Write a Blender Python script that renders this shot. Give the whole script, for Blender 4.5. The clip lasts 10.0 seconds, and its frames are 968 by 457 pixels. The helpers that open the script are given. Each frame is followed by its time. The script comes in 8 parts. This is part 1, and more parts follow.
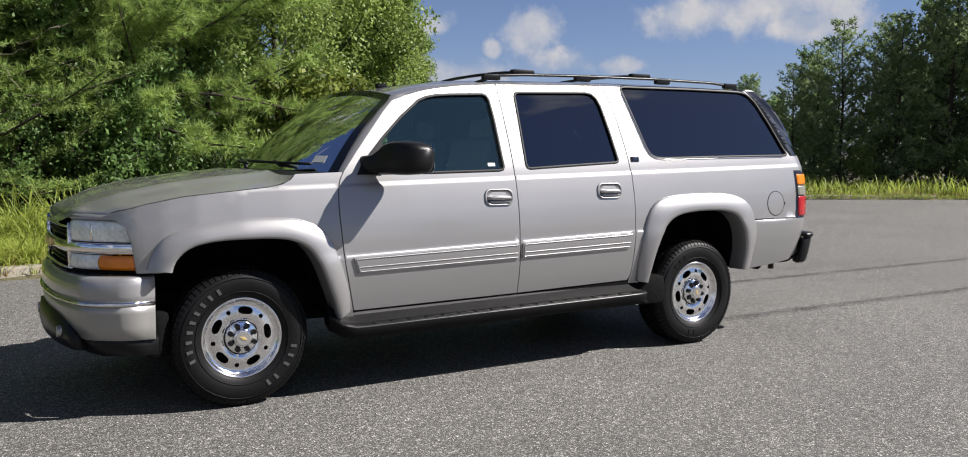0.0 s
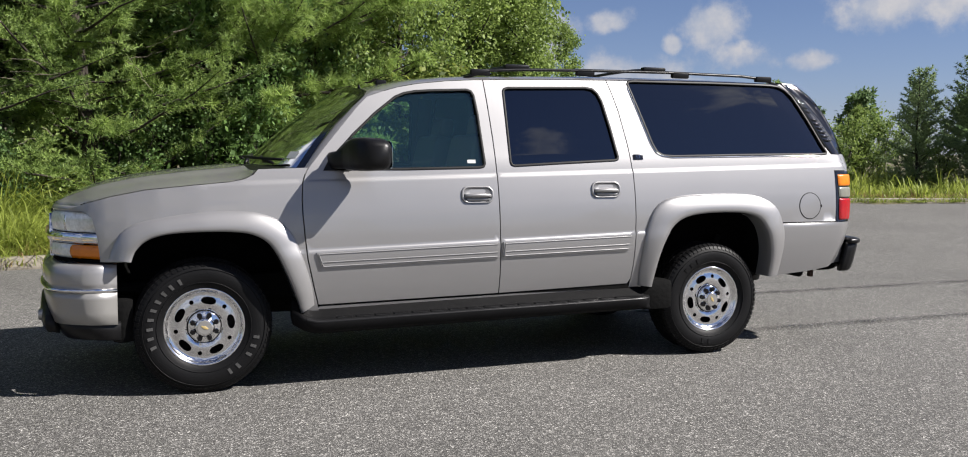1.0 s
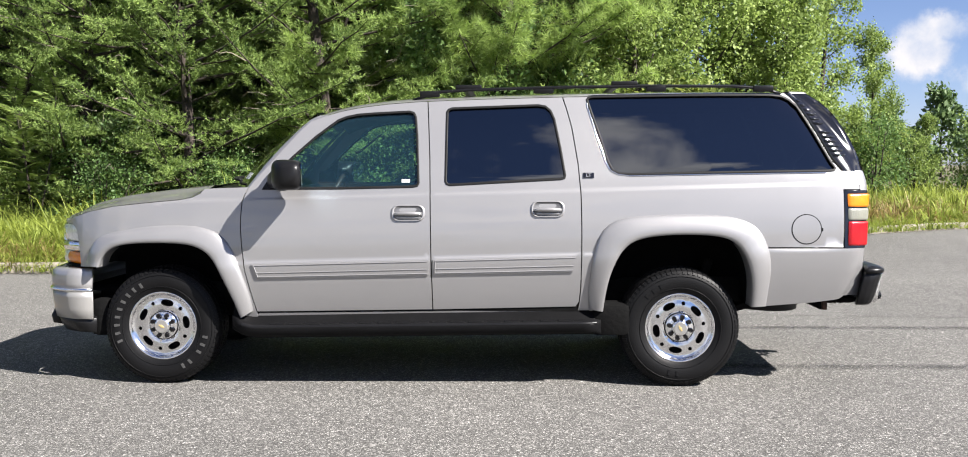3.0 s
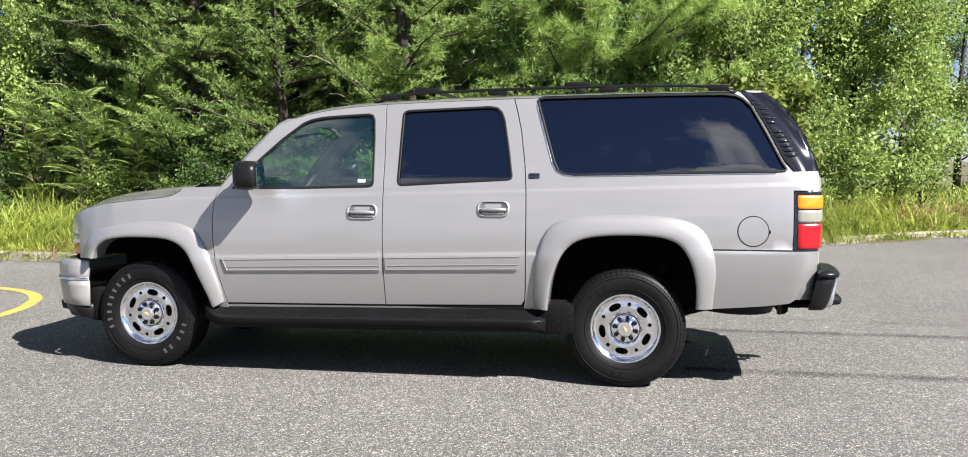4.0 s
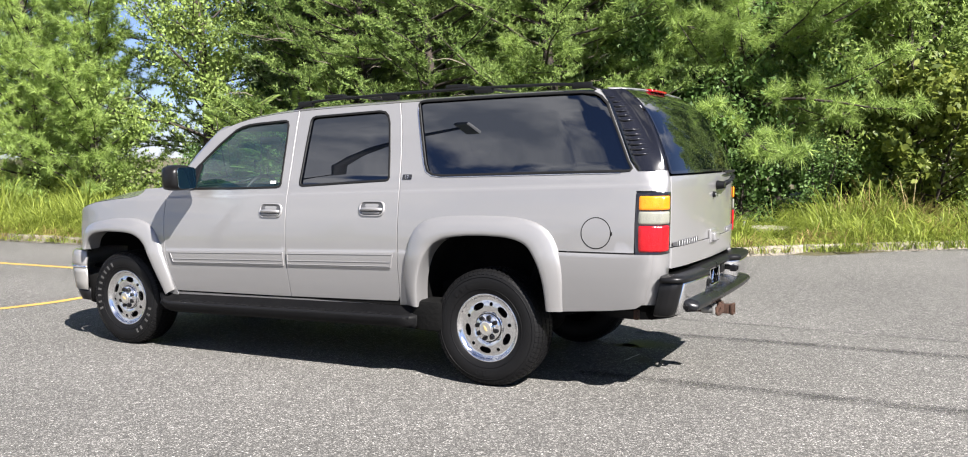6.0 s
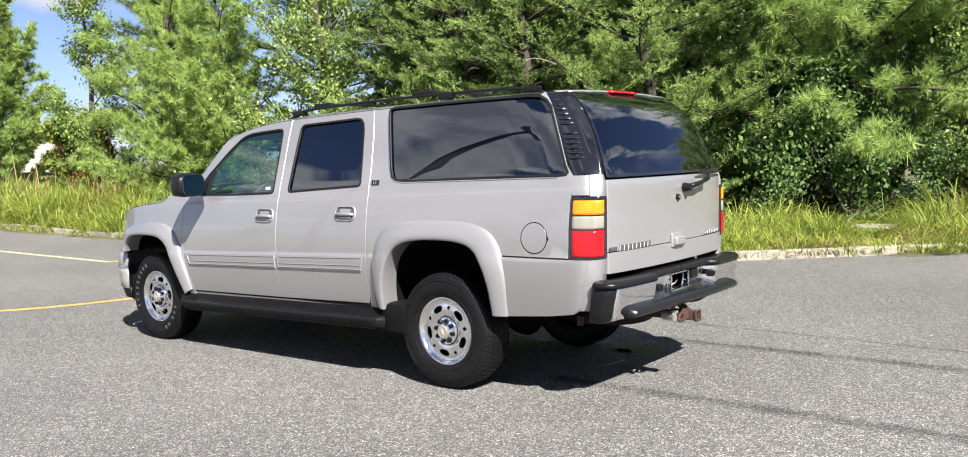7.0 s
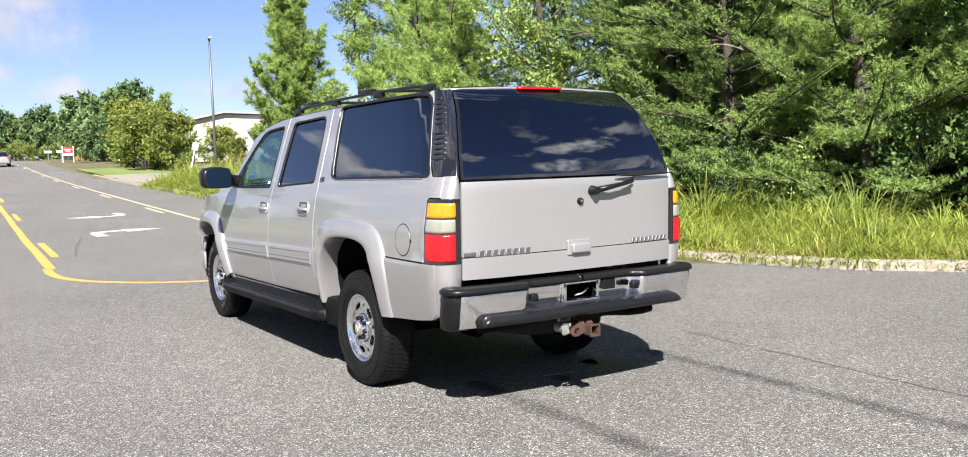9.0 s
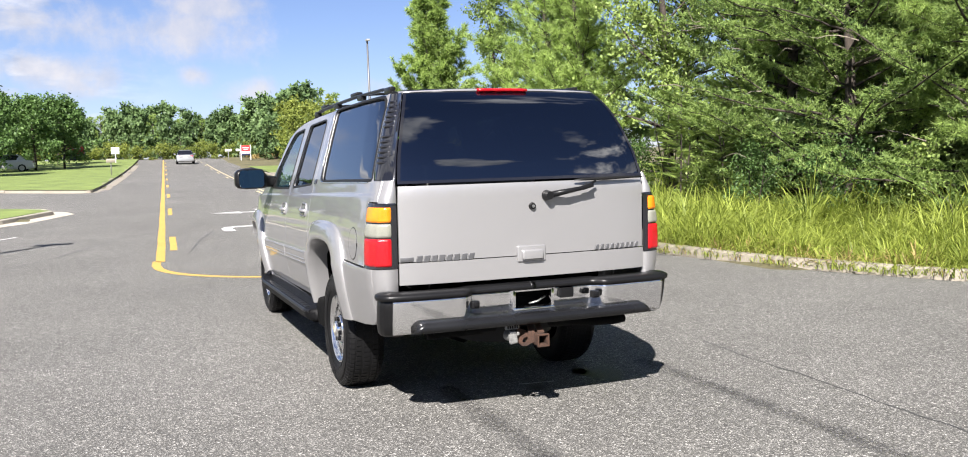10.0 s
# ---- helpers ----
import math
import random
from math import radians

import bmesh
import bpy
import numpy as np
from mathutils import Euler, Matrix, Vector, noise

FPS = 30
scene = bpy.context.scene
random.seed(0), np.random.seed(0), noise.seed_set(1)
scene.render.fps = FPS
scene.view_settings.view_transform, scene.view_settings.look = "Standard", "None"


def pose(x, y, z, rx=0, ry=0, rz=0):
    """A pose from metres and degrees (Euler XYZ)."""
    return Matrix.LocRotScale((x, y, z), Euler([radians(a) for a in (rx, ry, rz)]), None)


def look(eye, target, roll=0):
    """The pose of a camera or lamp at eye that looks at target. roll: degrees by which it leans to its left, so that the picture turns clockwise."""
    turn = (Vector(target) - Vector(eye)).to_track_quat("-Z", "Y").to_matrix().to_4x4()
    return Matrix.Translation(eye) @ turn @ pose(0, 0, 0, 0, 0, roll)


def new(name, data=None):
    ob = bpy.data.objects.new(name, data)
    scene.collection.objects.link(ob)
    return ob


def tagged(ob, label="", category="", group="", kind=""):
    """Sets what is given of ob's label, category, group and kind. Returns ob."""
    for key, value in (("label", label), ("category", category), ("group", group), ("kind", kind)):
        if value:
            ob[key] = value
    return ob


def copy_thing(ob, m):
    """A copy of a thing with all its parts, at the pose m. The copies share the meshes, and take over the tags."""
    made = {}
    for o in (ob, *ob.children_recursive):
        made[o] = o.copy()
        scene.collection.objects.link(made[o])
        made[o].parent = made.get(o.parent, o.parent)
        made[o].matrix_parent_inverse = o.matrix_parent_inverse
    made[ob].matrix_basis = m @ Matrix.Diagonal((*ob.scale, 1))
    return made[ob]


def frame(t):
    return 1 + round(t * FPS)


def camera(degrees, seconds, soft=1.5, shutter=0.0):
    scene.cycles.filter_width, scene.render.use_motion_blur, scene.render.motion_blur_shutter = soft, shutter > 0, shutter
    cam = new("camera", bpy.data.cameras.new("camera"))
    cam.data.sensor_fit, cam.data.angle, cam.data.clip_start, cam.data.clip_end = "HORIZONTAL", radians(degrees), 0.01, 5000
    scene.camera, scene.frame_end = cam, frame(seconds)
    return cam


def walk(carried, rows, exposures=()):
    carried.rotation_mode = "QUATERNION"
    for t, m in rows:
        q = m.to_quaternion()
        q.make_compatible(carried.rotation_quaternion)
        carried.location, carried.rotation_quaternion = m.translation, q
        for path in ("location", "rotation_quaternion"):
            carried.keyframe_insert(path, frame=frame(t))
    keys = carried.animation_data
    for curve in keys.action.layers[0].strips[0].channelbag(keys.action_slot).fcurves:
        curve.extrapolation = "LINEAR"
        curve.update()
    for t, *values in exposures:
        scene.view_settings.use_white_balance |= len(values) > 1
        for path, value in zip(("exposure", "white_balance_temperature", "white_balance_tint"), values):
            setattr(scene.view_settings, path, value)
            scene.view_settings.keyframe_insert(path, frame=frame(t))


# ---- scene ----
cam = camera(55.8, 10.0, soft=1.0)
PATH = [
    (0.0, -3.0566, -5.6013, 1.3770, 85.334, -0.178, -31.438),
    (0.5, -2.4961, -5.8060, 1.3731, 85.257, -0.210, -26.178),
    (1.0, -1.9494, -6.0284, 1.3772, 85.134, -0.442, -20.501),
    (1.5, -1.3760, -6.2046, 1.3796, 85.482, -0.638, -16.073),
    (2.0, -0.7747, -6.3791, 1.3922, 86.038, -0.239, -9.697),
    (2.5, -0.1091, -6.4773, 1.3993, 86.068, -0.014, -3.921),
    (4.0, 1.8150, -6.5462, 1.4303, 85.861, 0.151, 10.759),
    (4.5, 2.4634, -6.4371, 1.4398, 85.737, 0.171, 14.900),
    (5.0, 3.0640, -6.3212, 1.4483, 85.822, 0.419, 20.036),
    (6.5, 4.8702, -5.5514, 1.4598, 85.592, 1.375, 32.531),
    (7.0, 5.3986, -5.2017, 1.4735, 85.701, 1.819, 38.085),
    (7.5, 5.8525, -4.7869, 1.4728, 85.585, 1.141, 41.963),
    (8.0, 6.3100, -4.2935, 1.4766, 85.366, 1.186, 48.084),
    (8.5, 6.6701, -3.7869, 1.4782, 85.384, 1.132, 52.558),
    (9.0, 6.9967, -3.2453, 1.4748, 85.488, 1.454, 57.898),
    (9.5, 7.2479, -2.6767, 1.4751, 85.499, 1.145, 63.190),
    (10.0, 7.4654, -2.1048, 1.4803, 85.571, 1.538, 68.386),
]
walk(cam, [(t, pose(*p)) for t, *p in PATH], exposures=[(t, e, 6500, 11.5) for t, e in ((0.0, 1.10), (0.5, 1.10), (1.0, 1.09), (1.5, 1.11), (2.0, 1.41), (2.5, 1.71), (4.0, 1.82), (5.0, 1.84), (6.5, 1.85), (8.0, 1.84), (9.0, 1.84), (10.0, 1.77))])

# ---------------------------------------------------------------- light
SUN_DIR = Vector((1.0, -0.6, 1.0)).normalized()          # towards the sun
sun = new("sun", bpy.data.lights.new("sun", "SUN"))
sun.data.energy, sun.data.angle, sun.data.color = 5.0, radians(0.55), (1.0, 0.962, 0.91)
sun.matrix_world = look((30, -18, 30), (0, 0, 0))
sun["kind"] = "structure"

world = bpy.data.worlds.new("sky")
scene.world = world
world.use_nodes = True
wt = world.node_tree
wt.nodes.clear()


def wn(kind, **kw):
    n = wt.nodes.new(kind)
    for k, v in kw.items():
        n.inputs[k].default_value = v
    return n


sky = wt.nodes.new("ShaderNodeTexSky")
sky.sky_type = "NISHITA"
sky.sun_disc = False
sky.sun_elevation = math.asin(SUN_DIR.z)
sky.sun_rotation = math.atan2(SUN_DIR.x, SUN_DIR.y)
sky.air_density, sky.dust_density, sky.ozone_density = 1.0, 0.15, 2.5
tc = wt.nodes.new("ShaderNodeTexCoord")
sep = wt.nodes.new("ShaderNodeSeparateXYZ")
wt.links.new(tc.outputs["Generated"], sep.inputs[0])
up = wn("ShaderNodeMath")
up.operation = "ADD"
up.inputs[1].default_value = 0.22
wt.links.new(sep.outputs[2], up.inputs[0])
dx = wt.nodes.new("ShaderNodeMath")
dx.operation = "DIVIDE"
dy = wt.nodes.new("ShaderNodeMath")
dy.operation = "DIVIDE"
for node, axis in ((dx, 0), (dy, 1)):
    wt.links.new(sep.outputs[axis], node.inputs[0])
    wt.links.new(up.outputs[0], node.inputs[1])
com = wt.nodes.new("ShaderNodeCombineXYZ")
wt.links.new(dx.outputs[0], com.inputs[0])
wt.links.new(dy.outputs[0], com.inputs[1])
wt.links.new(up.outputs[0], com.inputs[2])
cloud = wn("ShaderNodeTexNoise", Scale=2.3, Detail=10.0, Roughness=0.52, Distortion=0.25)
wt.links.new(com.outputs[0], cloud.inputs["Vector"])
cover = wt.nodes.new("ShaderNodeValToRGB")
cover.color_ramp.elements[0].position, cover.color_ramp.elements[0].color = 0.525, (0, 0, 0, 1)
cover.color_ramp.elements[1].position, cover.color_ramp.elements[1].color = 0.585, (1, 1, 1, 1)
south = wt.nodes.new("ShaderNodeMath")                  # the banks of cloud thicken towards the south
south.operation = "MULTIPLY"
south.inputs[1].default_value = -0.095
wt.links.new(sep.outputs[1], south.inputs[0])
low = wt.nodes.new("ShaderNodeMath")
low.operation = "MAXIMUM"
low.inputs[1].default_value = 0.0
wt.links.new(south.outputs[0], low.inputs[0])
bank = wt.nodes.new("ShaderNodeMath")
bank.operation = "ADD"
clear = wt.nodes.new("ShaderNodeMapRange")              # clear air in the south-east
clear.interpolation_type = "SMOOTHSTEP"
clear.inputs["From Min"].default_value, clear.inputs["From Max"].default_value = 0.04, 0.26
clear.inputs["To Min"].default_value, clear.inputs["To Max"].default_value = 0.0, 0.11
wt.links.new(sep.outputs[0], clear.inputs["Value"])
thinned = wt.nodes.new("ShaderNodeMath")
thinned.operation = "SUBTRACT"
wt.links.new(cloud.outputs["Fac"], thinned.inputs[0])
southerly = wt.nodes.new("ShaderNodeMapRange")
southerly.inputs["From Min"].default_value, southerly.inputs["From Max"].default_value = 0.1, -0.2
wt.links.new(sep.outputs[1], southerly.inputs["Value"])
clearing = wt.nodes.new("ShaderNodeMath")
clearing.operation = "MULTIPLY"
wt.links.new(clear.outputs["Result"], clearing.inputs[0])
wt.links.new(southerly.outputs["Result"], clearing.inputs[1])
wt.links.new(clearing.outputs[0], thinned.inputs[1])
wt.links.new(thinned.outputs[0], bank.inputs[0])
west = wt.nodes.new("ShaderNodeMath")                   # and break up towards the east
west.operation, west.use_clamp = "SUBTRACT", True
west.inputs[0].default_value = 0.75
wt.links.new(sep.outputs[0], west.inputs[1])
share = wt.nodes.new("ShaderNodeMath")
share.operation = "MULTIPLY"
wt.links.new(low.outputs[0], share.inputs[0])
wt.links.new(west.outputs[0], share.inputs[1])
wt.links.new(share.outputs[0], bank.inputs[1])
wt.links.new(bank.outputs[0], cover.inputs[0])
body = wn("ShaderNodeTexNoise", Scale=3.2, Detail=7.0, Roughness=0.6)
wt.links.new(com.outputs[0], body.inputs["Vector"])


def wmath(op, a, b=None, clamp=False):
    n = wt.nodes.new("ShaderNodeMath")
    n.operation, n.use_clamp = op, clamp
    for k, v in enumerate((a, b)):
        if v is None:
            continue
        if isinstance(v, (int, float)):
            n.inputs[k].default_value = v
        else:
            wt.links.new(v, n.inputs[k])
    return n.outputs[0]


def wrange(v, lo, hi, to_lo=0.0, to_hi=1.0):
    n = wt.nodes.new("ShaderNodeMapRange")
    n.interpolation_type = "SMOOTHSTEP"
    for k, x in (("From Min", lo), ("From Max", hi), ("To Min", to_lo), ("To Max", to_hi)):
        n.inputs[k].default_value = x
    wt.links.new(v, n.inputs["Value"])
    return n.outputs["Result"]


def wramp(v, lo, lo_colour, hi, hi_colour):
    n = wt.nodes.new("ShaderNodeValToRGB")
    n.color_ramp.elements[0].position, n.color_ramp.elements[0].color = lo, (*lo_colour, 1)
    n.color_ramp.elements[1].position, n.color_ramp.elements[1].color = hi, (*hi_colour, 1)
    wt.links.new(v, n.inputs[0])
    return n.outputs[0]


def wmix(f, a, b):
    n = wt.nodes.new("ShaderNodeMix")
    n.data_type = "RGBA"
    for k, v in (("Factor", f), ("A", a), ("B", b)):
        wt.links.new(v, n.inputs[k])
    return n.outputs["Result"]


curl = wn("ShaderNodeTexNoise", Scale=17.0, Detail=9.0, Roughness=0.62)
lump = wn("ShaderNodeTexNoise", Scale=26.0, Detail=6.0, Roughness=0.55)
for n_ in (curl, lump):
    wt.links.new(tc.outputs["Generated"], n_.inputs["Vector"])
curls = wmath("MULTIPLY", wmath("SUBTRACT", curl.outputs["Fac"], 0.5), 2.9)


def cloud_heaps(heaps, soft):
    """How deep a direction lies in a group of cumulus heaps: (azimuth, elevation, half width, half height) in degrees."""
    far = None
    for az, el, w, h in heaps:
        az, el = radians(az), radians(el)
        sub = wt.nodes.new("ShaderNodeVectorMath")
        sub.operation = "SUBTRACT"
        wt.links.new(tc.outputs["Generated"], sub.inputs[0])
        sub.inputs[1].default_value = (math.sin(az) * math.cos(el), math.cos(az) * math.cos(el), math.sin(el))
        mul = wt.nodes.new("ShaderNodeVectorMath")
        mul.operation = "MULTIPLY"
        wt.links.new(sub.outputs[0], mul.inputs[0])
        mul.inputs[1].default_value = (1 / radians(w), 1 / radians(w), 1 / radians(h))
        ln = wt.nodes.new("ShaderNodeVectorMath")
        ln.operation = "LENGTH"
        wt.links.new(mul.outputs[0], ln.inputs[0])
        far = ln.outputs["Value"] if far is None else wmath("MINIMUM", far, ln.outputs["Value"])
    deep = wmath("ADD", wmath("SUBTRACT", 1.15, far), curls)
    return wrange(deep, 0.0, soft)


heaps_east = cloud_heaps([(34.6, 7.3, 2.3, 1.7), (35.6, 5.9, 2.0, 1.2), (47.9, 8.7, 6.2, 1.6), (43.8, 8.4, 2.3, 1.5), (51.0, 7.5, 4.0, 1.2), (28.3, 7.9, 1.6, 0.8), (40.2, 5.4, 1.2, 0.6),
                          (32.0, 6.5, 0.6, 0.6), (23.8, 6.4, 1.8, 1.6), (28.8, 4.4, 3.7, 1.6), (24.9, 7.6, 1.5, 0.9), (32.0, 3.2, 3.0, 1.3)], 0.85)
heaps_west = cloud_heaps([(-86.4, 7.9, 6.0, 2.0), (-85.0, 9.2, 4.0, 1.3), (-92.5, 8.0, 6.0, 1.8), (-82.3, 4.3, 1.9, 0.8), (-85.7, 5.3, 1.4, 0.7), (-94.5, 5.6, 6.5, 1.6), (-62.4, 9.6, 3.0, 0.7),
                          (-72.0, 4.3, 3.4, 0.9), (-57.9, 6.4, 2.0, 1.2), (-46.8, 9.2, 2.2, 1.0)], 1.2)
heaps_high = cloud_heaps([(58.0, 24.0, 9.0, 4.0), (70.0, 21.0, 7.0, 3.0), (47.0, 30.0, 5.0, 2.2), (84.0, 27.0, 10.0, 3.0), (38.0, 38.0, 8.0, 2.5), (100.0, 22.0, 8.0, 3.0)], 1.0)
open_sky = wmath("MAXIMUM", wrange(sep.outputs[2], 0.26, 0.42), wrange(sep.outputs[1], 0.10, -0.25))
banks = wmath("MULTIPLY", cover.outputs[0], open_sky)
blue = wt.nodes.new("ShaderNodeMix")
blue.data_type, blue.blend_type = "RGBA", "MULTIPLY"
blue.inputs["Factor"].default_value = 1.0
blue.inputs["B"].default_value = (0.88, 0.90, 1.16, 1)
wt.links.new(sky.outputs[0], blue.inputs["A"])
haze = wt.nodes.new("ShaderNodeMix")                    # blue haze, thickest at the horizon
haze.data_type, haze.blend_type = "RGBA", "ADD"
wt.links.new(wmath("POWER", 2.718, wmath("MULTIPLY", wmath("MAXIMUM", sep.outputs[2], 0.0), -5.0)), haze.inputs["Factor"])
wt.links.new(blue.outputs["Result"], haze.inputs["A"])
haze.inputs["B"].default_value = (1.5, 2.2, 3.8, 1)
air = wmix(banks, haze.outputs["Result"], wramp(body.outputs["Fac"], 0.40, (5.5, 6.0, 7.2), 0.58, (14.0, 14.0, 14.4)))
air = wmix(heaps_high, air, wramp(lump.outputs["Fac"], 0.34, (9.0, 9.8, 11.4), 0.60, (25.0, 24.4, 24.0)))
air = wmix(heaps_east, air, wramp(lump.outputs["Fac"], 0.34, (6.6, 7.6, 9.6), 0.64, (11.0, 10.8, 10.9)))
air = wmix(wmath("MULTIPLY", heaps_west, 0.75), air, wramp(lump.outputs["Fac"], 0.34, (6.8, 7.3, 8.8), 0.60, (9.6, 9.2, 9.3)))
bg = wn("ShaderNodeBackground", Strength=0.0268)
wt.links.new(air, bg.inputs[0])
wo = wt.nodes.new("ShaderNodeOutputWorld")
wt.links.new(bg.outputs[0], wo.inputs[0])

# ---------------------------------------------------------------- materials
def mat(name, base, rough=0.6, metal=0.0, coarse=1.5, fine=60.0, vary=0.12, bump=0.0, bump_scale=None, coat=0.0,
        island=0.0, trans=0.0, spec=0.5, rnd=0.0, tint=None, rough_vary=0.06, sub=0.0, detail=4.0):
    """A surface with variation at two scales: coarse stains and fine grain."""
    m = bpy.data.materials.new(name)
    m.use_nodes = True
    t = m.node_tree
    p = t.nodes["Principled BSDF"]
    p.inputs["Metallic"].default_value = metal
    p.inputs["Specular IOR Level"].default_value = spec
    p.inputs["Coat Weight"].default_value = coat
    p.inputs["Coat Roughness"].default_value = 0.03
    p.inputs["Transmission Weight"].default_value = trans
    if sub:
        p.inputs["Subsurface Weight"].default_value = sub
    co = t.nodes.new("ShaderNodeTexCoord")
    a = t.nodes.new("ShaderNodeTexNoise")
    a.inputs["Scale"].default_value, a.inputs["Detail"].default_value = coarse, detail
    b = t.nodes.new("ShaderNodeTexNoise")
    b.inputs["Scale"].default_value, b.inputs["Detail"].default_value = fine, 2.0
    for n in (a, b):
        t.links.new(co.outputs["Object"], n.inputs["Vector"])
    add = t.nodes.new("ShaderNodeMath")
    add.operation = "ADD"
    t.links.new(a.outputs["Fac"], add.inputs[0])
    t.links.new(b.outputs["Fac"], add.inputs[1])
    last = add.outputs[0]
    for weight, kind, out in ((island, "ShaderNodeNewGeometry", "Random Per Island"), (rnd, "ShaderNodeObjectInfo", "Random")):
        if weight:
            g = t.nodes.new(kind)
            ma = t.nodes.new("ShaderNodeMath")
            ma.operation = "MULTIPLY_ADD"
            ma.inputs[1].default_value = weight
            t.links.new(g.outputs[out], ma.inputs[0])
            t.links.new(last, ma.inputs[2])
            last = ma.outputs[0]
    half = (island + rnd) / 2
    mr = t.nodes.new("ShaderNodeMapRange")
    mr.inputs["From Min"].default_value, mr.inputs["From Max"].default_value = 0.6 + half * 0.5, 1.4 + half * 1.5
    t.links.new(last, mr.inputs["Value"])
    mx = t.nodes.new("ShaderNodeMix")
    mx.data_type = "RGBA"
    lo = [max(0.0, c * (1 - vary)) for c in base]
    hi = [min(1.0, c * (1 + vary)) for c in (tint or base)]
    mx.inputs["A"].default_value, mx.inputs["B"].default_value = (*lo, 1), (*hi, 1)
    t.links.new(mr.outputs["Result"], mx.inputs["Factor"])
    t.links.new(mx.outputs["Result"], p.inputs["Base Color"])
    r = t.nodes.new("ShaderNodeMapRange")
    r.inputs["To Min"].default_value, r.inputs["To Max"].default_value = max(0.01, rough - rough_vary), min(1, rough + rough_vary)
    t.links.new(a.outputs["Fac"], r.inputs["Value"])
    t.links.new(r.outputs["Result"], p.inputs["Roughness"])
    if bump:
        bn = t.nodes.new("ShaderNodeTexNoise")
        bn.inputs["Scale"].default_value = bump_scale or fine
        bn.inputs["Detail"].default_value = 3.0
        t.links.new(co.outputs["Object"], bn.inputs["Vector"])
        bu = t.nodes.new("ShaderNodeBump")
        bu.inputs["Strength"].default_value, bu.inputs["Distance"].default_value = min(1.0, bump), 0.01
        t.links.new(bn.outputs["Fac"], bu.inputs["Height"])
        t.links.new(bu.outputs["Normal"], p.inputs["Normal"])
    return m


def glass(name, tint, rough=0.0, ior=1.5, sky_sheen=(0.0, 0.0, 0.0), sheen_mix=0.0):
    """A thin pane: tinted see-through with a diffuse colour that paints in reflected sky, and gloss by Fresnel."""
    m = bpy.data.materials.new(name)
    m.use_nodes = True
    t = m.node_tree
    t.nodes.clear()
    tr = t.nodes.new("ShaderNodeBsdfTransparent")
    tr.inputs[0].default_value = (*tint, 1)
    gl = t.nodes.new("ShaderNodeBsdfGlossy")
    gl.inputs["Roughness"].default_value = rough
    gl.inputs["Color"].default_value = (0.95, 0.97, 1.0, 1)
    fr = t.nodes.new("ShaderNodeFresnel")
    fr.inputs["IOR"].default_value = ior
    mx = t.nodes.new("ShaderNodeMixShader")
    out = t.nodes.new("ShaderNodeOutputMaterial")
    di = t.nodes.new("ShaderNodeBsdfDiffuse")
    di.inputs[0].default_value = (*sky_sheen, 1)
    fm = t.nodes.new("ShaderNodeMixShader")
    fm.inputs[0].default_value = sheen_mix
    t.links.new(tr.outputs[0], fm.inputs[1])
    t.links.new(di.outputs[0], fm.inputs[2])
    t.links.new(fr.outputs[0], mx.inputs[0])
    t.links.new(fm.outputs[0], mx.inputs[1])
    t.links.new(gl.outputs[0], mx.inputs[2])
    t.links.new(mx.outputs[0], out.inputs[0])
    return m


def leafy(name, base, tint, vary=0.25, rough=0.55, trans_mix=0.42, island=0.6, coarse=1.1):
    """Foliage: diffuse with light passing through the blade."""
    m = mat(name, base, rough, coarse=coarse, fine=6, vary=vary, island=island, tint=tint, spec=0.35, rnd=0.3)
    t = m.node_tree
    p = t.nodes["Principled BSDF"]
    col = p.inputs["Base Color"].links[0].from_socket
    tl = t.nodes.new("ShaderNodeBsdfTranslucent")
    t.links.new(col, tl.inputs[0])
    mx = t.nodes.new("ShaderNodeMixShader")
    mx.inputs[0].default_value = trans_mix
    t.links.new(p.outputs[0], mx.inputs[1])
    t.links.new(tl.outputs[0], mx.inputs[2])
    t.links.new(mx.outputs[0], t.nodes["Material Output"].inputs[0])
    return m


PAINT = mat("pewter_paint", (0.274, 0.270, 0.271), 0.41, 0.52, coarse=0.8, fine=900, vary=0.05, coat=1.0, rough_vary=0.03)
SILVER = mat("satin_silver", (0.2852, 0.279, 0.2666), 0.36, 0.5, coarse=2, fine=400, vary=0.08, coat=0.3)
CHROME = mat("chrome", (0.78, 0.78, 0.79), 0.07, 1.0, coarse=3, fine=80, vary=0.04, rough_vary=0.04)
ALLOY = mat("polished_alloy", (0.74, 0.74, 0.75), 0.16, 1.0, coarse=6, fine=160, vary=0.1, rough_vary=0.08)
BLACK = mat("black_plastic", (0.006, 0.006, 0.0065), 0.34, coarse=3, fine=220, vary=0.25, bump=0.06, bump_scale=500, spec=0.22)
TRIM = mat("gloss_black_trim", (0.008, 0.008, 0.010), 0.10, coarse=3, fine=100, vary=0.2, coat=0.6)
BOARD = mat("worn_black_tread", (0.004, 0.004, 0.0044), 0.55, coarse=4, fine=180, vary=0.35, bump=0.1, bump_scale=400, spec=0.10)
SEAL = mat("rubber_seal", (0.008, 0.008, 0.008), 0.5, coarse=5, fine=100, vary=0.2, spec=0.2)
TYRE = mat("tyre_rubber", (0.005, 0.005, 0.0054), 0.5, coarse=4, fine=120, vary=0.3, bump=0.12, bump_scale=220, spec=0.16)
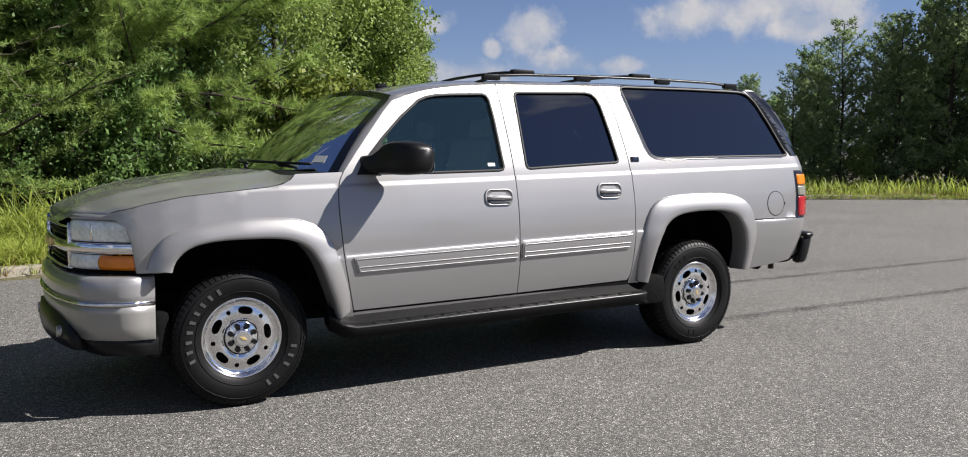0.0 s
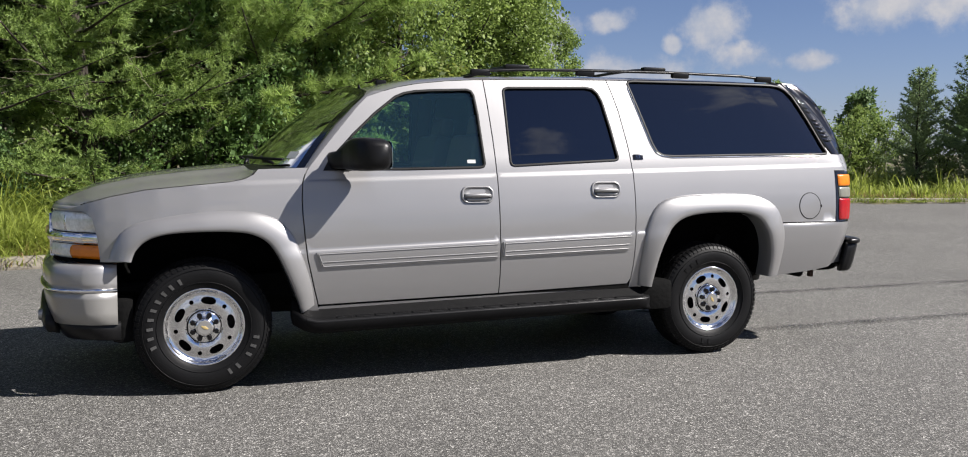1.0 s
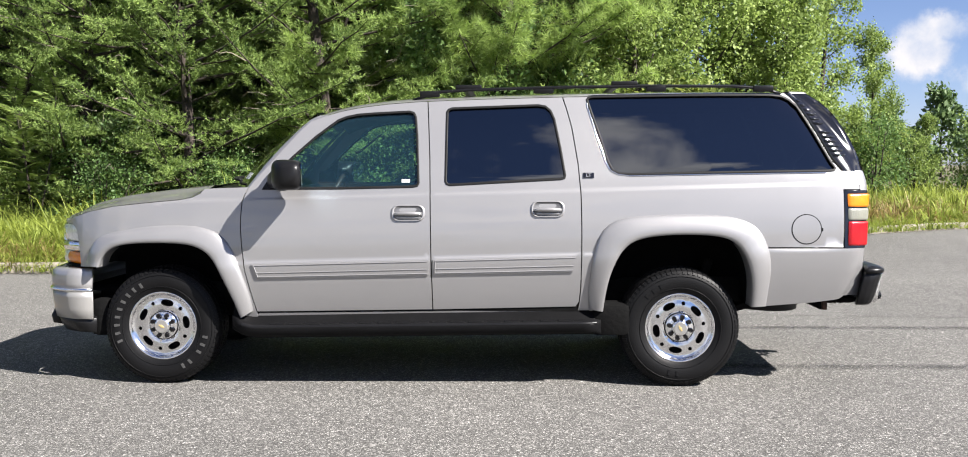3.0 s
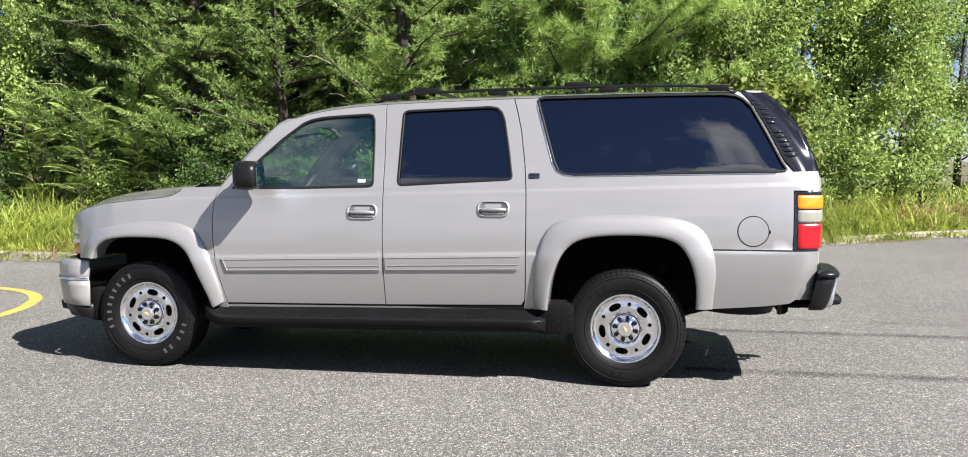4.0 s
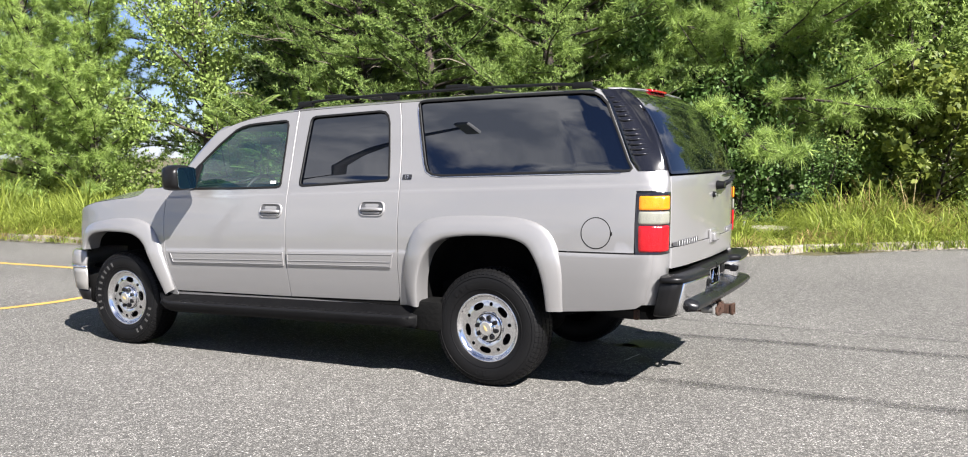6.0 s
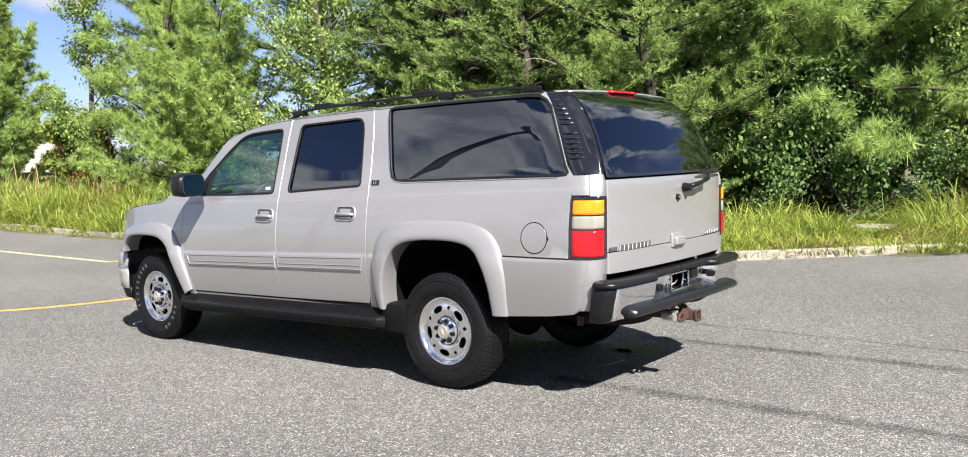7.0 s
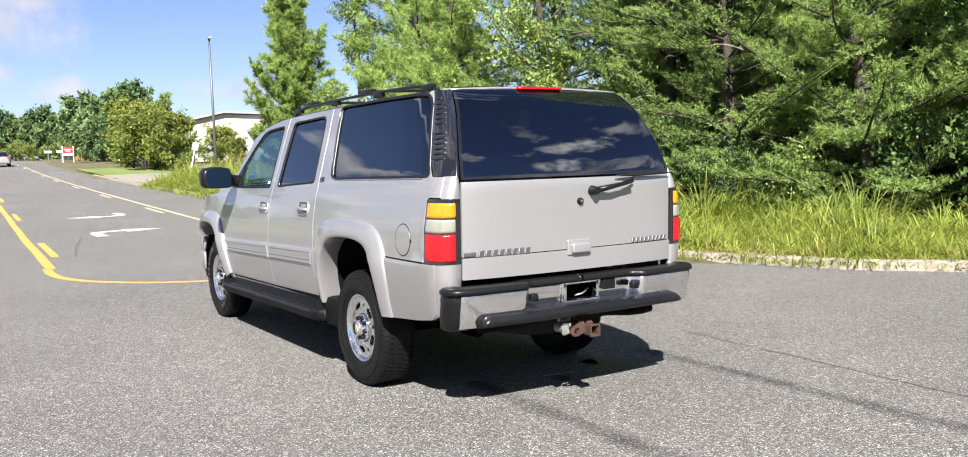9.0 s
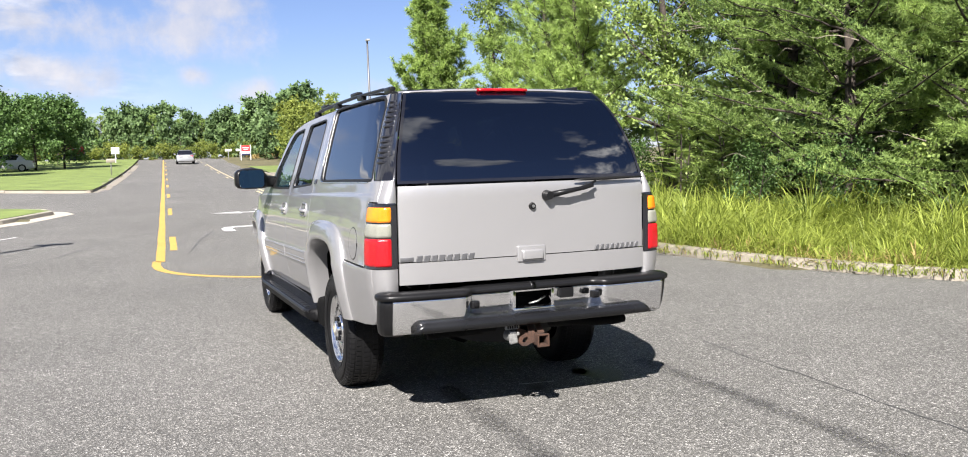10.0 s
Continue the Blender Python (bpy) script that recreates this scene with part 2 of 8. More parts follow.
LUG = mat("dark_lug_steel", (0.025, 0.025, 0.027), 0.22, 0.85, coarse=20, fine=200, vary=0.3)
LETTER = mat("tyre_white_letter", (0.040, 0.040, 0.039), 0.7, coarse=20, fine=160, vary=0.35)
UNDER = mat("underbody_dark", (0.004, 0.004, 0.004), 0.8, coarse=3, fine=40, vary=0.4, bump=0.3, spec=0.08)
RUST = mat("rusty_steel", (0.012, 0.009, 0.007), 0.85, 0.1, coarse=18, fine=120, vary=0.6, tint=(0.044, 0.019, 0.010), bump=0.4)
STEP_BLACK = mat("glossy_black_plastic", (0.007, 0.0072, 0.008), 0.27, coarse=4, fine=160, vary=0.3, rough_vary=0.08, spec=0.3)
SOCKET_GREY = mat("grey_cast_metal", (0.12, 0.12, 0.117), 0.55, 0.3, coarse=16, fine=120, vary=0.3, tint=(0.22, 0.22, 0.21), bump=0.2)
STEEL = mat("bare_steel", (0.35, 0.35, 0.34), 0.4, 0.9, coarse=10, fine=90, vary=0.25)
CABIN = mat("cabin_trim", (0.124, 0.124, 0.1209), 0.75, coarse=4, fine=120, vary=0.2, bump=0.1)
LEATHER = mat("seat_leather", (0.1612, 0.155, 0.1457), 0.5, coarse=5, fine=180, vary=0.15, bump=0.15)
RED_LENS = mat("red_lens", (0.31, 0.00372, 0.00744), 0.18, coarse=20, fine=260, vary=0.2, coat=0.25, bump=0.25, bump_scale=130)
AMBER_LENS = mat("amber_lens", (0.62, 0.175, 0.006), 0.18, coarse=20, fine=260, vary=0.2, coat=0.25, bump=0.25, bump_scale=130)
CLEAR_LENS = mat("clear_lens", (0.186, 0.186, 0.155), 0.18, coarse=16, fine=200, vary=0.15, coat=0.25, bump=0.2, bump_scale=110)
HEAD_LENS = mat("headlamp_lens", (0.62, 0.65, 0.64), 0.12, 0.1, coarse=8, fine=60, vary=0.3, coat=1.0, bump=0.12, bump_scale=30)
GOLD = mat("gold_emblem", (0.62, 0.47, 0.20), 0.35, 0.4, coarse=30, fine=300, vary=0.1)
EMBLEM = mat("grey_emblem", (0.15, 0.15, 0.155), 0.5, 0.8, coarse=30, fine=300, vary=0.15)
STICKER = mat("white_sticker", (0.4464, 0.4588, 0.4464), 0.5, coarse=30, fine=200, vary=0.08)
# the panes' diffuse colour paints in reflected sky: navy behind, teal in front
GLASS_DARK = glass("privacy_glass", (0.012, 0.016, 0.022), ior=2.1, sky_sheen=(0.010, 0.018, 0.042), sheen_mix=0.06)
GLASS_SIDE = glass("green_tinted_glass", (0.66, 0.84, 0.84), ior=1.8, sky_sheen=(0.05, 0.15, 0.18), sheen_mix=0.07)
GLASS_SCREEN = glass("windscreen_glass", (0.42, 0.55, 0.52), ior=1.45, sky_sheen=(0.10, 0.16, 0.15), sheen_mix=0.04)
MIRROR = mat("mirror_glass", (0.34, 0.44, 0.50), 0.01, 1.0, vary=0.01, rough_vary=0.005)
CONCRETE_PALE = mat("pale_concrete", (0.34, 0.31, 0.26), 0.85, coarse=1.6, fine=45, vary=0.2, bump=0.3, bump_scale=60)
CONCRETE = mat("concrete", (0.205, 0.182, 0.145), 0.85, coarse=1.6, fine=45, vary=0.28, bump=0.35, bump_scale=60)
# yellow made paler to paint in strong light on the right-hand lines
YELLOW_GLARE = mat("glare_yellow_paint", (0.4092, 0.3534, 0.2108), 0.7, coarse=3, fine=90, vary=0.22, bump=0.3, bump_scale=160)
YELLOW = mat("yellow_road_paint", (0.40, 0.255, 0.055), 0.7, coarse=3, fine=90, vary=0.22, bump=0.3, bump_scale=160)
WHITE = mat("white_road_paint", (0.4588, 0.4588, 0.4464), 0.7, coarse=3, fine=90, vary=0.14, bump=0.3, bump_scale=160)
DAMP = mat("damp_asphalt", (0.01364, 0.01364, 0.01426), 0.55, coarse=6, fine=80, vary=0.4, bump=0.3, bump_scale=150)
CRACK = mat("tar_seam", (0.040, 0.040, 0.040), 0.75, coarse=2, fine=60, vary=0.4, bump=0.3)
TURF = mat("mown_turf", (0.072, 0.108, 0.020), 0.9, coarse=0.9, fine=30, vary=0.35, tint=(0.135, 0.175, 0.040), bump=0.6, bump_scale=30)
SOIL = mat("weedy_soil", (0.0527, 0.0527, 0.0217), 0.95, coarse=0.8, fine=18, vary=0.45, tint=(0.093, 0.0806, 0.0372), bump=0.7, bump_scale=20)
DEADWOOD = mat("dead_twig_wood", (0.10, 0.082, 0.064), 0.9, coarse=3, fine=30, vary=0.3, tint=(0.20, 0.17, 0.135))
BARK = mat("pine_bark", (0.016, 0.0125, 0.010), 0.95, coarse=5, fine=22, vary=0.45, tint=(0.042, 0.032, 0.025), bump=0.9, bump_scale=18)
NEEDLE_LONG = leafy("long_pine_needles", (0.108, 0.19, 0.044), (0.37, 0.48, 0.128), trans_mix=0.48)
# needle colour greyed and lightened to paint in the eastern clump's haze
NEEDLE_HAZED = leafy("hazed_pine_needles", (0.12, 0.185, 0.08), (0.29, 0.37, 0.17), trans_mix=0.5)
NEEDLE = leafy("short_pine_needles", (0.070, 0.145, 0.036), (0.315, 0.41, 0.118), trans_mix=0.48)
LEAF = leafy("broad_leaves", (0.085, 0.148, 0.034), (0.275, 0.355, 0.092), trans_mix=0.44)
LEAF_LIGHT = leafy("pale_broad_leaves", (0.115, 0.185, 0.036), (0.29, 0.37, 0.105))
# darker copy of the leaf colour; in the wood it stands in for shade
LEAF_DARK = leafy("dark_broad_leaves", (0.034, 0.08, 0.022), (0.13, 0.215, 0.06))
LEAF_OLIVE = leafy("yellowing_leaves", (0.080, 0.128, 0.026), (0.25, 0.28, 0.058), trans_mix=0.48)
LEAF_RED = leafy("orange_leaves", (0.1488, 0.062, 0.0186), (0.31, 0.1364, 0.0372))
# leaf colour made bluer and paler to paint in haze over distance
LEAF_FAR = leafy("hazed_distant_leaves", (0.052, 0.104, 0.042), (0.16, 0.235, 0.088))
GRASS = leafy("tall_grass", (0.104, 0.160, 0.024), (0.315, 0.362, 0.070), trans_mix=0.5)
GRASS_DRY = leafy("dry_grass", (0.15, 0.105, 0.04), (0.33, 0.25, 0.1), trans_mix=0.3)
WALL_CREAM = mat("cream_cladding", (0.4092, 0.3844, 0.3224), 0.7, coarse=0.4, fine=20, vary=0.06)
POLE = mat("galvanised_pole", (0.1054, 0.1054, 0.1085), 0.5, 0.5, coarse=2, fine=60, vary=0.15)
WALL_GREY = mat("grey_cladding", (0.2232, 0.2294, 0.2356), 0.6, coarse=0.4, fine=20, vary=0.08)
SIGN_RED = mat("red_sign_face", (0.3844, 0.0279, 0.0341), 0.5, coarse=1, fine=40, vary=0.06)
SIGN_BLUE = mat("navy_sign_face", (0.0186, 0.0217, 0.0558), 0.5, coarse=1, fine=40, vary=0.1)
SIGN_WHITE = mat("white_sign_face", (0.4588, 0.4588, 0.4588), 0.5, coarse=1, fine=40, vary=0.05)
CAR_SILVER = mat("silver_car_paint", (0.341, 0.3472, 0.3596), 0.3, 0.6, coarse=1, fine=300, vary=0.05, coat=1.0)
CAR_WHITE = mat("white_car_paint", (0.4836, 0.4836, 0.4836), 0.3, 0.0, coarse=1, fine=300, vary=0.03, coat=1.0)

def worn_mark(name, colour, share):
    """A dark layer on the stones, broken up so that the asphalt shows through."""
    m = bpy.data.materials.new(name)
    m.use_nodes = True
    t = m.node_tree
    p = t.nodes["Principled BSDF"]
    p.inputs["Base Color"].default_value, p.inputs["Roughness"].default_value = (*colour, 1), 0.8
    co = t.nodes.new("ShaderNodeTexCoord")
    total = None
    for scale, weight in ((55.0, 0.6), (3.0, 0.8)):
        n = t.nodes.new("ShaderNodeTexNoise")
        n.inputs["Scale"].default_value, n.inputs["Detail"].default_value = scale, 4.0
        t.links.new(co.outputs["Object"], n.inputs["Vector"])
        ma = t.nodes.new("ShaderNodeMath")
        ma.operation = "MULTIPLY_ADD"
        ma.inputs[1].default_value = weight
        t.links.new(n.outputs["Fac"], ma.inputs[0])
        if total is not None:
            t.links.new(total, ma.inputs[2])
        else:
            ma.inputs[2].default_value = 0.0
        total = ma.outputs[0]
    mr = t.nodes.new("ShaderNodeMapRange")
    mr.inputs["From Min"].default_value, mr.inputs["From Max"].default_value = 0.45, 0.95
    mr.inputs["To Max"].default_value = share * 2
    t.links.new(total, mr.inputs["Value"])
    tr = t.nodes.new("ShaderNodeBsdfTransparent")
    mx = t.nodes.new("ShaderNodeMixShader")
    t.links.new(mr.outputs["Result"], mx.inputs[0])
    t.links.new(tr.outputs[0], mx.inputs[1])
    t.links.new(p.outputs[0], mx.inputs[2])
    t.links.new(mx.outputs[0], t.nodes["Material Output"].inputs[0])
    return m


SKID = worn_mark("tyre_skid", (0.038, 0.038, 0.039), 0.10)

# asphalt: bound aggregate of pale and dark stones, patches, faint wheel polish
ASPHALT = bpy.data.materials.new("worn_asphalt")
ASPHALT.use_nodes = True
at = ASPHALT.node_tree
ap = at.nodes["Principled BSDF"]
ac = at.nodes.new("ShaderNodeTexCoord")


def asphalt_tex(kind, scale, **kw):
    n = at.nodes.new(kind)
    n.inputs["Scale"].default_value = scale
    for k, v in kw.items():
        n.inputs[k].default_value = v
    at.links.new(ac.outputs["Object"], n.inputs["Vector"])
    return n


def asphalt_ramp(src, stops):
    r = at.nodes.new("ShaderNodeValToRGB")
    while len(r.color_ramp.elements) < len(stops):
        r.color_ramp.elements.new(0.5)
    for e, (pos, c) in zip(r.color_ramp.elements, stops):
        e.position, e.color = pos, (c, c * 0.992, c * 0.975, 1)
    at.links.new(src, r.inputs[0])
    return r.outputs[0]


def asphalt_mul(a, b, mode="MULTIPLY"):
    m = at.nodes.new("ShaderNodeMix")
    m.data_type, m.blend_type = "RGBA", mode
    m.inputs["Factor"].default_value = 1.0
    at.links.new(a, m.inputs["A"])
    at.links.new(b, m.inputs["B"])
    return m.outputs["Result"]


stone = asphalt_tex("ShaderNodeTexVoronoi", 150.0)
stone_c = at.nodes.new("ShaderNodeSeparateColor")
at.links.new(stone.outputs["Color"], stone_c.inputs[0])
agg = asphalt_ramp(stone_c.outputs[0], [(0.0, 0.050), (0.5, 0.089), (0.82, 0.142), (1.0, 0.33)])
grit = asphalt_ramp(asphalt_tex("ShaderNodeTexNoise", 30.0, Detail=6.0, Roughness=0.75).outputs["Fac"], [(0.3, 0.62), (0.7, 1.35)])
patch = asphalt_ramp(asphalt_tex("ShaderNodeTexNoise", 0.35, Detail=5.0, Roughness=0.6).outputs["Fac"], [(0.3, 0.84), (0.7, 1.12)])
chip_c = at.nodes.new("ShaderNodeSeparateColor")
at.links.new(asphalt_tex("ShaderNodeTexVoronoi", 105.0).outputs["Color"], chip_c.inputs[0])
chips = asphalt_ramp(chip_c.outputs[1], [(0.0, 0.93), (0.84, 0.95), (0.90, 1.45), (1.0, 1.7)])
at.links.new(asphalt_mul(asphalt_mul(asphalt_mul(agg, grit), patch), chips), ap.inputs["Base Color"])
ap.inputs["Roughness"].default_value = 0.82
ap.inputs["Specular IOR Level"].default_value = 0.35
ab = at.nodes.new("ShaderNodeBump")
ab.inputs["Strength"].default_value, ab.inputs["Distance"].default_value = 0.6, 0.006
at.links.new(stone.outputs["Distance"], ab.inputs["Height"])
at.links.new(ab.outputs["Normal"], ap.inputs["Normal"])

# ---------------------------------------------------------------- building helpers
from mathutils.geometry import delaunay_2d_cdt


def mesh_ob(name, verts, faces, material, parent=None, label="", smooth=False, normals=None):
    me = bpy.data.meshes.new(name)
    me.from_pydata([tuple(v) for v in verts], [], [tuple(f) for f in faces])
    me.materials.append(material)
    if smooth:
        me.polygons.foreach_set("use_smooth", [True] * len(me.polygons))
    if normals is not None:
        me.normals_split_custom_set_from_vertices([tuple(n) for n in normals])
    me.update()
    ob = new(name, me)
    if parent:
        ob.parent = parent
    if label:
        ob["label"] = label
    return ob


def fast_mesh(name, verts, loops, per, material, parent=None, label=""):
    """A mesh of equal polygons from arrays: verts (n, 3), loops (m * per)."""
    me = bpy.data.meshes.new(name)
    verts = np.asarray(verts, np.float32)
    loops = np.asarray(loops, np.int32).ravel()
    count = len(loops) // per
    me.vertices.add(len(verts))
    me.vertices.foreach_set("co", verts.ravel())
    me.loops.add(len(loops))
    me.loops.foreach_set("vertex_index", loops)
    me.polygons.add(count)
    me.polygons.foreach_set("loop_start", np.arange(count, dtype=np.int32) * per)
    me.materials.append(material)
    me.update(calc_edges=True)
    ob = new(name, me)
    if parent:
        ob.parent = parent
    if label:
        ob["label"] = label
    return ob


def part(name, bm, material, parent, label="", smooth=True):
    """Links a bmesh as one mesh object under a thing or a part."""
    me = bpy.data.meshes.new(name)
    bmesh.ops.recalc_face_normals(bm, faces=bm.faces)
    bm.to_mesh(me)
    bm.free()
    me.materials.append(material)
    if smooth:
        me.polygons.foreach_set("use_smooth", [True] * len(me.polygons))
        me.set_sharp_from_angle(angle=radians(35))
    ob = new(name, me)
    ob.parent = parent
    if label:
        ob["label"] = label
    return ob


def box_bm(size, centre=(0, 0, 0), bevel=0.0, turn=None, segs=2, bm=None):
    """A bevelled box, added to bm or to a new bmesh."""
    tmp = bmesh.new()
    bmesh.ops.create_cube(tmp, size=1.0)
    bmesh.ops.scale(tmp, vec=size, verts=tmp.verts)
    if bevel:
        bmesh.ops.bevel(tmp, geom=tmp.edges[:], offset=bevel, segments=segs, affect="EDGES", profile=0.6)
    if turn:
        bmesh.ops.rotate(tmp, matrix=Euler([radians(a) for a in turn]).to_matrix(), verts=tmp.verts)
    bmesh.ops.translate(tmp, vec=centre, verts=tmp.verts)
    if bm is None:
        return tmp
    me = bpy.data.meshes.new("tmp")
    tmp.to_mesh(me)
    tmp.free()
    bm.from_mesh(me)
    bpy.data.meshes.remove(me)
    return bm


def tube(points, radii, sides=8, close=True):
    """Verts and faces of a tapered tube along points."""
    pts = [Vector(p) for p in points]
    vs, fs = [], []
    for i, p in enumerate(pts):
        d = (pts[min(i + 1, len(pts) - 1)] - pts[max(i - 1, 0)]).normalized()
        a = d.cross(Vector((0, 0, 1)) if abs(d.z) < 0.9 else Vector((1, 0, 0))).normalized()
        b = d.cross(a)
        r = radii[i] if hasattr(radii, "__len__") else radii
        for k in range(sides):
            an = 2 * math.pi * k / sides
            vs.append(p + (a * math.cos(an) + b * math.sin(an)) * r)
    for i in range(len(pts) - 1):
        for k in range(sides):
            fs.append((i * sides + k, i * sides + (k + 1) % sides, (i + 1) * sides + (k + 1) % sides, (i + 1) * sides + k))
    if close:
        fs.append(tuple(range(sides))[::-1])
        fs.append(tuple(range((len(pts) - 1) * sides, len(pts) * sides)))
    return vs, fs


def join(pieces):
    vs, fs = [], []
    for v, f in pieces:
        o = len(vs)
        vs += list(v)
        fs += [tuple(i + o for i in q) for q in f]
    return vs, fs


def loft(rows, closed=False, caps=False):
    """Verts and quads of a skin over rows of equal length."""
    n = len(rows[0])
    vs = [p for r in rows for p in r]
    fs = []
    for i in range(len(rows) - 1):
        for k in range(n if closed else n - 1):
            k2 = (k + 1) % n
            fs.append((i * n + k, i * n + k2, (i + 1) * n + k2, (i + 1) * n + k))
    if caps:
        fs.append(tuple(range(n))[::-1])
        fs.append(tuple(range((len(rows) - 1) * n, len(rows) * n)))
    return vs, fs


def interp(table, x):
    return float(np.interp(x, [a for a, _ in table], [b for _, b in table]))


def inside(poly, x, y):
    """Even-odd test for arrays of points."""
    x, y = np.asarray(x, float), np.asarray(y, float)
    c = np.zeros(x.shape, bool)
    n = len(poly)
    for i in range(n):
        (x0, y0), (x1, y1) = poly[i], poly[(i + 1) % n]
        if y0 == y1:
            continue
        hit = ((y0 > y) != (y1 > y)) & (x < (x1 - x0) * (y - y0) / (y1 - y0) + x0)
        c ^= hit
    return c


def resample(poly, step, closed=True):
    out = []
    n = len(poly)
    for i in range(n if closed else n - 1):
        a, b = poly[i], poly[(i + 1) % n]
        k = max(1, int(math.ceil(math.dist(a, b) / step)))
        out += [(a[0] + (b[0] - a[0]) * j / k, a[1] + (b[1] - a[1]) * j / k) for j in range(k)]
    if not closed:
        out.append(tuple(poly[-1]))
    return out


def soften(poly, times=2, closed=True):
    """Chaikin's corner cutting."""
    for _ in range(times):
        out = []
        n = len(poly)
        if not closed:
            out.append(poly[0])
        for i in range(n if closed else n - 1):
            a, b = poly[i], poly[(i + 1) % n]
            out += [(a[0] * 0.75 + b[0] * 0.25, a[1] * 0.75 + b[1] * 0.25), (a[0] * 0.25 + b[0] * 0.75, a[1] * 0.25 + b[1] * 0.75)]
        if not closed:
            out.append(poly[-1])
        poly = out
    return poly


def flat_fill(outline, holes=(), step=0.04, extra=(), margin=0.35, clear=None):
    """Triangles of a 2D outline with holes and an even inner grid: points, faces, boundary loops."""
    loops = [list(outline)] + [list(h) for h in holes]
    pts, edges, marks = [], [], []
    for lp in loops:
        o = len(pts)
        pts += lp
        edges += [(o + i, o + (i + 1) % len(lp)) for i in range(len(lp))]
        marks.append(range(o, o + len(lp)))
    b = np.array(pts)
    lo, hi = b.min(0), b.max(0)
    gx, gy = np.meshgrid(np.arange(lo[0] + step * 0.5, hi[0], step), np.arange(lo[1] + step * 0.5, hi[1], step))
    gx = gx + (np.arange(gx.shape[0])[:, None] % 2) * step * 0.5
    cand = np.c_[gx.ravel(), gy.ravel()]
    if len(extra):
        ex = np.array(extra)
        near = np.min(np.hypot(cand[:, None, 0] - ex[None, :, 0], cand[:, None, 1] - ex[None, :, 1]), axis=1)
        keep_ = near > step * 0.4
        if clear is not None:
            keep_ &= ~clear(cand)
        cand = np.r_[cand[keep_], ex]
    ok = inside(outline, cand[:, 0], cand[:, 1])
    for h in holes:
        ok &= ~inside(h, cand[:, 0], cand[:, 1])
    cand = cand[ok]
    if len(cand):
        near = np.min(np.hypot(cand[:, None, 0] - b[None, :, 0], cand[:, None, 1] - b[None, :, 1]), axis=1)
        cand = cand[near > step * margin]
        pts = pts + [tuple(c) for c in cand]
    r = delaunay_2d_cdt([Vector(p) for p in pts], edges, [], 0, 1e-6)
    vs = [(v.x, v.y) for v in r[0]]
    fs = [tuple(f) for f in r[2]]
    c = np.array([np.mean([vs[i] for i in f], axis=0) for f in fs])
    keep = inside(outline, c[:, 0], c[:, 1])
    for h in holes:
        keep &= ~inside(h, c[:, 0], c[:, 1])
    return vs, [f for f, k in zip(fs, keep) if k]


# ---------------------------------------------------------------- ground, road, kerbs
def ground_z(x, y=0.0):
    """The road climbs gently away past the turning lane."""
    s = np.clip(-np.asarray(x, float) - 14.0, 0.0, 95.0)
    return 0.022 + 0.013 * s + 0.00005 * s * s + 7e-7 * s * s * s


LEAN_ROAD = 0.042                                        # the road's heading against the truck's


def lane(v, x):
    return v - LEAN_ROAD * x


KERB_NORTH = [(-110, lane(4.75, -110)), (-60, lane(4.75, -60)), (-30, lane(4.75, -30)), (-12, lane(4.78, -12)), (-6, 5.02), (-3.6, 5.12),
              (-1.5, 5.48), (0.2, 6.15), (1.1, 6.85), (2.0, 7.6), (3.8, 8.95), (6.6, 11.2), (9.9, 13.15), (12.6, 13.85), (16.3, 13.65),
              (20.0, 12.9), (24.0, 10.6), (30.0, 6.5), (40.0, 1.0), (70.0, -8.0)]
KERB_ISLAND = [(-32, -30), (-27, -14), (-24.6, -6.0), (-23.4, -4.3), (-22.2, -4.0), (-19.0, -5.0), (-15.0, -7.2), (-11.5, -10.5), (-8.5, -16), (-7, -32)]
KERB_LAWN = [(-52, -30), (-46, -14), (-41.5, -7.6), (-38.2, -4.2), (-36.6, -3.5), (-40.6, lane(-4.85, -40.6)), (-60, lane(-4.85, -60)), (-90, lane(-4.75, -90)), (-110, lane(-4.7, -110))]
KERB_LAWN[4:6] = [(-37.6, -3.45), (-41.5, lane(-4.9, -41.5))]
ROAD = KERB_NORTH + [(70, -60), (-4, -60), (-7, -32)] + KERB_ISLAND[::-1][1:] + [(-52, -30)] + KERB_LAWN[1:]

gx = np.r_[np.array([-1500, -700, -350, -220, -160, -130]), np.arange(-112, -40, 3.0), np.arange(-40, 36, 0.8), np.arange(36, 80, 4.0), np.array([95, 130, 200, 350, 700, 1500])]
gy = np.r_[np.array([-1500, -700, -300, -150, -90]), np.arange(-62, -24, 3.0), np.arange(-24, 32, 0.8), np.arange(32, 80, 4.0), np.array([100, 140, 220, 400, 800, 1500])]
GX, GY = np.meshgrid(gx, gy, indexing="ij")
on_road = inside(ROAD, GX, GY)
rough_z = np.array([[0.05 * noise.noise(Vector((a * 0.35, b * 0.35, 0))) for b in gy] for a in gx])
GZ = ground_z(GX) + np.where(on_road, -0.09, 0.07 + rough_z * (np.hypot(GX, GY) < 130))
gn = len(gy)
quads = [(i * gn + j, (i + 1) * gn + j, (i + 1) * gn + j + 1, i * gn + j + 1) for i in range(len(gx) - 1) for j in range(gn - 1)]
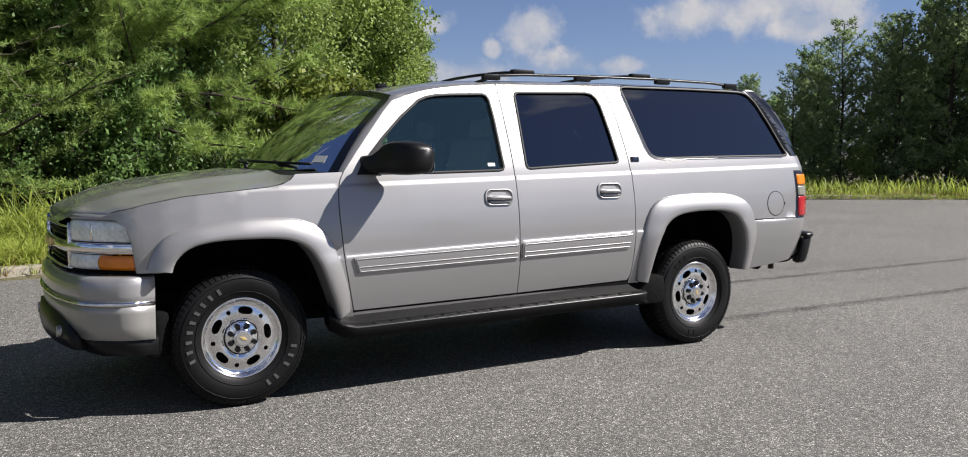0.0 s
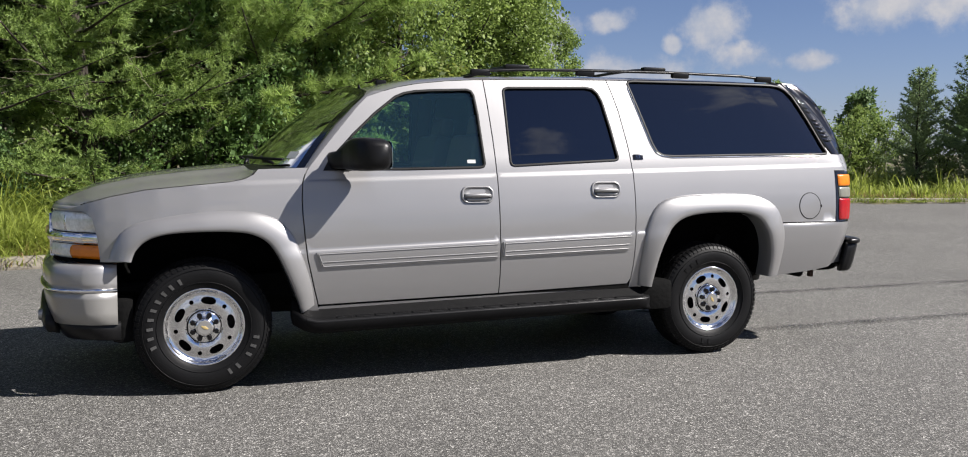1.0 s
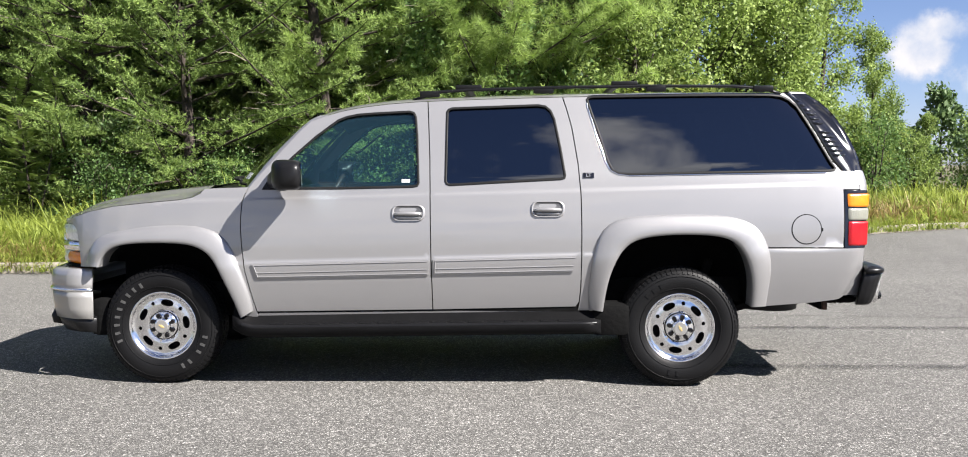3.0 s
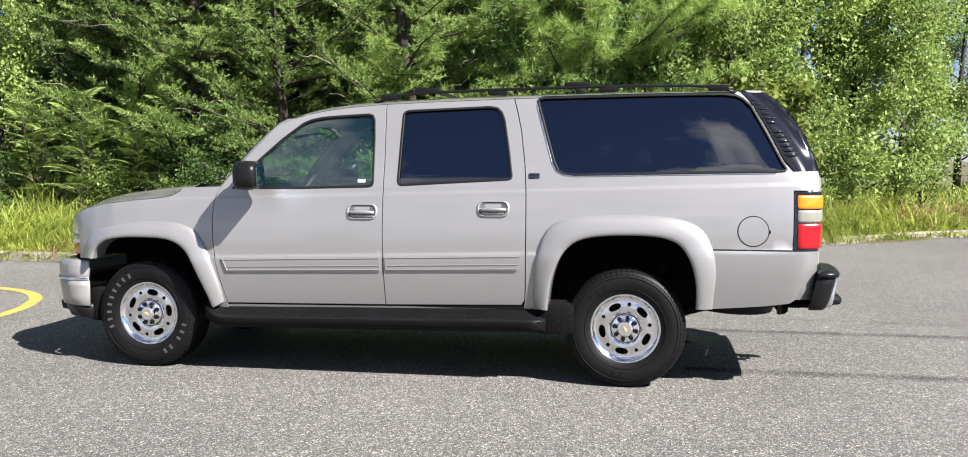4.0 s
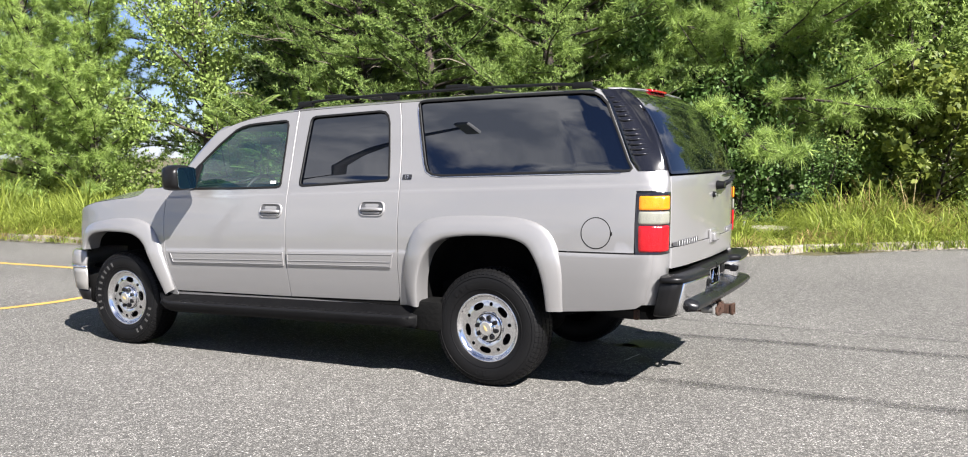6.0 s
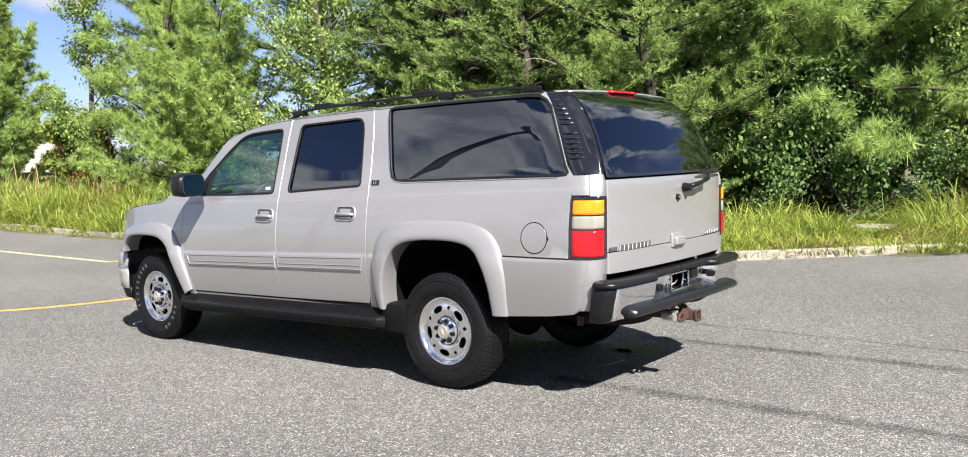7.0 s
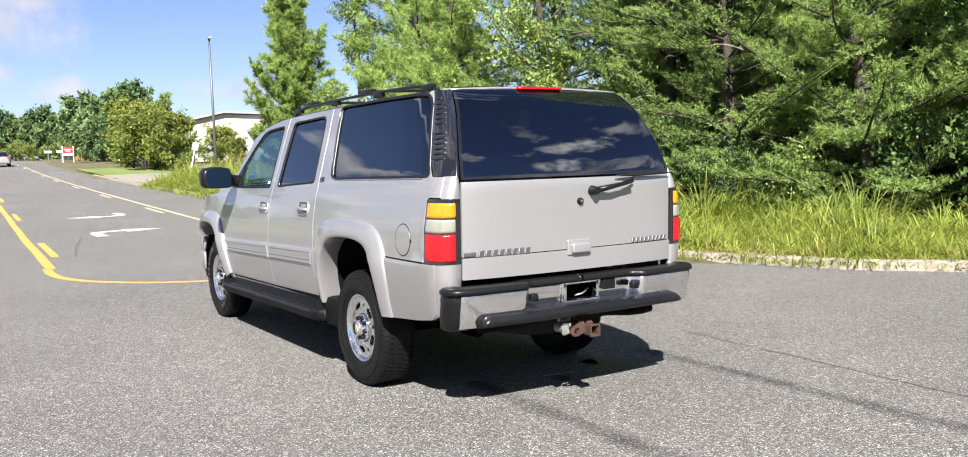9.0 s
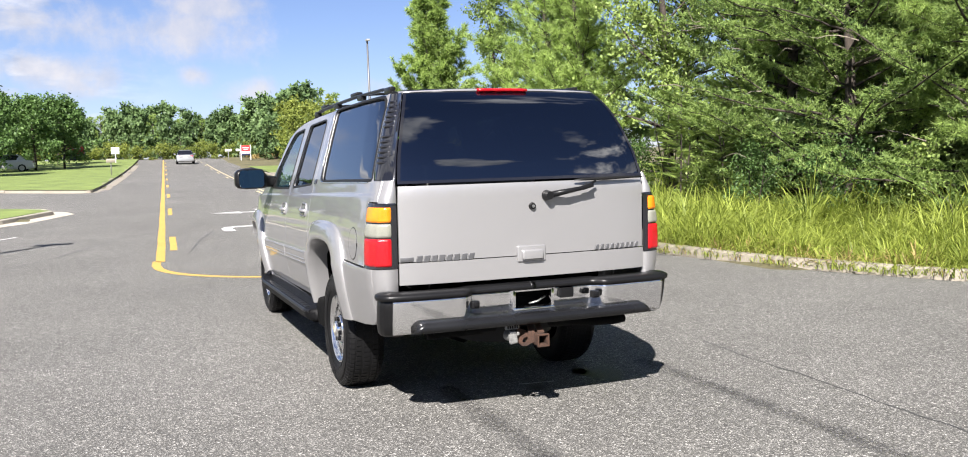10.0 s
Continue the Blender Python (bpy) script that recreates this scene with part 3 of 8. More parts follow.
tagged(mesh_ob("ground", np.c_[GX.ravel(), GY.ravel(), GZ.ravel()], quads, SOIL, smooth=True), "weedy soil verge and open ground round the road", "ground", kind="structure")

rp, rf = flat_fill(resample(ROAD, 2.0), step=2.0)
tagged(mesh_ob("road", [(x, y, ground_z(x)) for x, y in rp], rf, ASPHALT), "worn grey asphalt road with pale aggregate", "road", kind="structure")


def lawn(name, poly, label):
    lp, lf = flat_fill(resample(poly, 1.5), step=1.5)
    return tagged(mesh_ob(name, [(x, y, ground_z(x) + 0.135 + 0.02 * noise.noise(Vector((x, y, 0)))) for x, y in lp], lf, TURF, smooth=True), label, "lawn", kind="structure")


lawn("lawn_island", [(x * 1.0 - 0.1, y - 0.12) for x, y in KERB_ISLAND], "mown green lawn inside the kerbed island")
lawn("lawn_west", KERB_LAWN + [(-110, -30)], "mown green lawn beside the road")
lawn("lawn_north", [(-44.0, lane(5.1, -44)), (-56.5, lane(5.1, -56.5)), (-75, lane(5.1, -75)), (-74, 18), (-62, 18), (-58.8, 11.9), (-50, 9.5)], "mown green lawn beyond the concrete drive")

dp, df = flat_fill(resample([(-40.0, lane(4.9, -40)), (-56.3, lane(4.9, -56.3)), (-58.5, 11.6), (-59.5, 16), (-50, 16), (-47.5, 9.5), (-43, 7.6)], 1.5), step=1.5)
tagged(mesh_ob("drive", [(x, y, ground_z(x) + 0.145) for x, y in dp], df, CONCRETE), "pale concrete drive apron", "drive", kind="structure")


def kerb(name, line, label, height=0.13, width=0.17, gutter=0.0, side=1, step=2.4, seed=3, material=CONCRETE):
    """Concrete kerb stones end to end along a line; each stone is a piece."""
    rnd = random.Random(seed)
    root = tagged(new(name), label, "kerb", kind="structure")
    pts = resample(line, 0.4, closed=False)
    run, cur = 0.0, [pts[0]]
    chunks = []
    for a, b in zip(pts, pts[1:]):
        run += math.dist(a, b)
        cur.append(b)
        if run > step:
            chunks.append(cur)
            cur, run = [b], 0.0
    for ch in chunks:
        if len(ch) < 2:
            continue
        dz, dn = rnd.uniform(-0.012, 0.012), rnd.uniform(-0.012, 0.012)
        rows = []
        for i, (x, y) in enumerate(ch):
            d = Vector((ch[min(i + 1, len(ch) - 1)][0] - ch[max(i - 1, 0)][0], ch[min(i + 1, len(ch) - 1)][1] - ch[max(i - 1, 0)][1])).normalized()
            nrm = Vector((-d.y, d.x)) * side
            pull = 0.006 * (1 if i == 0 else -1 if i == len(ch) - 1 else 0)
            p = Vector((x, y)) + d * pull
            z = float(ground_z(x)) + dz
            prof = [(-gutter, -0.05), (-gutter, 0.008)] if gutter else [(0.0, -0.05)]
            prof += [(0.0, 0.012), (0.03, height - 0.02), (0.055, height), (width, height), (width + 0.01, -0.05)]
            rows.append([(p.x + nrm.x * (o + dn), p.y + nrm.y * (o + dn), z + h) for o, h in prof])
        vs, fs = loft(rows, closed=True, caps=True)
        mesh_ob("kerb_stone", vs, fs, material, root)
    return root


kerb("kerb_north", [p for p in KERB_NORTH if -60 <= p[0] <= 25], "weathered concrete kerb half overgrown by grass", gutter=0.0, seed=5)
kerb("kerb_island", KERB_ISLAND[1:-1], "concrete kerb with gutter round a lawn island", gutter=0.55, side=-1, seed=6, material=CONCRETE_PALE)
kerb("kerb_west", KERB_LAWN[1:-1], "concrete kerb with gutter along the lawn", gutter=0.55, side=1, seed=7, material=CONCRETE)


# ---------------------------------------------------------------- road paint and seams
def stripe(name, line, width, material, label, lift=0.004, step=0.5, wobble=0.0, category="road marking", seed=1):
    pts = resample(line, step, closed=False)
    rnd = random.Random(seed)
    rows = []
    for i, (x, y) in enumerate(pts):
        d = Vector((pts[min(i + 1, len(pts) - 1)][0] - pts[max(i - 1, 0)][0], pts[min(i + 1, len(pts) - 1)][1] - pts[max(i - 1, 0)][1])).normalized()
        nrm = Vector((-d.y, d.x))
        w = width / 2 * (1 + rnd.uniform(-wobble, wobble))
        s = rnd.uniform(-wobble, wobble) * width
        rows.append([(x + nrm.x * (s - w), y + nrm.y * (s - w), float(ground_z(x)) + lift), (x + nrm.x * (s + w), y + nrm.y * (s + w), float(ground_z(x)) + lift)])
    vs, fs = loft(rows)
    return tagged(mesh_ob(name, vs, fs, material), label, category, kind="structure")


NOSE = soften([(-7.4, lane(-1.98, -7.4)), (-6.3, -1.72), (-5.4, -1.45), (-4.6, -0.75), (-4.22, 0.1), (-4.15, 0.7), (-4.25, 1.35), (-4.7, 2.15), (-5.5, 2.58), (-6.6, 2.66), (-8.5, lane(2.33, -8.5))], 2, closed=False)
stripe("yellow_line", [(x, lane(-1.93, x)) for x in (-106, -70, -45, -20, -12, -9, -7.3)], 0.14, YELLOW, "worn solid yellow centre line", step=2.5, wobble=0.05)
stripe("yellow_line", NOSE, 0.125, YELLOW, "worn yellow line curving round the turning lane", step=0.2, wobble=0.05)
stripe("yellow_line", [(x, lane(2.22, x)) for x in (-90, -60, -30, -8.4)], 0.11, YELLOW_GLARE, "solid yellow lane line, glare painted into its pale colour", step=2.5, wobble=0.05)
for i in range(9):
    x0 = -9.2 - 10.6 * i
    stripe("yellow_dash", [(x0, lane(-1.72, x0)), (x0 - 3.2, lane(-1.72, x0 - 3.2))], 0.12, YELLOW, "worn yellow broken line", step=0.8, wobble=0.05, seed=i)
    if i:
        stripe("yellow_dash", [(x0, lane(1.95, x0)), (x0 - 3.0, lane(1.95, x0 - 3.0))], 0.11, YELLOW_GLARE, "yellow broken line, glare painted into its pale colour", step=0.4, wobble=0.08, seed=i + 20)


def arrow(base, flip):
    """A painted turn arrow: a stem that bends into a head."""
    out = [(0.0, -0.06), (0.9, -0.06), (1.25, 0.05), (1.42, 0.35), (1.42, 0.72), (1.72, 0.72), (1.3, 1.55), (0.9, 0.72), (1.16, 0.72), (1.16, 0.42), (1.05, 0.24), (0.85, 0.18), (0.0, 0.18)]
    pts = [(base[0] - flip * px, base[1] + flip * py) for px, py in out]
    vs, fs = flat_fill(resample(pts, 0.25), step=0.25)
    return tagged(mesh_ob("turn_arrow", [(x, y, float(ground_z(x)) + 0.005) for x, y in vs], fs, WHITE), "white painted turn arrow on asphalt", "road marking", kind="structure")


arrow((-13.2, 0.0), 1)
arrow((-20.9, 1.75), -1)
for y0, y1, x0, x1 in ((-0.25, -0.30, 2.0, 11.0), (1.25, 1.34, 1.9, 14.0)):
    for k, w in enumerate((0.20, 0.13, 0.07)):
        stripe("skid_mark", [(x0, y0), ((x0 + x1) / 2, (y0 + y1) / 2 - 0.03), (x1, y1)], w, SKID, "faint dark tyre mark along the asphalt", lift=0.0015 + 0.001 * k, step=0.6, wobble=0.06, category="tyre mark", seed=k + 3)
hair = random.Random(12)
stripe("tar_seam", [(1.6 + 0.16 * k, 2.0 - 0.012 * k * 8 / 9 + hair.uniform(-0.018, 0.018)) for k in range(60)], 0.013, CRACK, "hairline crack in the asphalt", lift=0.002, step=0.08, wobble=0.45, category="seam")
stripe("tar_seam", [(-6.0, -4.4), (-9.0, -3.2), (-13.0, -2.1)], 0.03, CRACK, "dark hairline seam in the asphalt", lift=0.002, step=0.2, wobble=0.5, category="seam")
stripe("tar_seam", [(-9.0, -1.05), (-11.2, -0.75), (-13.4, -0.3)], 0.03, CRACK, "dark hairline seam in the asphalt", lift=0.002, step=0.2, wobble=0.5, category="seam")
stripe("white_line", [(-13.0, -5.1), (-14.6, -4.3)], 0.10, WHITE, "worn white edge mark", category="road marking")
stripe("chalk_streak", [(2.17, 0.19), (2.195, 0.43)], 0.012, WHITE, "thin pale scratch on the asphalt", step=0.05, wobble=0.3, category="scratch")

rs = random.Random(5)
for cx, cy, r in ((2.13, 0.80, 0.15), (2.02, 0.70, 0.06), (2.28, 0.27, 0.05)):
    rim_ = [(cx + r * (1 + 0.28 * math.sin(3 * a + cx) + rs.uniform(-0.15, 0.15)) * math.cos(a) * 1.25, cy + r * (1 + rs.uniform(-0.2, 0.2)) * math.sin(a)) for a in np.linspace(0, 2 * math.pi, 26, endpoint=False)]
    vs, fs = flat_fill(rim_, step=0.06)
    tagged(mesh_ob("damp_spot", [(x, y, float(ground_z(x)) + 0.0025) for x, y in vs], fs, DAMP), "small damp dark spot on the asphalt", "stain", kind="structure")

# ---------------------------------------------------------------- the truck: body surface
suv = tagged(new("suv"), "long pewter-silver four-door SUV parked on asphalt", "car")
RAKE = 0.026
SECTION = [(0.30, 0.800), (0.45, 0.850), (0.52, 0.868), (0.60, 0.886), (0.70, 0.903), (0.80, 0.913), (0.92, 0.914), (1.02, 0.906), (1.12, 0.890), (1.20, 0.8745),
           (1.27, 0.8595), (1.32, 0.8455), (1.40, 0.8185), (1.50, 0.787), (1.60, 0.753), (1.70, 0.718), (1.80, 0.681), (1.86, 0.656), (1.95, 0.61)]
REAR_SIDE = [(0.40, 2.55), (0.53, 2.58), (0.60, 2.638), (0.77, 2.700), (0.90, 2.715), (1.24, 2.722), (1.30, 2.715), (1.37, 2.700), (1.456, 2.668), (1.618, 2.586), (1.759, 2.482), (1.868, 2.345), (1.92, 2.25)]
FRONT_PLAN = [(0.0, 0.0), (0.006, 0.15), (0.022, 0.36), (0.05, 0.52), (0.09, 0.64), (0.15, 0.745), (0.22, 0.825), (0.30, 0.88), (0.42, 0.93), (0.58, 0.968), (0.80, 0.992), (1.05, 1.0), (9, 1.0)]
REAR_PLAN_LOW = [(-0.05, 0.91), (0.0, 0.968), (0.03, 0.980), (0.07, 0.987), (0.14, 0.992), (0.25, 0.997), (0.45, 1.0), (9, 1.0)]
REAR_PLAN = [(-0.05, 0.84), (0.0, 0.905), (0.03, 0.94), (0.07, 0.962), (0.14, 0.98), (0.25, 0.993), (0.45, 1.0), (9, 1.0)]
NOSE_X = -2.455


def smooth_table(table, lo, hi, step, sigma):
    """A finely stepped, gently rounded copy of a table."""
    xs = np.arange(lo - 4 * sigma, hi + 4 * sigma, step)
    ys = np.interp(xs, [a for a, _ in table], [b for _, b in table])
    k = np.exp(-0.5 * (np.arange(-4 * sigma, 4 * sigma + step / 2, step) / sigma) ** 2)
    pad = len(k) // 2
    ys = np.convolve(np.pad(ys, pad, mode="edge"), k / k.sum(), mode="valid")
    return xs, ys[:len(xs)]


SEC_X, SEC_Y = smooth_table(SECTION, 0.2, 2.1, 0.003, 0.022)
glass_bow = np.polyfit([a for a, _ in SECTION if 1.30 < a < 1.90], [b for a, b in SECTION if 1.30 < a < 1.90], 3)      # one even bow from the sill to the roof
bow_share = np.clip((SEC_X - 1.33) / 0.06, 0, 1) * np.clip((1.90 - SEC_X) / 0.04, 0, 1)
SEC_Y = SEC_Y * (1 - bow_share) + np.polyval(glass_bow, SEC_X) * bow_share
SEC_Y = SEC_Y - 0.0055 / (1 + np.exp(-(SEC_X - 1.228) / 0.0022))     # the shoulder crease
SEC_Y = SEC_Y - 0.0070 / (1 + np.exp(-(SEC_X - 0.836) / 0.0024)) + 0.003     # the step above the side mouldings
REAR_X, REAR_Y = smooth_table(REAR_SIDE, 0.3, 2.0, 0.004, 0.02)
FP_X, FP_Y = smooth_table(FRONT_PLAN, 0.0, 1.6, 0.003, 0.012)
RP_X, RP_Y = smooth_table(REAR_PLAN, -0.05, 0.8, 0.003, 0.012)
RL_X, RL_Y = smooth_table(REAR_PLAN_LOW, -0.05, 0.8, 0.003, 0.012)


def half_width(x, z):
    """Half the body's width where the side skin lies."""
    w = float(np.interp(z - RAKE * x, SEC_X, SEC_Y))
    back = float(np.interp(z, REAR_X, REAR_Y)) - x
    k = min(1.0, max(0.0, (1.75 - z) / 0.45))
    tail = k * float(np.interp(back, RL_X, RL_Y)) + (1 - k) * float(np.interp(back, RP_X, RP_Y))
    return w * float(np.interp(x - NOSE_X, FP_X, FP_Y)) * tail


ROOF_LINE = [(-0.72, 1.728), (-0.62, 1.768), (-0.5, 1.803), (-0.38, 1.826), (-0.2, 1.848), (0.0, 1.862), (0.4, 1.876), (0.9, 1.888), (1.5, 1.895), (2.0, 1.895), (2.3, 1.888), (2.45, 1.872), (2.6, 1.84)]


def roof_edge(x):
    return interp(ROOF_LINE, x) - 0.047


def side_normal(x, z, h=0.0035):
    gx_ = (half_width(x + h, z) - half_width(x - h, z)) / (2 * h)
    gz_ = (half_width(x, z + h) - half_width(x, z - h)) / (2 * h)
    n = Vector((-gx_, 1, -gz_)).normalized()
    return n


def inset(poly, d):
    """The outline moved inwards by d."""
    area = sum(a[0] * b[1] - b[0] * a[1] for a, b in zip(poly, poly[1:] + poly[:1]))
    s = 1 if area > 0 else -1
    out = []
    n = len(poly)
    for i in range(n):
        p0, p1, p2 = Vector(poly[i - 1]), Vector(poly[i]), Vector(poly[(i + 1) % n])
        d1, d2 = (p1 - p0), (p2 - p1)
        if d1.length < 1e-7 or d2.length < 1e-7:
            out.append(tuple(p1))
            continue
        n1, n2 = Vector((-d1.y, d1.x)).normalized() * s, Vector((-d2.y, d2.x)).normalized() * s
        m = (n1 + n2)
        m = m / max(0.35, m.length_squared / 2) if m.length > 1e-6 else n1
        out.append((p1.x + m.x * d, p1.y + m.y * d))
    return out


def skin(name, outline, material, parent, label="", holes=(), lift=0.0, flange=0.025, gap=0.0035, step=0.045, creases=(), sides=(-1, 1), depth=None, surface=None):
    """Sheet-metal panels, left and right, over the body's side surface, with turned edges."""
    edge = inset(resample(outline, step * 0.8), gap)
    cuts = [resample(h, step * 0.7) for h in holes]
    extra = []
    for c in creases:
        xs = np.arange(min(p[0] for p in edge), max(p[0] for p in edge), step * 0.7)
        for o in (-0.018, -0.006, 0.0, 0.006, 0.018):
            extra += [(x, c + o + RAKE * x) for x in xs]
    clear = (lambda q: np.min([np.abs(q[:, 1] - RAKE * q[:, 0] - c) for c in creases], axis=0) < 0.03) if creases else None
    pts, tris = flat_fill(edge, cuts, step, extra, clear=clear)
    use = {}
    for f in tris:
        for a, b in zip(f, f[1:] + f[:1]):
            use[(a, b)] = use.get((a, b), 0) + 1
    rim = [(a, b) for (a, b) in use if (b, a) not in use]
    made = []
    for s in sides:
        vs = [(x, s * (half_width(x, z) + lift), z) for x, z in pts]
        ns = []
        for x, z in pts:
            n = side_normal(x, z)
            ns.append((n.x, n.y * s, n.z))
        fs = [f if s > 0 else f[::-1] for f in tris]
        fs = [f[::-1] for f in fs]
        for a, b in rim:
            o = len(vs)
            pa, pb = vs[a], vs[b]
            vs += [pa, pb, (pb[0], pb[1] - s * flange, pb[2]), (pa[0], pa[1] - s * flange, pa[2])]
            e = Vector((pb[0] - pa[0], 0, pb[2] - pa[2]))
            n = Vector((e.z, 0, -e.x)).normalized()
            na, nb = Vector(ns[a]), Vector(ns[b])
            ns += [tuple((n + na * 0.8).normalized()), tuple((n + nb * 0.8).normalized()), tuple(n), tuple(n)]
            q = (o, o + 1, o + 2, o + 3)
            fs.append(q if s > 0 else q[::-1])
        made.append(mesh_ob(name, vs, fs, material, parent, label, True, ns))
    return made


def ribbon(name, line, width, material, parent, lift=0.006, height=0.0, closed=False, label="", sides=(-1, 1), step=0.03):
    """A raised rounded moulding strip that follows a line on the body's side."""
    pts = resample(line, step, closed)
    out = []
    for s in sides:
        rows = []
        n = len(pts)
        for i, (x, z) in enumerate(pts):
            a, b = (pts[i - 1], pts[(i + 1) % n]) if closed else (pts[max(i - 1, 0)], pts[min(i + 1, n - 1)])
            d = Vector((b[0] - a[0], b[1] - a[1])).normalized()
            nr = Vector((-d.y, d.x))
            row = []
            for o, l in ((-0.5, -0.004), (-0.46, lift * 0.7), (-0.25, lift), (0.25, lift), (0.46, lift * 0.7), (0.5, -0.004)):
                px, pz = x + nr.x * o * width, z + nr.y * o * width
                row.append((px, s * (half_width(px, pz) + l), pz))
            rows.append(row)
        if closed:
            rows.append(rows[0])
        vs, fs = loft(rows)
        if s < 0:
            fs = [f[::-1] for f in fs]
        out.append(mesh_ob(name, vs, fs, material, parent, label, True))
    return out


# outlines in (x, z)
CUT_A = [(-1.022, 0.492), (-1.05, 0.605), (-1.085, 0.76), (-1.099, 0.884), (-1.109, 1.02), (-1.110, 1.095), (-1.104, 1.188), (-1.088, 1.235), (-1.065, 1.277)]
PILLAR = [(-0.97, 1.392), (-0.87, 1.508), (-0.77, 1.622), (-0.70, 1.692)]
CUT_B = [(0.083, 0.507), (0.082, 0.62), (0.076, 0.85), (0.073, 1.031), (0.069, 1.25), (0.064, 1.446), (0.053, 1.65), (0.043, roof_edge(0.043))]
CUT_C = [(0.975, 0.527), (0.996, 0.56), (1.003, 0.651), (1.006, 0.82), (1.007, 0.974), (1.006, 1.12), (1.003, 1.24), (0.988, 1.42), (0.955, 1.637), (0.928, 1.745), (0.899, roof_edge(0.899))]
ARCH_F = soften([(-1.122, 0.455), (-1.141, 0.529), (-1.178, 0.62), (-1.216, 0.710), (-1.255, 0.795), (-1.305, 0.868), (-1.39, 0.915), (-1.49, 0.928), (-1.591, 0.931), (-1.72, 0.930), (-1.842, 0.920), (-1.93, 0.893), (-1.99, 0.838), (-2.01, 0.775)], 2, closed=False)
ARCH_R = soften([(1.142, 0.503), (1.15, 0.58), (1.168, 0.69), (1.20, 0.79), (1.245, 0.877), (1.31, 0.938), (1.40, 0.968), (1.539, 0.982), (1.69, 0.984), (1.82, 0.977), (1.91, 0.955), (1.965, 0.915), (2.015, 0.83), (2.045, 0.72), (2.052, 0.62), (2.05, 0.535)], 2, closed=False)
FLARE_F = soften([(-1.045, 0.50), (-1.058, 0.60), (-1.085, 0.69), (-1.115, 0.78), (-1.165, 0.905), (-1.24, 0.992), (-1.37, 1.033), (-1.48, 1.038), (-1.594, 1.038), (-1.72, 1.028), (-1.86, 1.006), (-1.98, 0.982), (-2.055, 0.94), (-2.095, 0.875), (-2.125, 0.79)], 2, closed=False)
FLARE_R = soften([(1.055, 0.515), (1.046, 0.60), (1.058, 0.73), (1.08, 0.877), (1.122, 0.995), (1.188, 1.060), (1.29, 1.090), (1.45, 1.102), (1.64, 1.105), (1.826, 1.102), (1.95, 1.086), (2.04, 1.053), (2.105, 1.0), (2.155, 0.885), (2.168, 0.75), (2.158, 0.65), (2.15, 0.535)], 2, closed=False)
HOOD_CUT = [(-1.345, 1.268), (-1.372, 1.238), (-1.42, 1.214), (-1.50, 1.198), (-1.70, 1.180), (-1.933, 1.156), (-2.10, 1.122), (-2.233, 1.083), (-2.335, 1.045)]
LAMP_EDGE = [(-2.245, 1.033), (-2.205, 1.0), (-2.183, 0.91), (-2.173, 0.82), (-2.168, 0.768)]

fender = [(-1.065, 1.277)] + HOOD_CUT + LAMP_EDGE + [(-2.06, 0.768)] + ARCH_F[::-1] + [(-1.118, 0.448), (-1.012, 0.448)] + CUT_A[:-1]
skin("front_fender", fender, PAINT, suv, creases=(1.228, 0.836))
roof_f = [(x, roof_edge(x)) for x in np.linspace(-0.66, 0.0, 14)]
WIN_F = [(-0.965, 1.266), (-0.955, 1.295), (-0.93, 1.326), (-0.803, 1.461), (-0.66, 1.592), (-0.526, 1.694), (-0.47, 1.717), (-0.40, 1.731), (-0.30, 1.739), (-0.074, 1.750), (-0.045, 1.742), (-0.030, 1.715), (-0.018, 1.6), (-0.003, 1.30), (-0.012, 1.282), (-0.04, 1.276), (-0.5, 1.266)]
door_f = CUT_A + PILLAR + roof_f + CUT_B[::-1]
doors_front = skin("front_door", door_f, PAINT, suv, holes=[WIN_F], creases=(1.228, 0.836))
roof_r = [(x, roof_edge(x)) for x in np.linspace(0.12, 0.85, 14)]
WIN_R = [(0.152, 1.31), (0.155, 1.745), (0.165, 1.762), (0.19, 1.770), (0.50, 1.780), (0.74, 1.788), (0.79, 1.78), (0.822, 1.752), (0.845, 1.70), (0.880, 1.52), (0.908, 1.345), (0.902, 1.328), (0.88, 1.322), (0.52, 1.304), (0.18, 1.286), (0.16, 1.292)]
WIN_R = [(x + (0.012 if x < 0.2 else 0), z) for x, z in WIN_R]
door_r = CUT_B + roof_r + CUT_C[::-1]
doors_rear = skin("rear_door", door_r, PAINT, suv, holes=[WIN_R], creases=(1.228, 0.836))
WIN_Q = [(1.052, 1.822), (1.065, 1.838), (1.10, 1.842), (1.7, 1.849), (2.20, 1.850), (2.28, 1.843), (2.325, 1.820), (2.372, 1.775), (2.46, 1.605), (2.545, 1.43), (2.572, 1.388), (2.560, 1.374), (2.52, 1.371), (1.9, 1.362), (1.32, 1.350), (1.245, 1.354), (1.20, 1.376), (1.172, 1.430), (1.12, 1.60), (1.068, 1.77)]
roof_q = [(x, roof_edge(x)) for x in np.linspace(0.96, 2.26, 24)]
VENT_IN = [(2.300, 1.868), (2.336, 1.835), (2.384, 1.775), (2.473, 1.605), (2.558, 1.43), (2.608, 1.372)]
rear_edge = [(interp(REAR_SIDE, z), z) for z in (1.372, 1.33, 1.29, 1.255)]
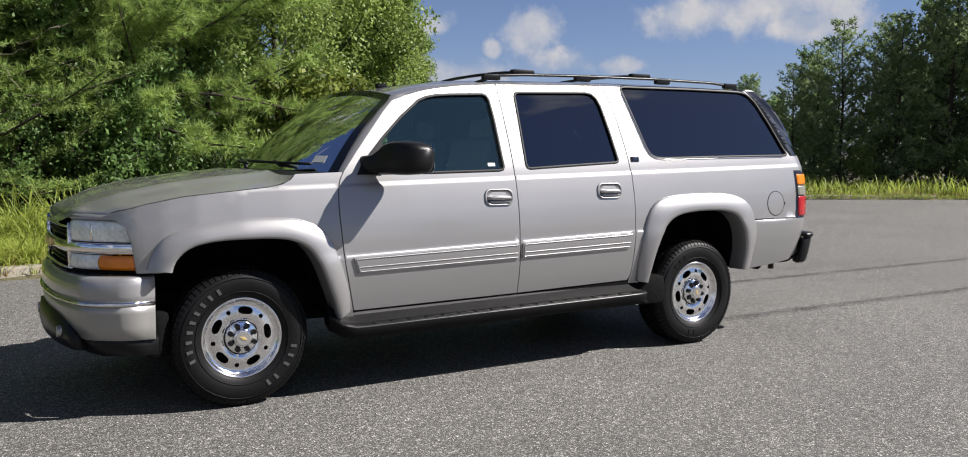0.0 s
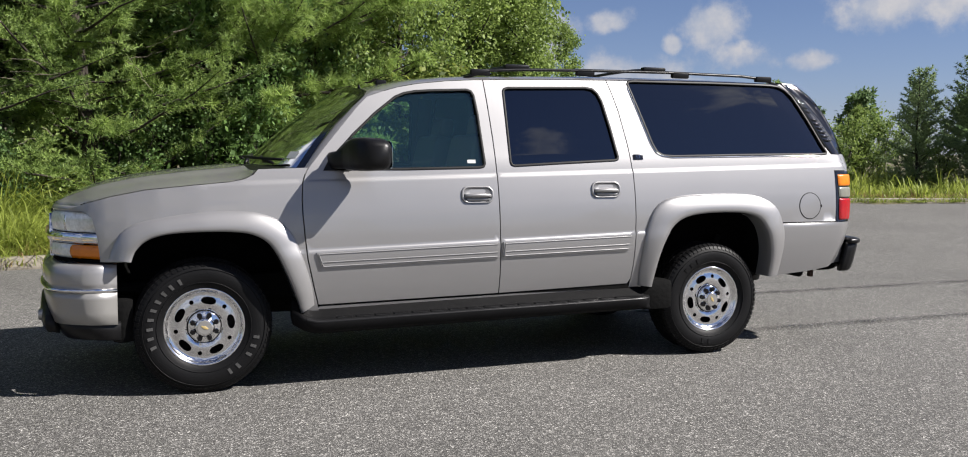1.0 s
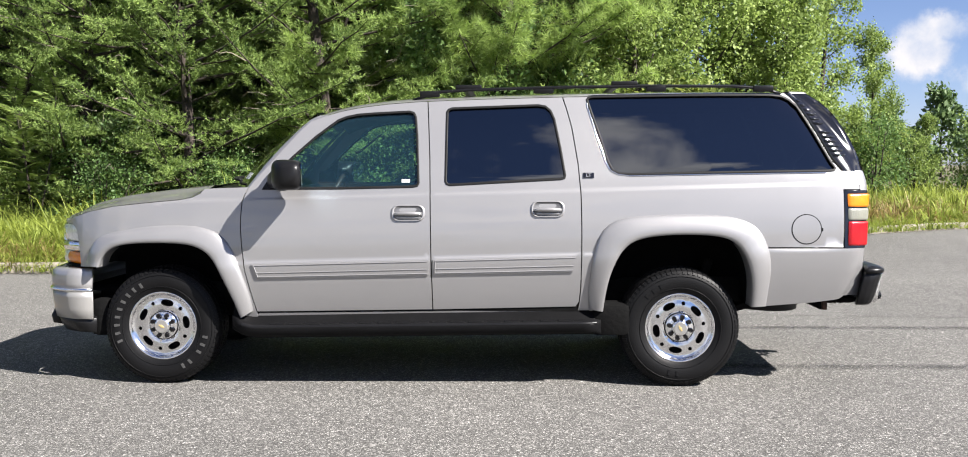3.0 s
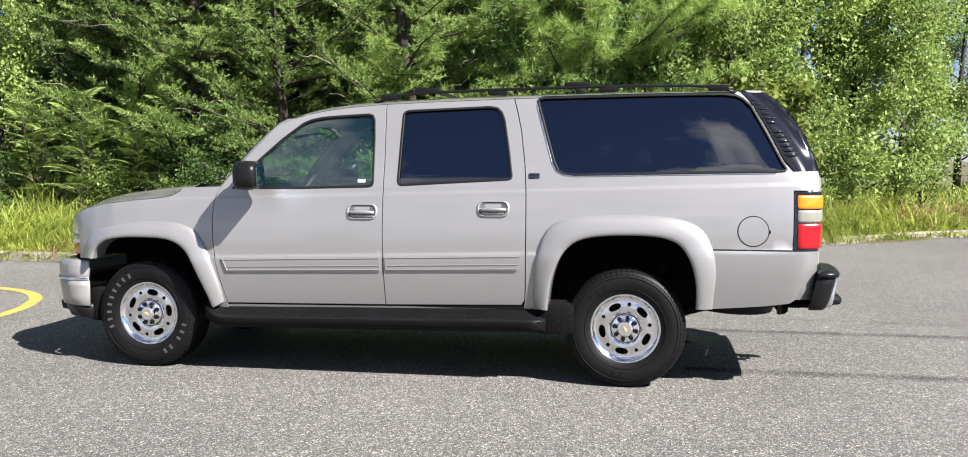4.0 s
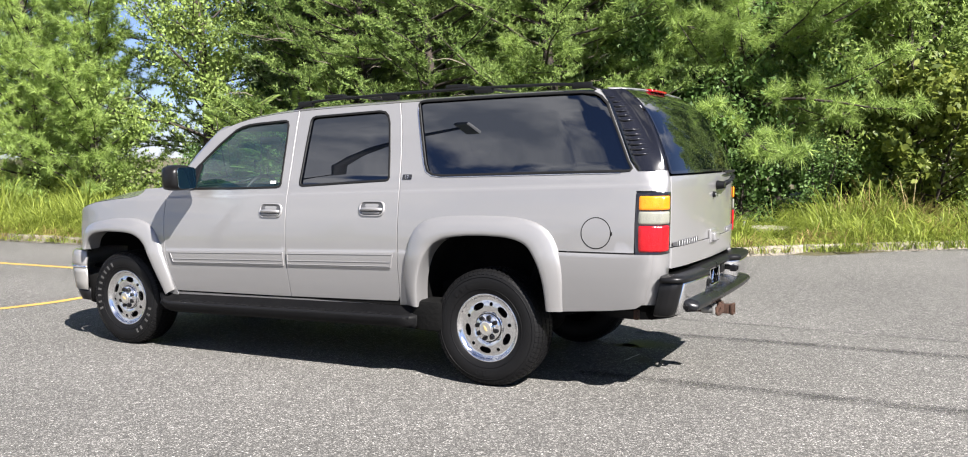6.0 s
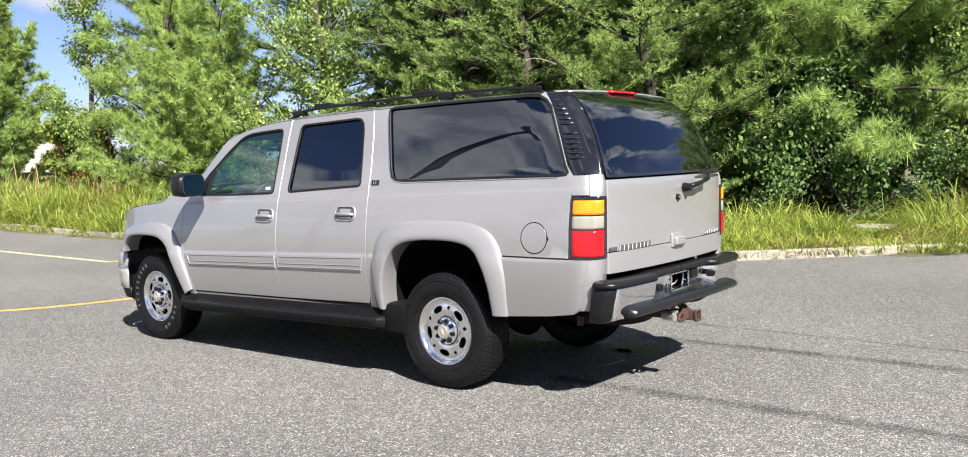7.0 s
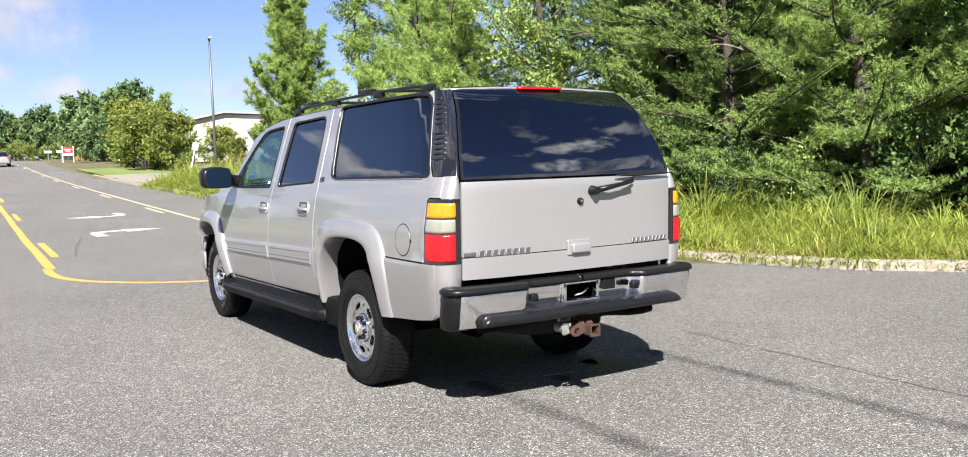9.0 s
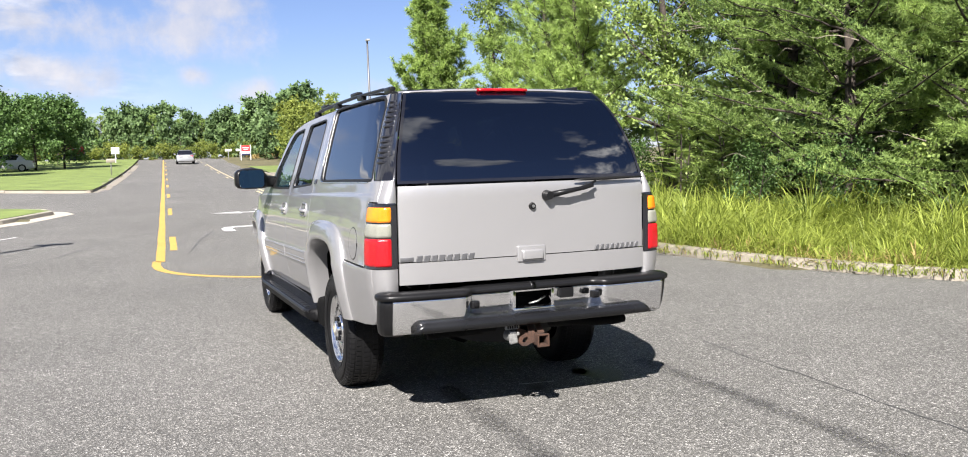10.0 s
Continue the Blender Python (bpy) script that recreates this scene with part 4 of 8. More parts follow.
quarter = CUT_C[1:] + roof_q + [(2.29, 1.866)] + VENT_IN + rear_edge + [(2.612, 1.255), (2.610, 1.0), (2.606, 0.902), (2.16, 0.902)] + [p for p in ARCH_R if p[1] > 0.91][::-1] + [(1.235, 0.905)] + [p for p in ARCH_R if p[1] < 0.90 and p[0] < 1.5][::-1] + [(1.142, 0.498), (0.985, 0.498)]
skin("quarter_panel", quarter, PAINT, suv, holes=[WIN_Q], creases=(1.228, 0.836))
lower = [(2.606, 0.900), (interp(REAR_SIDE, 0.9), 0.900), (interp(REAR_SIDE, 0.8), 0.80), (interp(REAR_SIDE, 0.7), 0.70), (2.655, 0.612), (2.60, 0.575), (2.45, 0.556), (2.12, 0.530), (2.05, 0.532)] + [p for p in ARCH_R if p[0] > 1.9 and p[1] < 0.86][::-1] + [(2.015, 0.900)]
skin("rear_lower_panel", lower, PAINT, suv, lift=0.006)
rocker = [(-1.012, 0.486), (0.08, 0.500), (0.98, 0.520), (1.05, 0.512), (1.05, 0.486), (0.0, 0.470), (-1.05, 0.456)]
skin("rocker_panel", rocker, PAINT, suv, lift=-0.004)


def flare(name, outer, inner):
    """A wheel-arch flare: a swelling lip between two curves, turned in at the opening."""
    n = 44
    def even(line):
        d = [0.0]
        for a, b in zip(line, line[1:]):
            d.append(d[-1] + math.dist(a, b))
        return [(np.interp(t, d, [p[0] for p in line]), np.interp(t, d, [p[1] for p in line])) for t in np.linspace(0, d[-1], n)]
    o, i = even(outer), even(inner)
    for s in (-1, 1):
        rows = []
        for (ox, oz), (ix, iz) in zip(o, i):
            row = []
            for t, l in ((0, -0.004), (0.0, 0.004), (0.025, 0.012), (0.07, 0.018), (0.18, 0.025), (0.40, 0.035), (0.65, 0.042), (0.86, 0.044), (0.97, 0.039), (1.0, 0.030), (1.0, -0.03), (1.0, -0.10)):
                x, z = ox + (ix - ox) * t, oz + (iz - oz) * t
                row.append((x, s * (half_width(x, z) + l), z))
            rows.append(row)
        vs, fs = loft(rows)
        if s > 0:
            fs = [f[::-1] for f in fs]
        mesh_ob(name, vs, fs, PAINT, suv, "body-coloured wheel-arch flare", True)


flare("arch_flare", FLARE_F, ARCH_F)
flare("arch_flare", FLARE_R, ARCH_R)


def roof_skin():
    rows = []
    for x in np.linspace(-0.70, 2.36, 56):
        ze, zc = roof_edge(x), interp(ROOF_LINE, x)
        we = half_width(x, ze)
        row = []
        for v in np.linspace(-1, 1, 41):
            sv = math.copysign(1 - (1 - abs(v)) ** 1.6, v)
            z = ze + (zc - ze) * (0.52 * (1 - abs(sv) ** 9) + 0.48 * (1 - sv * sv))
            row.append((x, we * sv, z))
        rows.append(row)
    return loft(rows)


vs, fs = roof_skin()
mesh_ob("roof", vs, [f[::-1] for f in fs], PAINT, suv, smooth=True)
mesh_ob("headliner", [(x, y * 0.97, z - 0.035) for x, y, z in vs], fs, CABIN, suv, smooth=True)


def front_x(y, z=0.9):
    """The front mask's x over its width."""
    a = abs(y)
    return NOSE_X + 0.020 * (a / 0.5) ** 2 + 0.30 * max(0.0, (a - 0.28) / 0.52) ** 2.6 + 0.03 * (z - 0.9)


def hood_skin(lift=0.0):
    """The bonnet, crowned, with a raised middle."""
    edge_xs = [p[0] for p in HOOD_CUT][::-1]
    edge_zs = [p[1] for p in HOOD_CUT][::-1]
    centre = [(-2.47, 0.985), (-2.44, 1.030), (-2.39, 1.075), (-2.31, 1.122), (-2.17, 1.175), (-1.95, 1.222), (-1.68, 1.259), (-1.37, 1.288), (-1.2, 1.30)]
    rows = []
    for s in np.linspace(0, 1, 40):
        row = []
        for v in np.linspace(-1, 1, 45):
            xf = front_x(0.655 * v, 1.03) + 0.004
            xr = -1.352 - 0.055 * (1 - v * v)
            x = xf + (xr - xf) * (s ** 1.25)
            we_x = max(x, -2.335)
            ze = float(np.interp(we_x, edge_xs, edge_zs))
            we = half_width(we_x, ze) - 0.004
            y = v * min(we, 0.655 + (we - 0.655) * min(1.0, s * 6)) if we > 0.655 else v * we
            zc = interp(centre, x + 0.10 * v * v * (1 - s))
            dome = 1 - abs(v) ** 2.4
            ridge = 0.012 * math.exp(-((abs(v) - 0.60) / 0.09) ** 2) * min(1, s * 3)
            z = ze + (zc - ze) * dome + ridge
            if s < 0.06:
                z -= 0.03 * (1 - s / 0.06) ** 2
            row.append((x, y, z + lift))
        rows.append(row)
    return loft(rows)


vs, fs = hood_skin()
mesh_ob("hood", vs, [f[::-1] for f in fs], PAINT, suv, smooth=True)
rows = []
for v in np.linspace(-1, 1, 25):
    y = v * 0.80
    zr = 1.268 + 0.012 * (1 - v * v)
    rows.append([(-1.36 - 0.06 * (1 - v * v), y, zr - 0.02), (-1.26 - 0.09 * (1 - v * v), y, zr), (-1.02 - 0.22 * (1 - v * v), y * 0.98, zr - 0.004)])
vs, fs = loft(rows)
mesh_ob("cowl_grille", vs, fs, BLACK, suv, "black plastic cowl under the windscreen", True)

# windscreen with its dark frit
WS_LOW = lambda v: (-1.085 - 0.235 * (1 - abs(v) ** 2.2), 0.800 * v, 1.270 + 0.012 * (1 - v * v))
WS_TOP = lambda v: (-0.705 - 0.035 * (1 - v * v), 0.678 * v, 1.700 + 0.052 * (1 - abs(v) ** 2.5))
rows = []
for u in np.linspace(0, 1, 18):
    row = []
    for v in np.linspace(-1, 1, 31):
        a, b = WS_LOW(v), WS_TOP(v)
        bulge = 0.02 * math.sin(math.pi * u)
        row.append((a[0] + (b[0] - a[0]) * u - bulge, a[1] + (b[1] - a[1]) * u, a[2] + (b[2] - a[2]) * u + bulge))
    rows.append(row)
vs, fs = loft(rows)
windscreen = mesh_ob("windscreen", vs, fs, GLASS_SCREEN, suv, "laminated windscreen glass", True)
windscreen.visible_shadow = False
for side in (-1, 1):
    rows = []
    for u in np.linspace(-0.02, 1, 18):
        row = []
        for v in (1.012, 0.985, 0.94):
            a, b = WS_LOW(v), WS_TOP(v)
            bulge = 0.02 * math.sin(math.pi * max(u, 0)) + 0.003
            row.append((a[0] + (b[0] - a[0]) * u - bulge, side * (a[1] + (b[1] - a[1]) * u), a[2] + (b[2] - a[2]) * u + bulge))
        rows.append(row)
    vs, fs = loft(rows)
    mesh_ob("windscreen_seal", vs, fs, TRIM, suv, "black windscreen border", True)
rows = []
for v in np.linspace(-1, 1, 31):
    b = WS_TOP(v)
    rows.append([(b[0] - 0.05, b[1] * 1.0, b[2] - 0.045), (b[0] + 0.0, b[1], b[2] + 0.006), (b[0] + 0.015, b[1], b[2] + 0.022)])
vs, fs = loft(rows)
mesh_ob("windscreen_seal", vs, fs, TRIM, suv, "black windscreen border", True)

# painted pillars between the screen and the doors
PILLAR_LINE = [(-1.090, 1.235), (-1.065, 1.277)] + PILLAR + [(-0.66, roof_edge(-0.66)), (-0.60, roof_edge(-0.60))]
for side in (-1, 1):
    rows = []
    n = len(PILLAR_LINE)
    for k, (x, z) in enumerate(PILLAR_LINE):
        u = min(1.04, max(-0.06, (z - 1.268) / (1.698 - 1.268)))
        a, b = WS_LOW(0.975), WS_TOP(0.975)
        bulge = 0.02 * math.sin(math.pi * min(1, max(0, u)))
        e = (a[0] + (b[0] - a[0]) * u - bulge + 0.01, a[1] + (b[1] - a[1]) * u, a[2] + (b[2] - a[2]) * u + bulge - 0.004)
        w = half_width(x + 0.012, z) - 0.001
        o = (x + 0.012, w, z)
        mid = ((e[0] + o[0]) / 2 - 0.010, (e[1] + o[1]) / 2 + 0.010, (e[2] + o[2]) / 2 + 0.006)
        rows.append([(p[0], side * p[1], p[2]) for p in (e, mid, o)])
    vs, fs = loft(rows)
    mesh_ob("screen_pillar", vs, fs if side > 0 else [f[::-1] for f in fs], PAINT, suv, "painted windscreen pillar", True)

# side glass, seals, moulded edges
def pane(name, outline, material, label, lift=-0.012):
    for ob in skin(name, outline, material, suv, label, lift=lift, flange=0.002, gap=-0.012, step=0.06):
        ob.visible_shadow = material is GLASS_DARK


pane("front_window", WIN_F, GLASS_SIDE, "lightly tinted front door glass")
pane("rear_window", WIN_R, GLASS_DARK, "dark privacy glass of the rear door")
pane("quarter_window", WIN_Q, GLASS_DARK, "large dark privacy glass of the load bay")
for w in (WIN_F, WIN_R, WIN_Q):
    ribbon("window_seal", inset(resample(w, 0.02), 0.001), 0.016, SEAL, suv, lift=0.0035, closed=True, label="black rubber window seal")
ribbon("quarter_bright_edge", [(x - 0.012, z) for x, z in [(1.062, 1.80), (1.068, 1.77), (1.12, 1.60), (1.172, 1.430), (1.20, 1.376), (1.245, 1.352), (1.32, 1.342), (1.9, 1.352), (2.52, 1.361)]], 0.007, CHROME, suv, lift=0.005, label="thin bright window edge")

# D-pillar vent panels with louvres, wrapped round to the tailgate glass
GATE_LINE = [(0.70, 2.812), (0.80, 2.820), (1.00, 2.827), (1.30, 2.832), (1.34, 2.828), (1.37, 2.816), (1.46, 2.785), (1.54, 2.748), (1.62, 2.704), (1.70, 2.653), (1.76, 2.606), (1.82, 2.540), (1.86, 2.478), (1.885, 2.43), (1.93, 2.32), (1.98, 2.18)]
GATE_Z, GATE_X = smooth_table(GATE_LINE, 0.66, 1.94, 0.004, 0.028)


def gate_x(y, z):
    return float(np.interp(z, GATE_Z, GATE_X)) - 0.040 * (y / 0.78) ** 2 - 0.018 * (abs(y) / 0.78) ** 8


def gate_half(z):
    return interp([(0.7, 0.753), (1.24, 0.753), (1.37, 0.744), (1.5, 0.725), (1.65, 0.685), (1.78, 0.64), (1.85, 0.605), (1.88, 0.59)], z)


for side in (-1, 1):
    rows = []
    for z in np.linspace(1.372, 1.862, 26):
        xi = float(np.interp(-z, [-p[1] for p in VENT_IN], [p[0] for p in VENT_IN])) + 0.004
        xo = interp(REAR_SIDE, z)
        row = [(xi, side * (half_width(xi, z) - 0.02), z)]
        for t in (0.0, 0.3, 0.6, 0.85, 1.0):
            x = xi + (xo - xi) * t
            row.append((x, side * (half_width(x, z) + 0.003), z))
        yo, yg = half_width(xo, z), gate_half(z) + 0.006
        xg = gate_x(yg, z)
        for t in (0.35, 0.7, 1.0):
            row.append((xo + (xg - xo) * t ** 0.9, side * (yo + (yg - yo) * t), z))
        row.append((xg - 0.02, side * (yg - 0.002), z))
        rows.append(row)
    vs, fs = loft(rows)
    panel = mesh_ob("pillar_vent", vs, fs if side < 0 else [f[::-1] for f in fs], TRIM, suv, "gloss black pillar panel with louvres", True)
    for k in range(13):
        if k == 6:
            continue
        z = 1.470 + k * 0.0285
        xi = float(np.interp(-z, [-p[1] for p in VENT_IN], [p[0] for p in VENT_IN])) + 0.022
        xo = interp(REAR_SIDE, z) - 0.006
        rows = []
        for t in np.linspace(0, 1, 7):
            x = xi + (xo - xi) * t
            y = half_width(x, z)
            swell = 0.016 * math.sin(math.pi * min(1.0, 0.15 + t * 0.8))
            rows.append([(x, side * (y - 0.004), z - 0.009), (x, side * (y + swell), z - 0.006), (x, side * (y + swell + 0.002), z + 0.002), (x, side * (y - 0.004), z + 0.008)])
        vs, fs = loft(rows, closed=True, caps=True)
        mesh_ob("louvre", vs, fs, TRIM, panel, smooth=True)

# tailgate: painted lower half, dark glass, seams
def gate_sheet(name, outline, material, label="", lift=0.0, flange=0.02, step=0.05, gap=0.0, holes=()):
    edge = inset(resample(outline, step * 0.8), gap)
    pts, tris = flat_fill(edge, [resample(h, step * 0.6) for h in holes], step)
    use = set()
    for f in tris:
        use |= set(zip(f, f[1:] + f[:1]))
    vs = [(gate_x(y, z) + lift, y, z) for y, z in pts]
    h = 0.01
    ns = [tuple(Vector((1, -(gate_x(y + h, z) - gate_x(y - h, z)) / (2 * h), -(gate_x(y, z + h) - gate_x(y, z - h)) / (2 * h))).normalized()) for y, z in pts]
    fs = list(tris)
    for a, b in [e for e in use if (e[1], e[0]) not in use]:
        o = len(vs)
        pa, pb = vs[a], vs[b]
        e = Vector((0, pb[1] - pa[1], pb[2] - pa[2]))
        n = Vector((0, e.z, -e.y)).normalized()
        vs += [pa, pb, (pb[0] - flange, pb[1], pb[2]), (pa[0] - flange, pa[1], pa[2])]
        ns += [tuple((n + Vector((0.8, 0, 0))).normalized())] * 2 + [tuple(n)] * 2
        fs.append((o + 1, o, o + 3, o + 2))
    return mesh_ob(name, vs, fs, material, suv, label, True, ns)


gate_sheet("tailgate", [(-0.750, 0.93), (-0.750, 1.24), (-0.746, 1.342), (0.746, 1.342), (0.750, 1.24), (0.750, 0.93)], PAINT, "painted lower half of the lift tailgate", gap=0.003)
gate_sheet("tailgate_step", [(-0.750, 0.808), (-0.750, 0.928), (0.750, 0.928), (0.750, 0.808)], PAINT, "painted lower lip of the tailgate", lift=0.008, gap=0.001)
GLASS_OUT = [(gate_half(z) * s, z) for s in (1,) for z in np.linspace(1.354, 1.872, 14)] + [(0.4, 1.882), (0, 1.886), (-0.4, 1.882)] + [(-gate_half(z), z) for z in np.linspace(1.872, 1.354, 14)]
gate_sheet("tailgate_glass", [(y, min(z, 1.878)) for y, z in GLASS_OUT], GLASS_DARK, "large dark curved rear window", lift=0.004, flange=0.006, gap=0.002)
outer = resample(inset(GLASS_OUT, -0.002), 0.04)
inner_ = inset(outer, 0.016)
vs = [(gate_x(y, z) + 0.0065, y, z) for y, z in outer] + [(gate_x(y, z) + 0.0065, y, z) for y, z in inner_]
n_ = len(outer)
mesh_ob("glass_border", vs, [(k, (k + 1) % n_, n_ + (k + 1) % n_, n_ + k) for k in range(n_)], TRIM, suv, "black border of the rear window", True)
# roof spoiler lip and high brake lamp
rows = []
for y in np.linspace(-0.60, 0.60, 25):
    z = 1.884 - 0.016 * (y / 0.6) ** 2
    rows.append([(2.34, y, z + 0.006), (2.43, y, z + 0.002), (2.455, y, z - 0.006), (2.45, y, z - 0.02), (2.38, y, z - 0.02)])
vs, fs = loft(rows, caps=True)
mesh_ob("tailgate_top_edge", vs, fs, PAINT, suv, "painted edge above the rear window", True)
rows = []
for y in np.linspace(-0.155, 0.155, 13):
    z = 1.884 - 0.016 * (y / 0.6) ** 2
    rows.append([(2.43, y, z + 0.003), (2.462, y, z + 0.001), (2.484, y, z - 0.006), (2.484, y, z - 0.016), (2.44, y, z - 0.020)])
vs, fs = loft(rows, closed=True, caps=True)
mesh_ob("high_brake_lamp", vs, fs, RED_LENS, suv, "red high-mounted brake lamp", True)

# body corner behind each lamp, then the lamps
CORNER = lambda z: [(interp(REAR_SIDE, z) - 0.10, half_width(interp(REAR_SIDE, z) - 0.10, z)), (interp(REAR_SIDE, z) - 0.05, half_width(interp(REAR_SIDE, z) - 0.05, z)),
                    (interp(REAR_SIDE, z) - 0.02, half_width(interp(REAR_SIDE, z) - 0.02, z)), (interp(REAR_SIDE, z), half_width(interp(REAR_SIDE, z), z)),
                    (interp(REAR_SIDE, z) + 0.030, half_width(interp(REAR_SIDE, z), z) - 0.013), (gate_x(0.775, z) - 0.003, min(0.815, half_width(interp(REAR_SIDE, z), z) - 0.03)), (gate_x(0.757, z) - 0.001, 0.757), (gate_x(0.757, z) - 0.03, 0.756)]
for side in (-1, 1):
    for lo, hi, tag in ((0.60, 0.898, "lower"), (1.25, 1.372, "upper")):
        rows = [[(x, side * y, z) for x, y in CORNER(z)[(3 if tag == "upper" else 2):]] for z in np.linspace(lo, hi, 8)]
        vs, fs = loft(rows)
        mesh_ob("body_corner", vs, fs if side < 0 else [f[::-1] for f in fs], PAINT, suv, smooth=True)
    lamp = new("tail_lamp")
    lamp.parent = suv
    lamp["label"] = "tall tail lamp of amber, clear and red lenses"

    def lens(name, z0, z1, material, out, label, a=0.0, b=1.0):
        rows = []
        for z in [z0, z0 + 0.006, z0 + 0.014, (z0 + z1) / 2, z1 - 0.014, z1 - 0.006, z1]:
            c = CORNER(z)
            path = [(x, y) for x, y in c[:7]]
            path[0] = (2.612, half_width(2.612, z))
            d = [0.0]
            for p, q in zip(path, path[1:]):
                d.append(d[-1] + math.dist(p, q))
            row = []
            pull = 0.018 * max(0.0, 1 - min(z - z0, z1 - z) / 0.009)
            for t in np.linspace(a + pull, b - pull, 20):
                x = np.interp(t * d[-1], d, [p[0] for p in path])
                y = np.interp(t * d[-1], d, [p[1] for p in path])
                edge = min(1.0, min(t - a - pull, b - pull - t) * 14 + 0.45, min(z - z0, z1 - z) / 0.012 + 0.45)
                nx, ny = min(1.0, t * 1.6), max(0.15, 1 - t)
                row.append((x + nx * out * edge, side * (y + ny * out * edge), z))
            rows.append(row)
        vs, fs = loft(rows)
        mesh_ob(name, vs, fs if side < 0 else [f[::-1] for f in fs], material, lamp, label, True)

    lens("bezel", 0.898, 1.252, TRIM, 0.004, "gloss black bezel")
    lens("amber_lens", 1.150, 1.230, AMBER_LENS, 0.014, "ribbed amber lens", 0.078, 0.872)
    lens("reverse_lens", 1.069, 1.142, CLEAR_LENS, 0.014, "clear reversing lens", 0.078, 0.872)
    lens("red_lens", 0.913, 1.062, RED_LENS, 0.014, "ribbed red lens", 0.078, 0.872)

# tailgate fittings
bm = box_bm((0.018, 0.172, 0.090), (gate_x(0, 0.942) + 0.008, 0.0, 0.942), 0.009, segs=3)
handle = part("tailgate_handle", bm, PAINT, suv, "body-coloured tailgate handle")
part("grip", box_bm((0.034, 0.128, 0.056), (gate_x(0, 0.936) + 0.022, 0.0, 0.936), 0.014, segs=3), PAINT, handle)
bm = bmesh.new()
bmesh.ops.create_cone(bm, cap_ends=True, segments=24, radius1=0.022, radius2=0.017, depth=0.02, matrix=pose(gate_x(0, 1.205) + 0.006, 0.012, 1.205, 0, 90, 0))
lock = part("tailgate_lock", bm, BLACK, suv, "black key lock")
bm = bmesh.new()
bmesh.ops.create_cone(bm, cap_ends=True, segments=16, radius1=0.009, radius2=0.008, depth=0.008, matrix=pose(gate_x(0, 1.205) + 0.018, 0.012, 1.205, 0, 90, 0))
part("key_barrel", bm, STEEL, lock, "steel barrel")
wiper = new("rear_wiper")
wiper.parent = suv
wiper["label"] = "black rear wiper with arm"
hub = (gate_x(0.10, 1.262) + 0.03, 0.10, 1.262)
bm = bmesh.new()
bmesh.ops.create_cone(bm, cap_ends=True, segments=20, radius1=0.030, radius2=0.022, depth=0.05, matrix=pose(*hub, 0, 90, 0))
part("wiper_boss", bm, BLACK, wiper)
vs, fs = tube([hub, (gate_x(0.2, 1.28) + 0.058, 0.20, 1.281), (gate_x(0.32, 1.30) + 0.055, 0.32, 1.298), (gate_x(0.40, 1.335) + 0.05, 0.395, 1.332)], [0.020, 0.015, 0.011, 0.007], 8)
mesh_ob("wiper_arm", vs, fs, BLACK, wiper, smooth=True)
part("arm_hinge", box_bm((0.022, 0.075, 0.026), (gate_x(0.34, 1.30) + 0.056, 0.335, 1.304), 0.006, turn=(14, 0, 0)), BLACK, wiper)
vs, fs = tube([(gate_x(y, 1.345) + 0.028, y, 1.343 + 0.012 * (y - 0.36)) for y in np.linspace(0.27, 0.74, 8)], [0.004, 0.008, 0.010, 0.011, 0.010, 0.009, 0.007, 0.004], 6)
mesh_ob("wiper_blade", vs, fs, SEAL, wiper, smooth=True)


def emblem_bars(name, y0, y1, z, h, count, label, filled):
    """Raised lettering kept as plain slanted bars."""
    ob = new(name)
    ob.parent = suv
    ob["label"] = label
    w = (y1 - y0) / count
    for k in range(count):
        yc = y0 + w * (k + 0.5)
        wide = w * (0.78 if filled else 0.62)
        bm = box_bm((0.008, wide, h), (0, 0, 0), 0.002, segs=1)
        for v in bm.verts:
            v.co.y += 0.25 * v.co.z
        bmesh.ops.translate(bm, verts=bm.verts, vec=(gate_x(yc, z) + 0.005, yc, z))
        part("bar", bm, EMBLEM, ob)


emblem_bars("name_badge", -0.665, -0.335, 0.947, 0.036, 8, "grey raised badge as plain bars", True)
emblem_bars("maker_badge", 0.405, 0.715, 0.950, 0.030, 9, "thin grey badge as plain bars", False)
part("name_badge_mark", box_bm((0.008, 0.075, 0.022), (gate_x(-0.71, 0.947) + 0.005, -0.71, 0.947), 0.003), EMBLEM, suv)

# ---------------------------------------------------------------- the truck: bumpers, front, fittings
rear_bumper = new("rear_bumper")
rear_bumper.parent = suv
rear_bumper["label"] = "chrome step bumper with black top pads"


BUMPER_PLAN = [(2.755, 0.862), (2.79, 0.868), (2.82, 0.864), (2.845, 0.85), (2.858, 0.83), (2.868, 0.79), (2.876, 0.73), (2.882, 0.66), (2.888, 0.55), (2.893, 0.42), (2.896, 0.28), (2.898, 0.0)]
BUMPER_TOP = 0.750


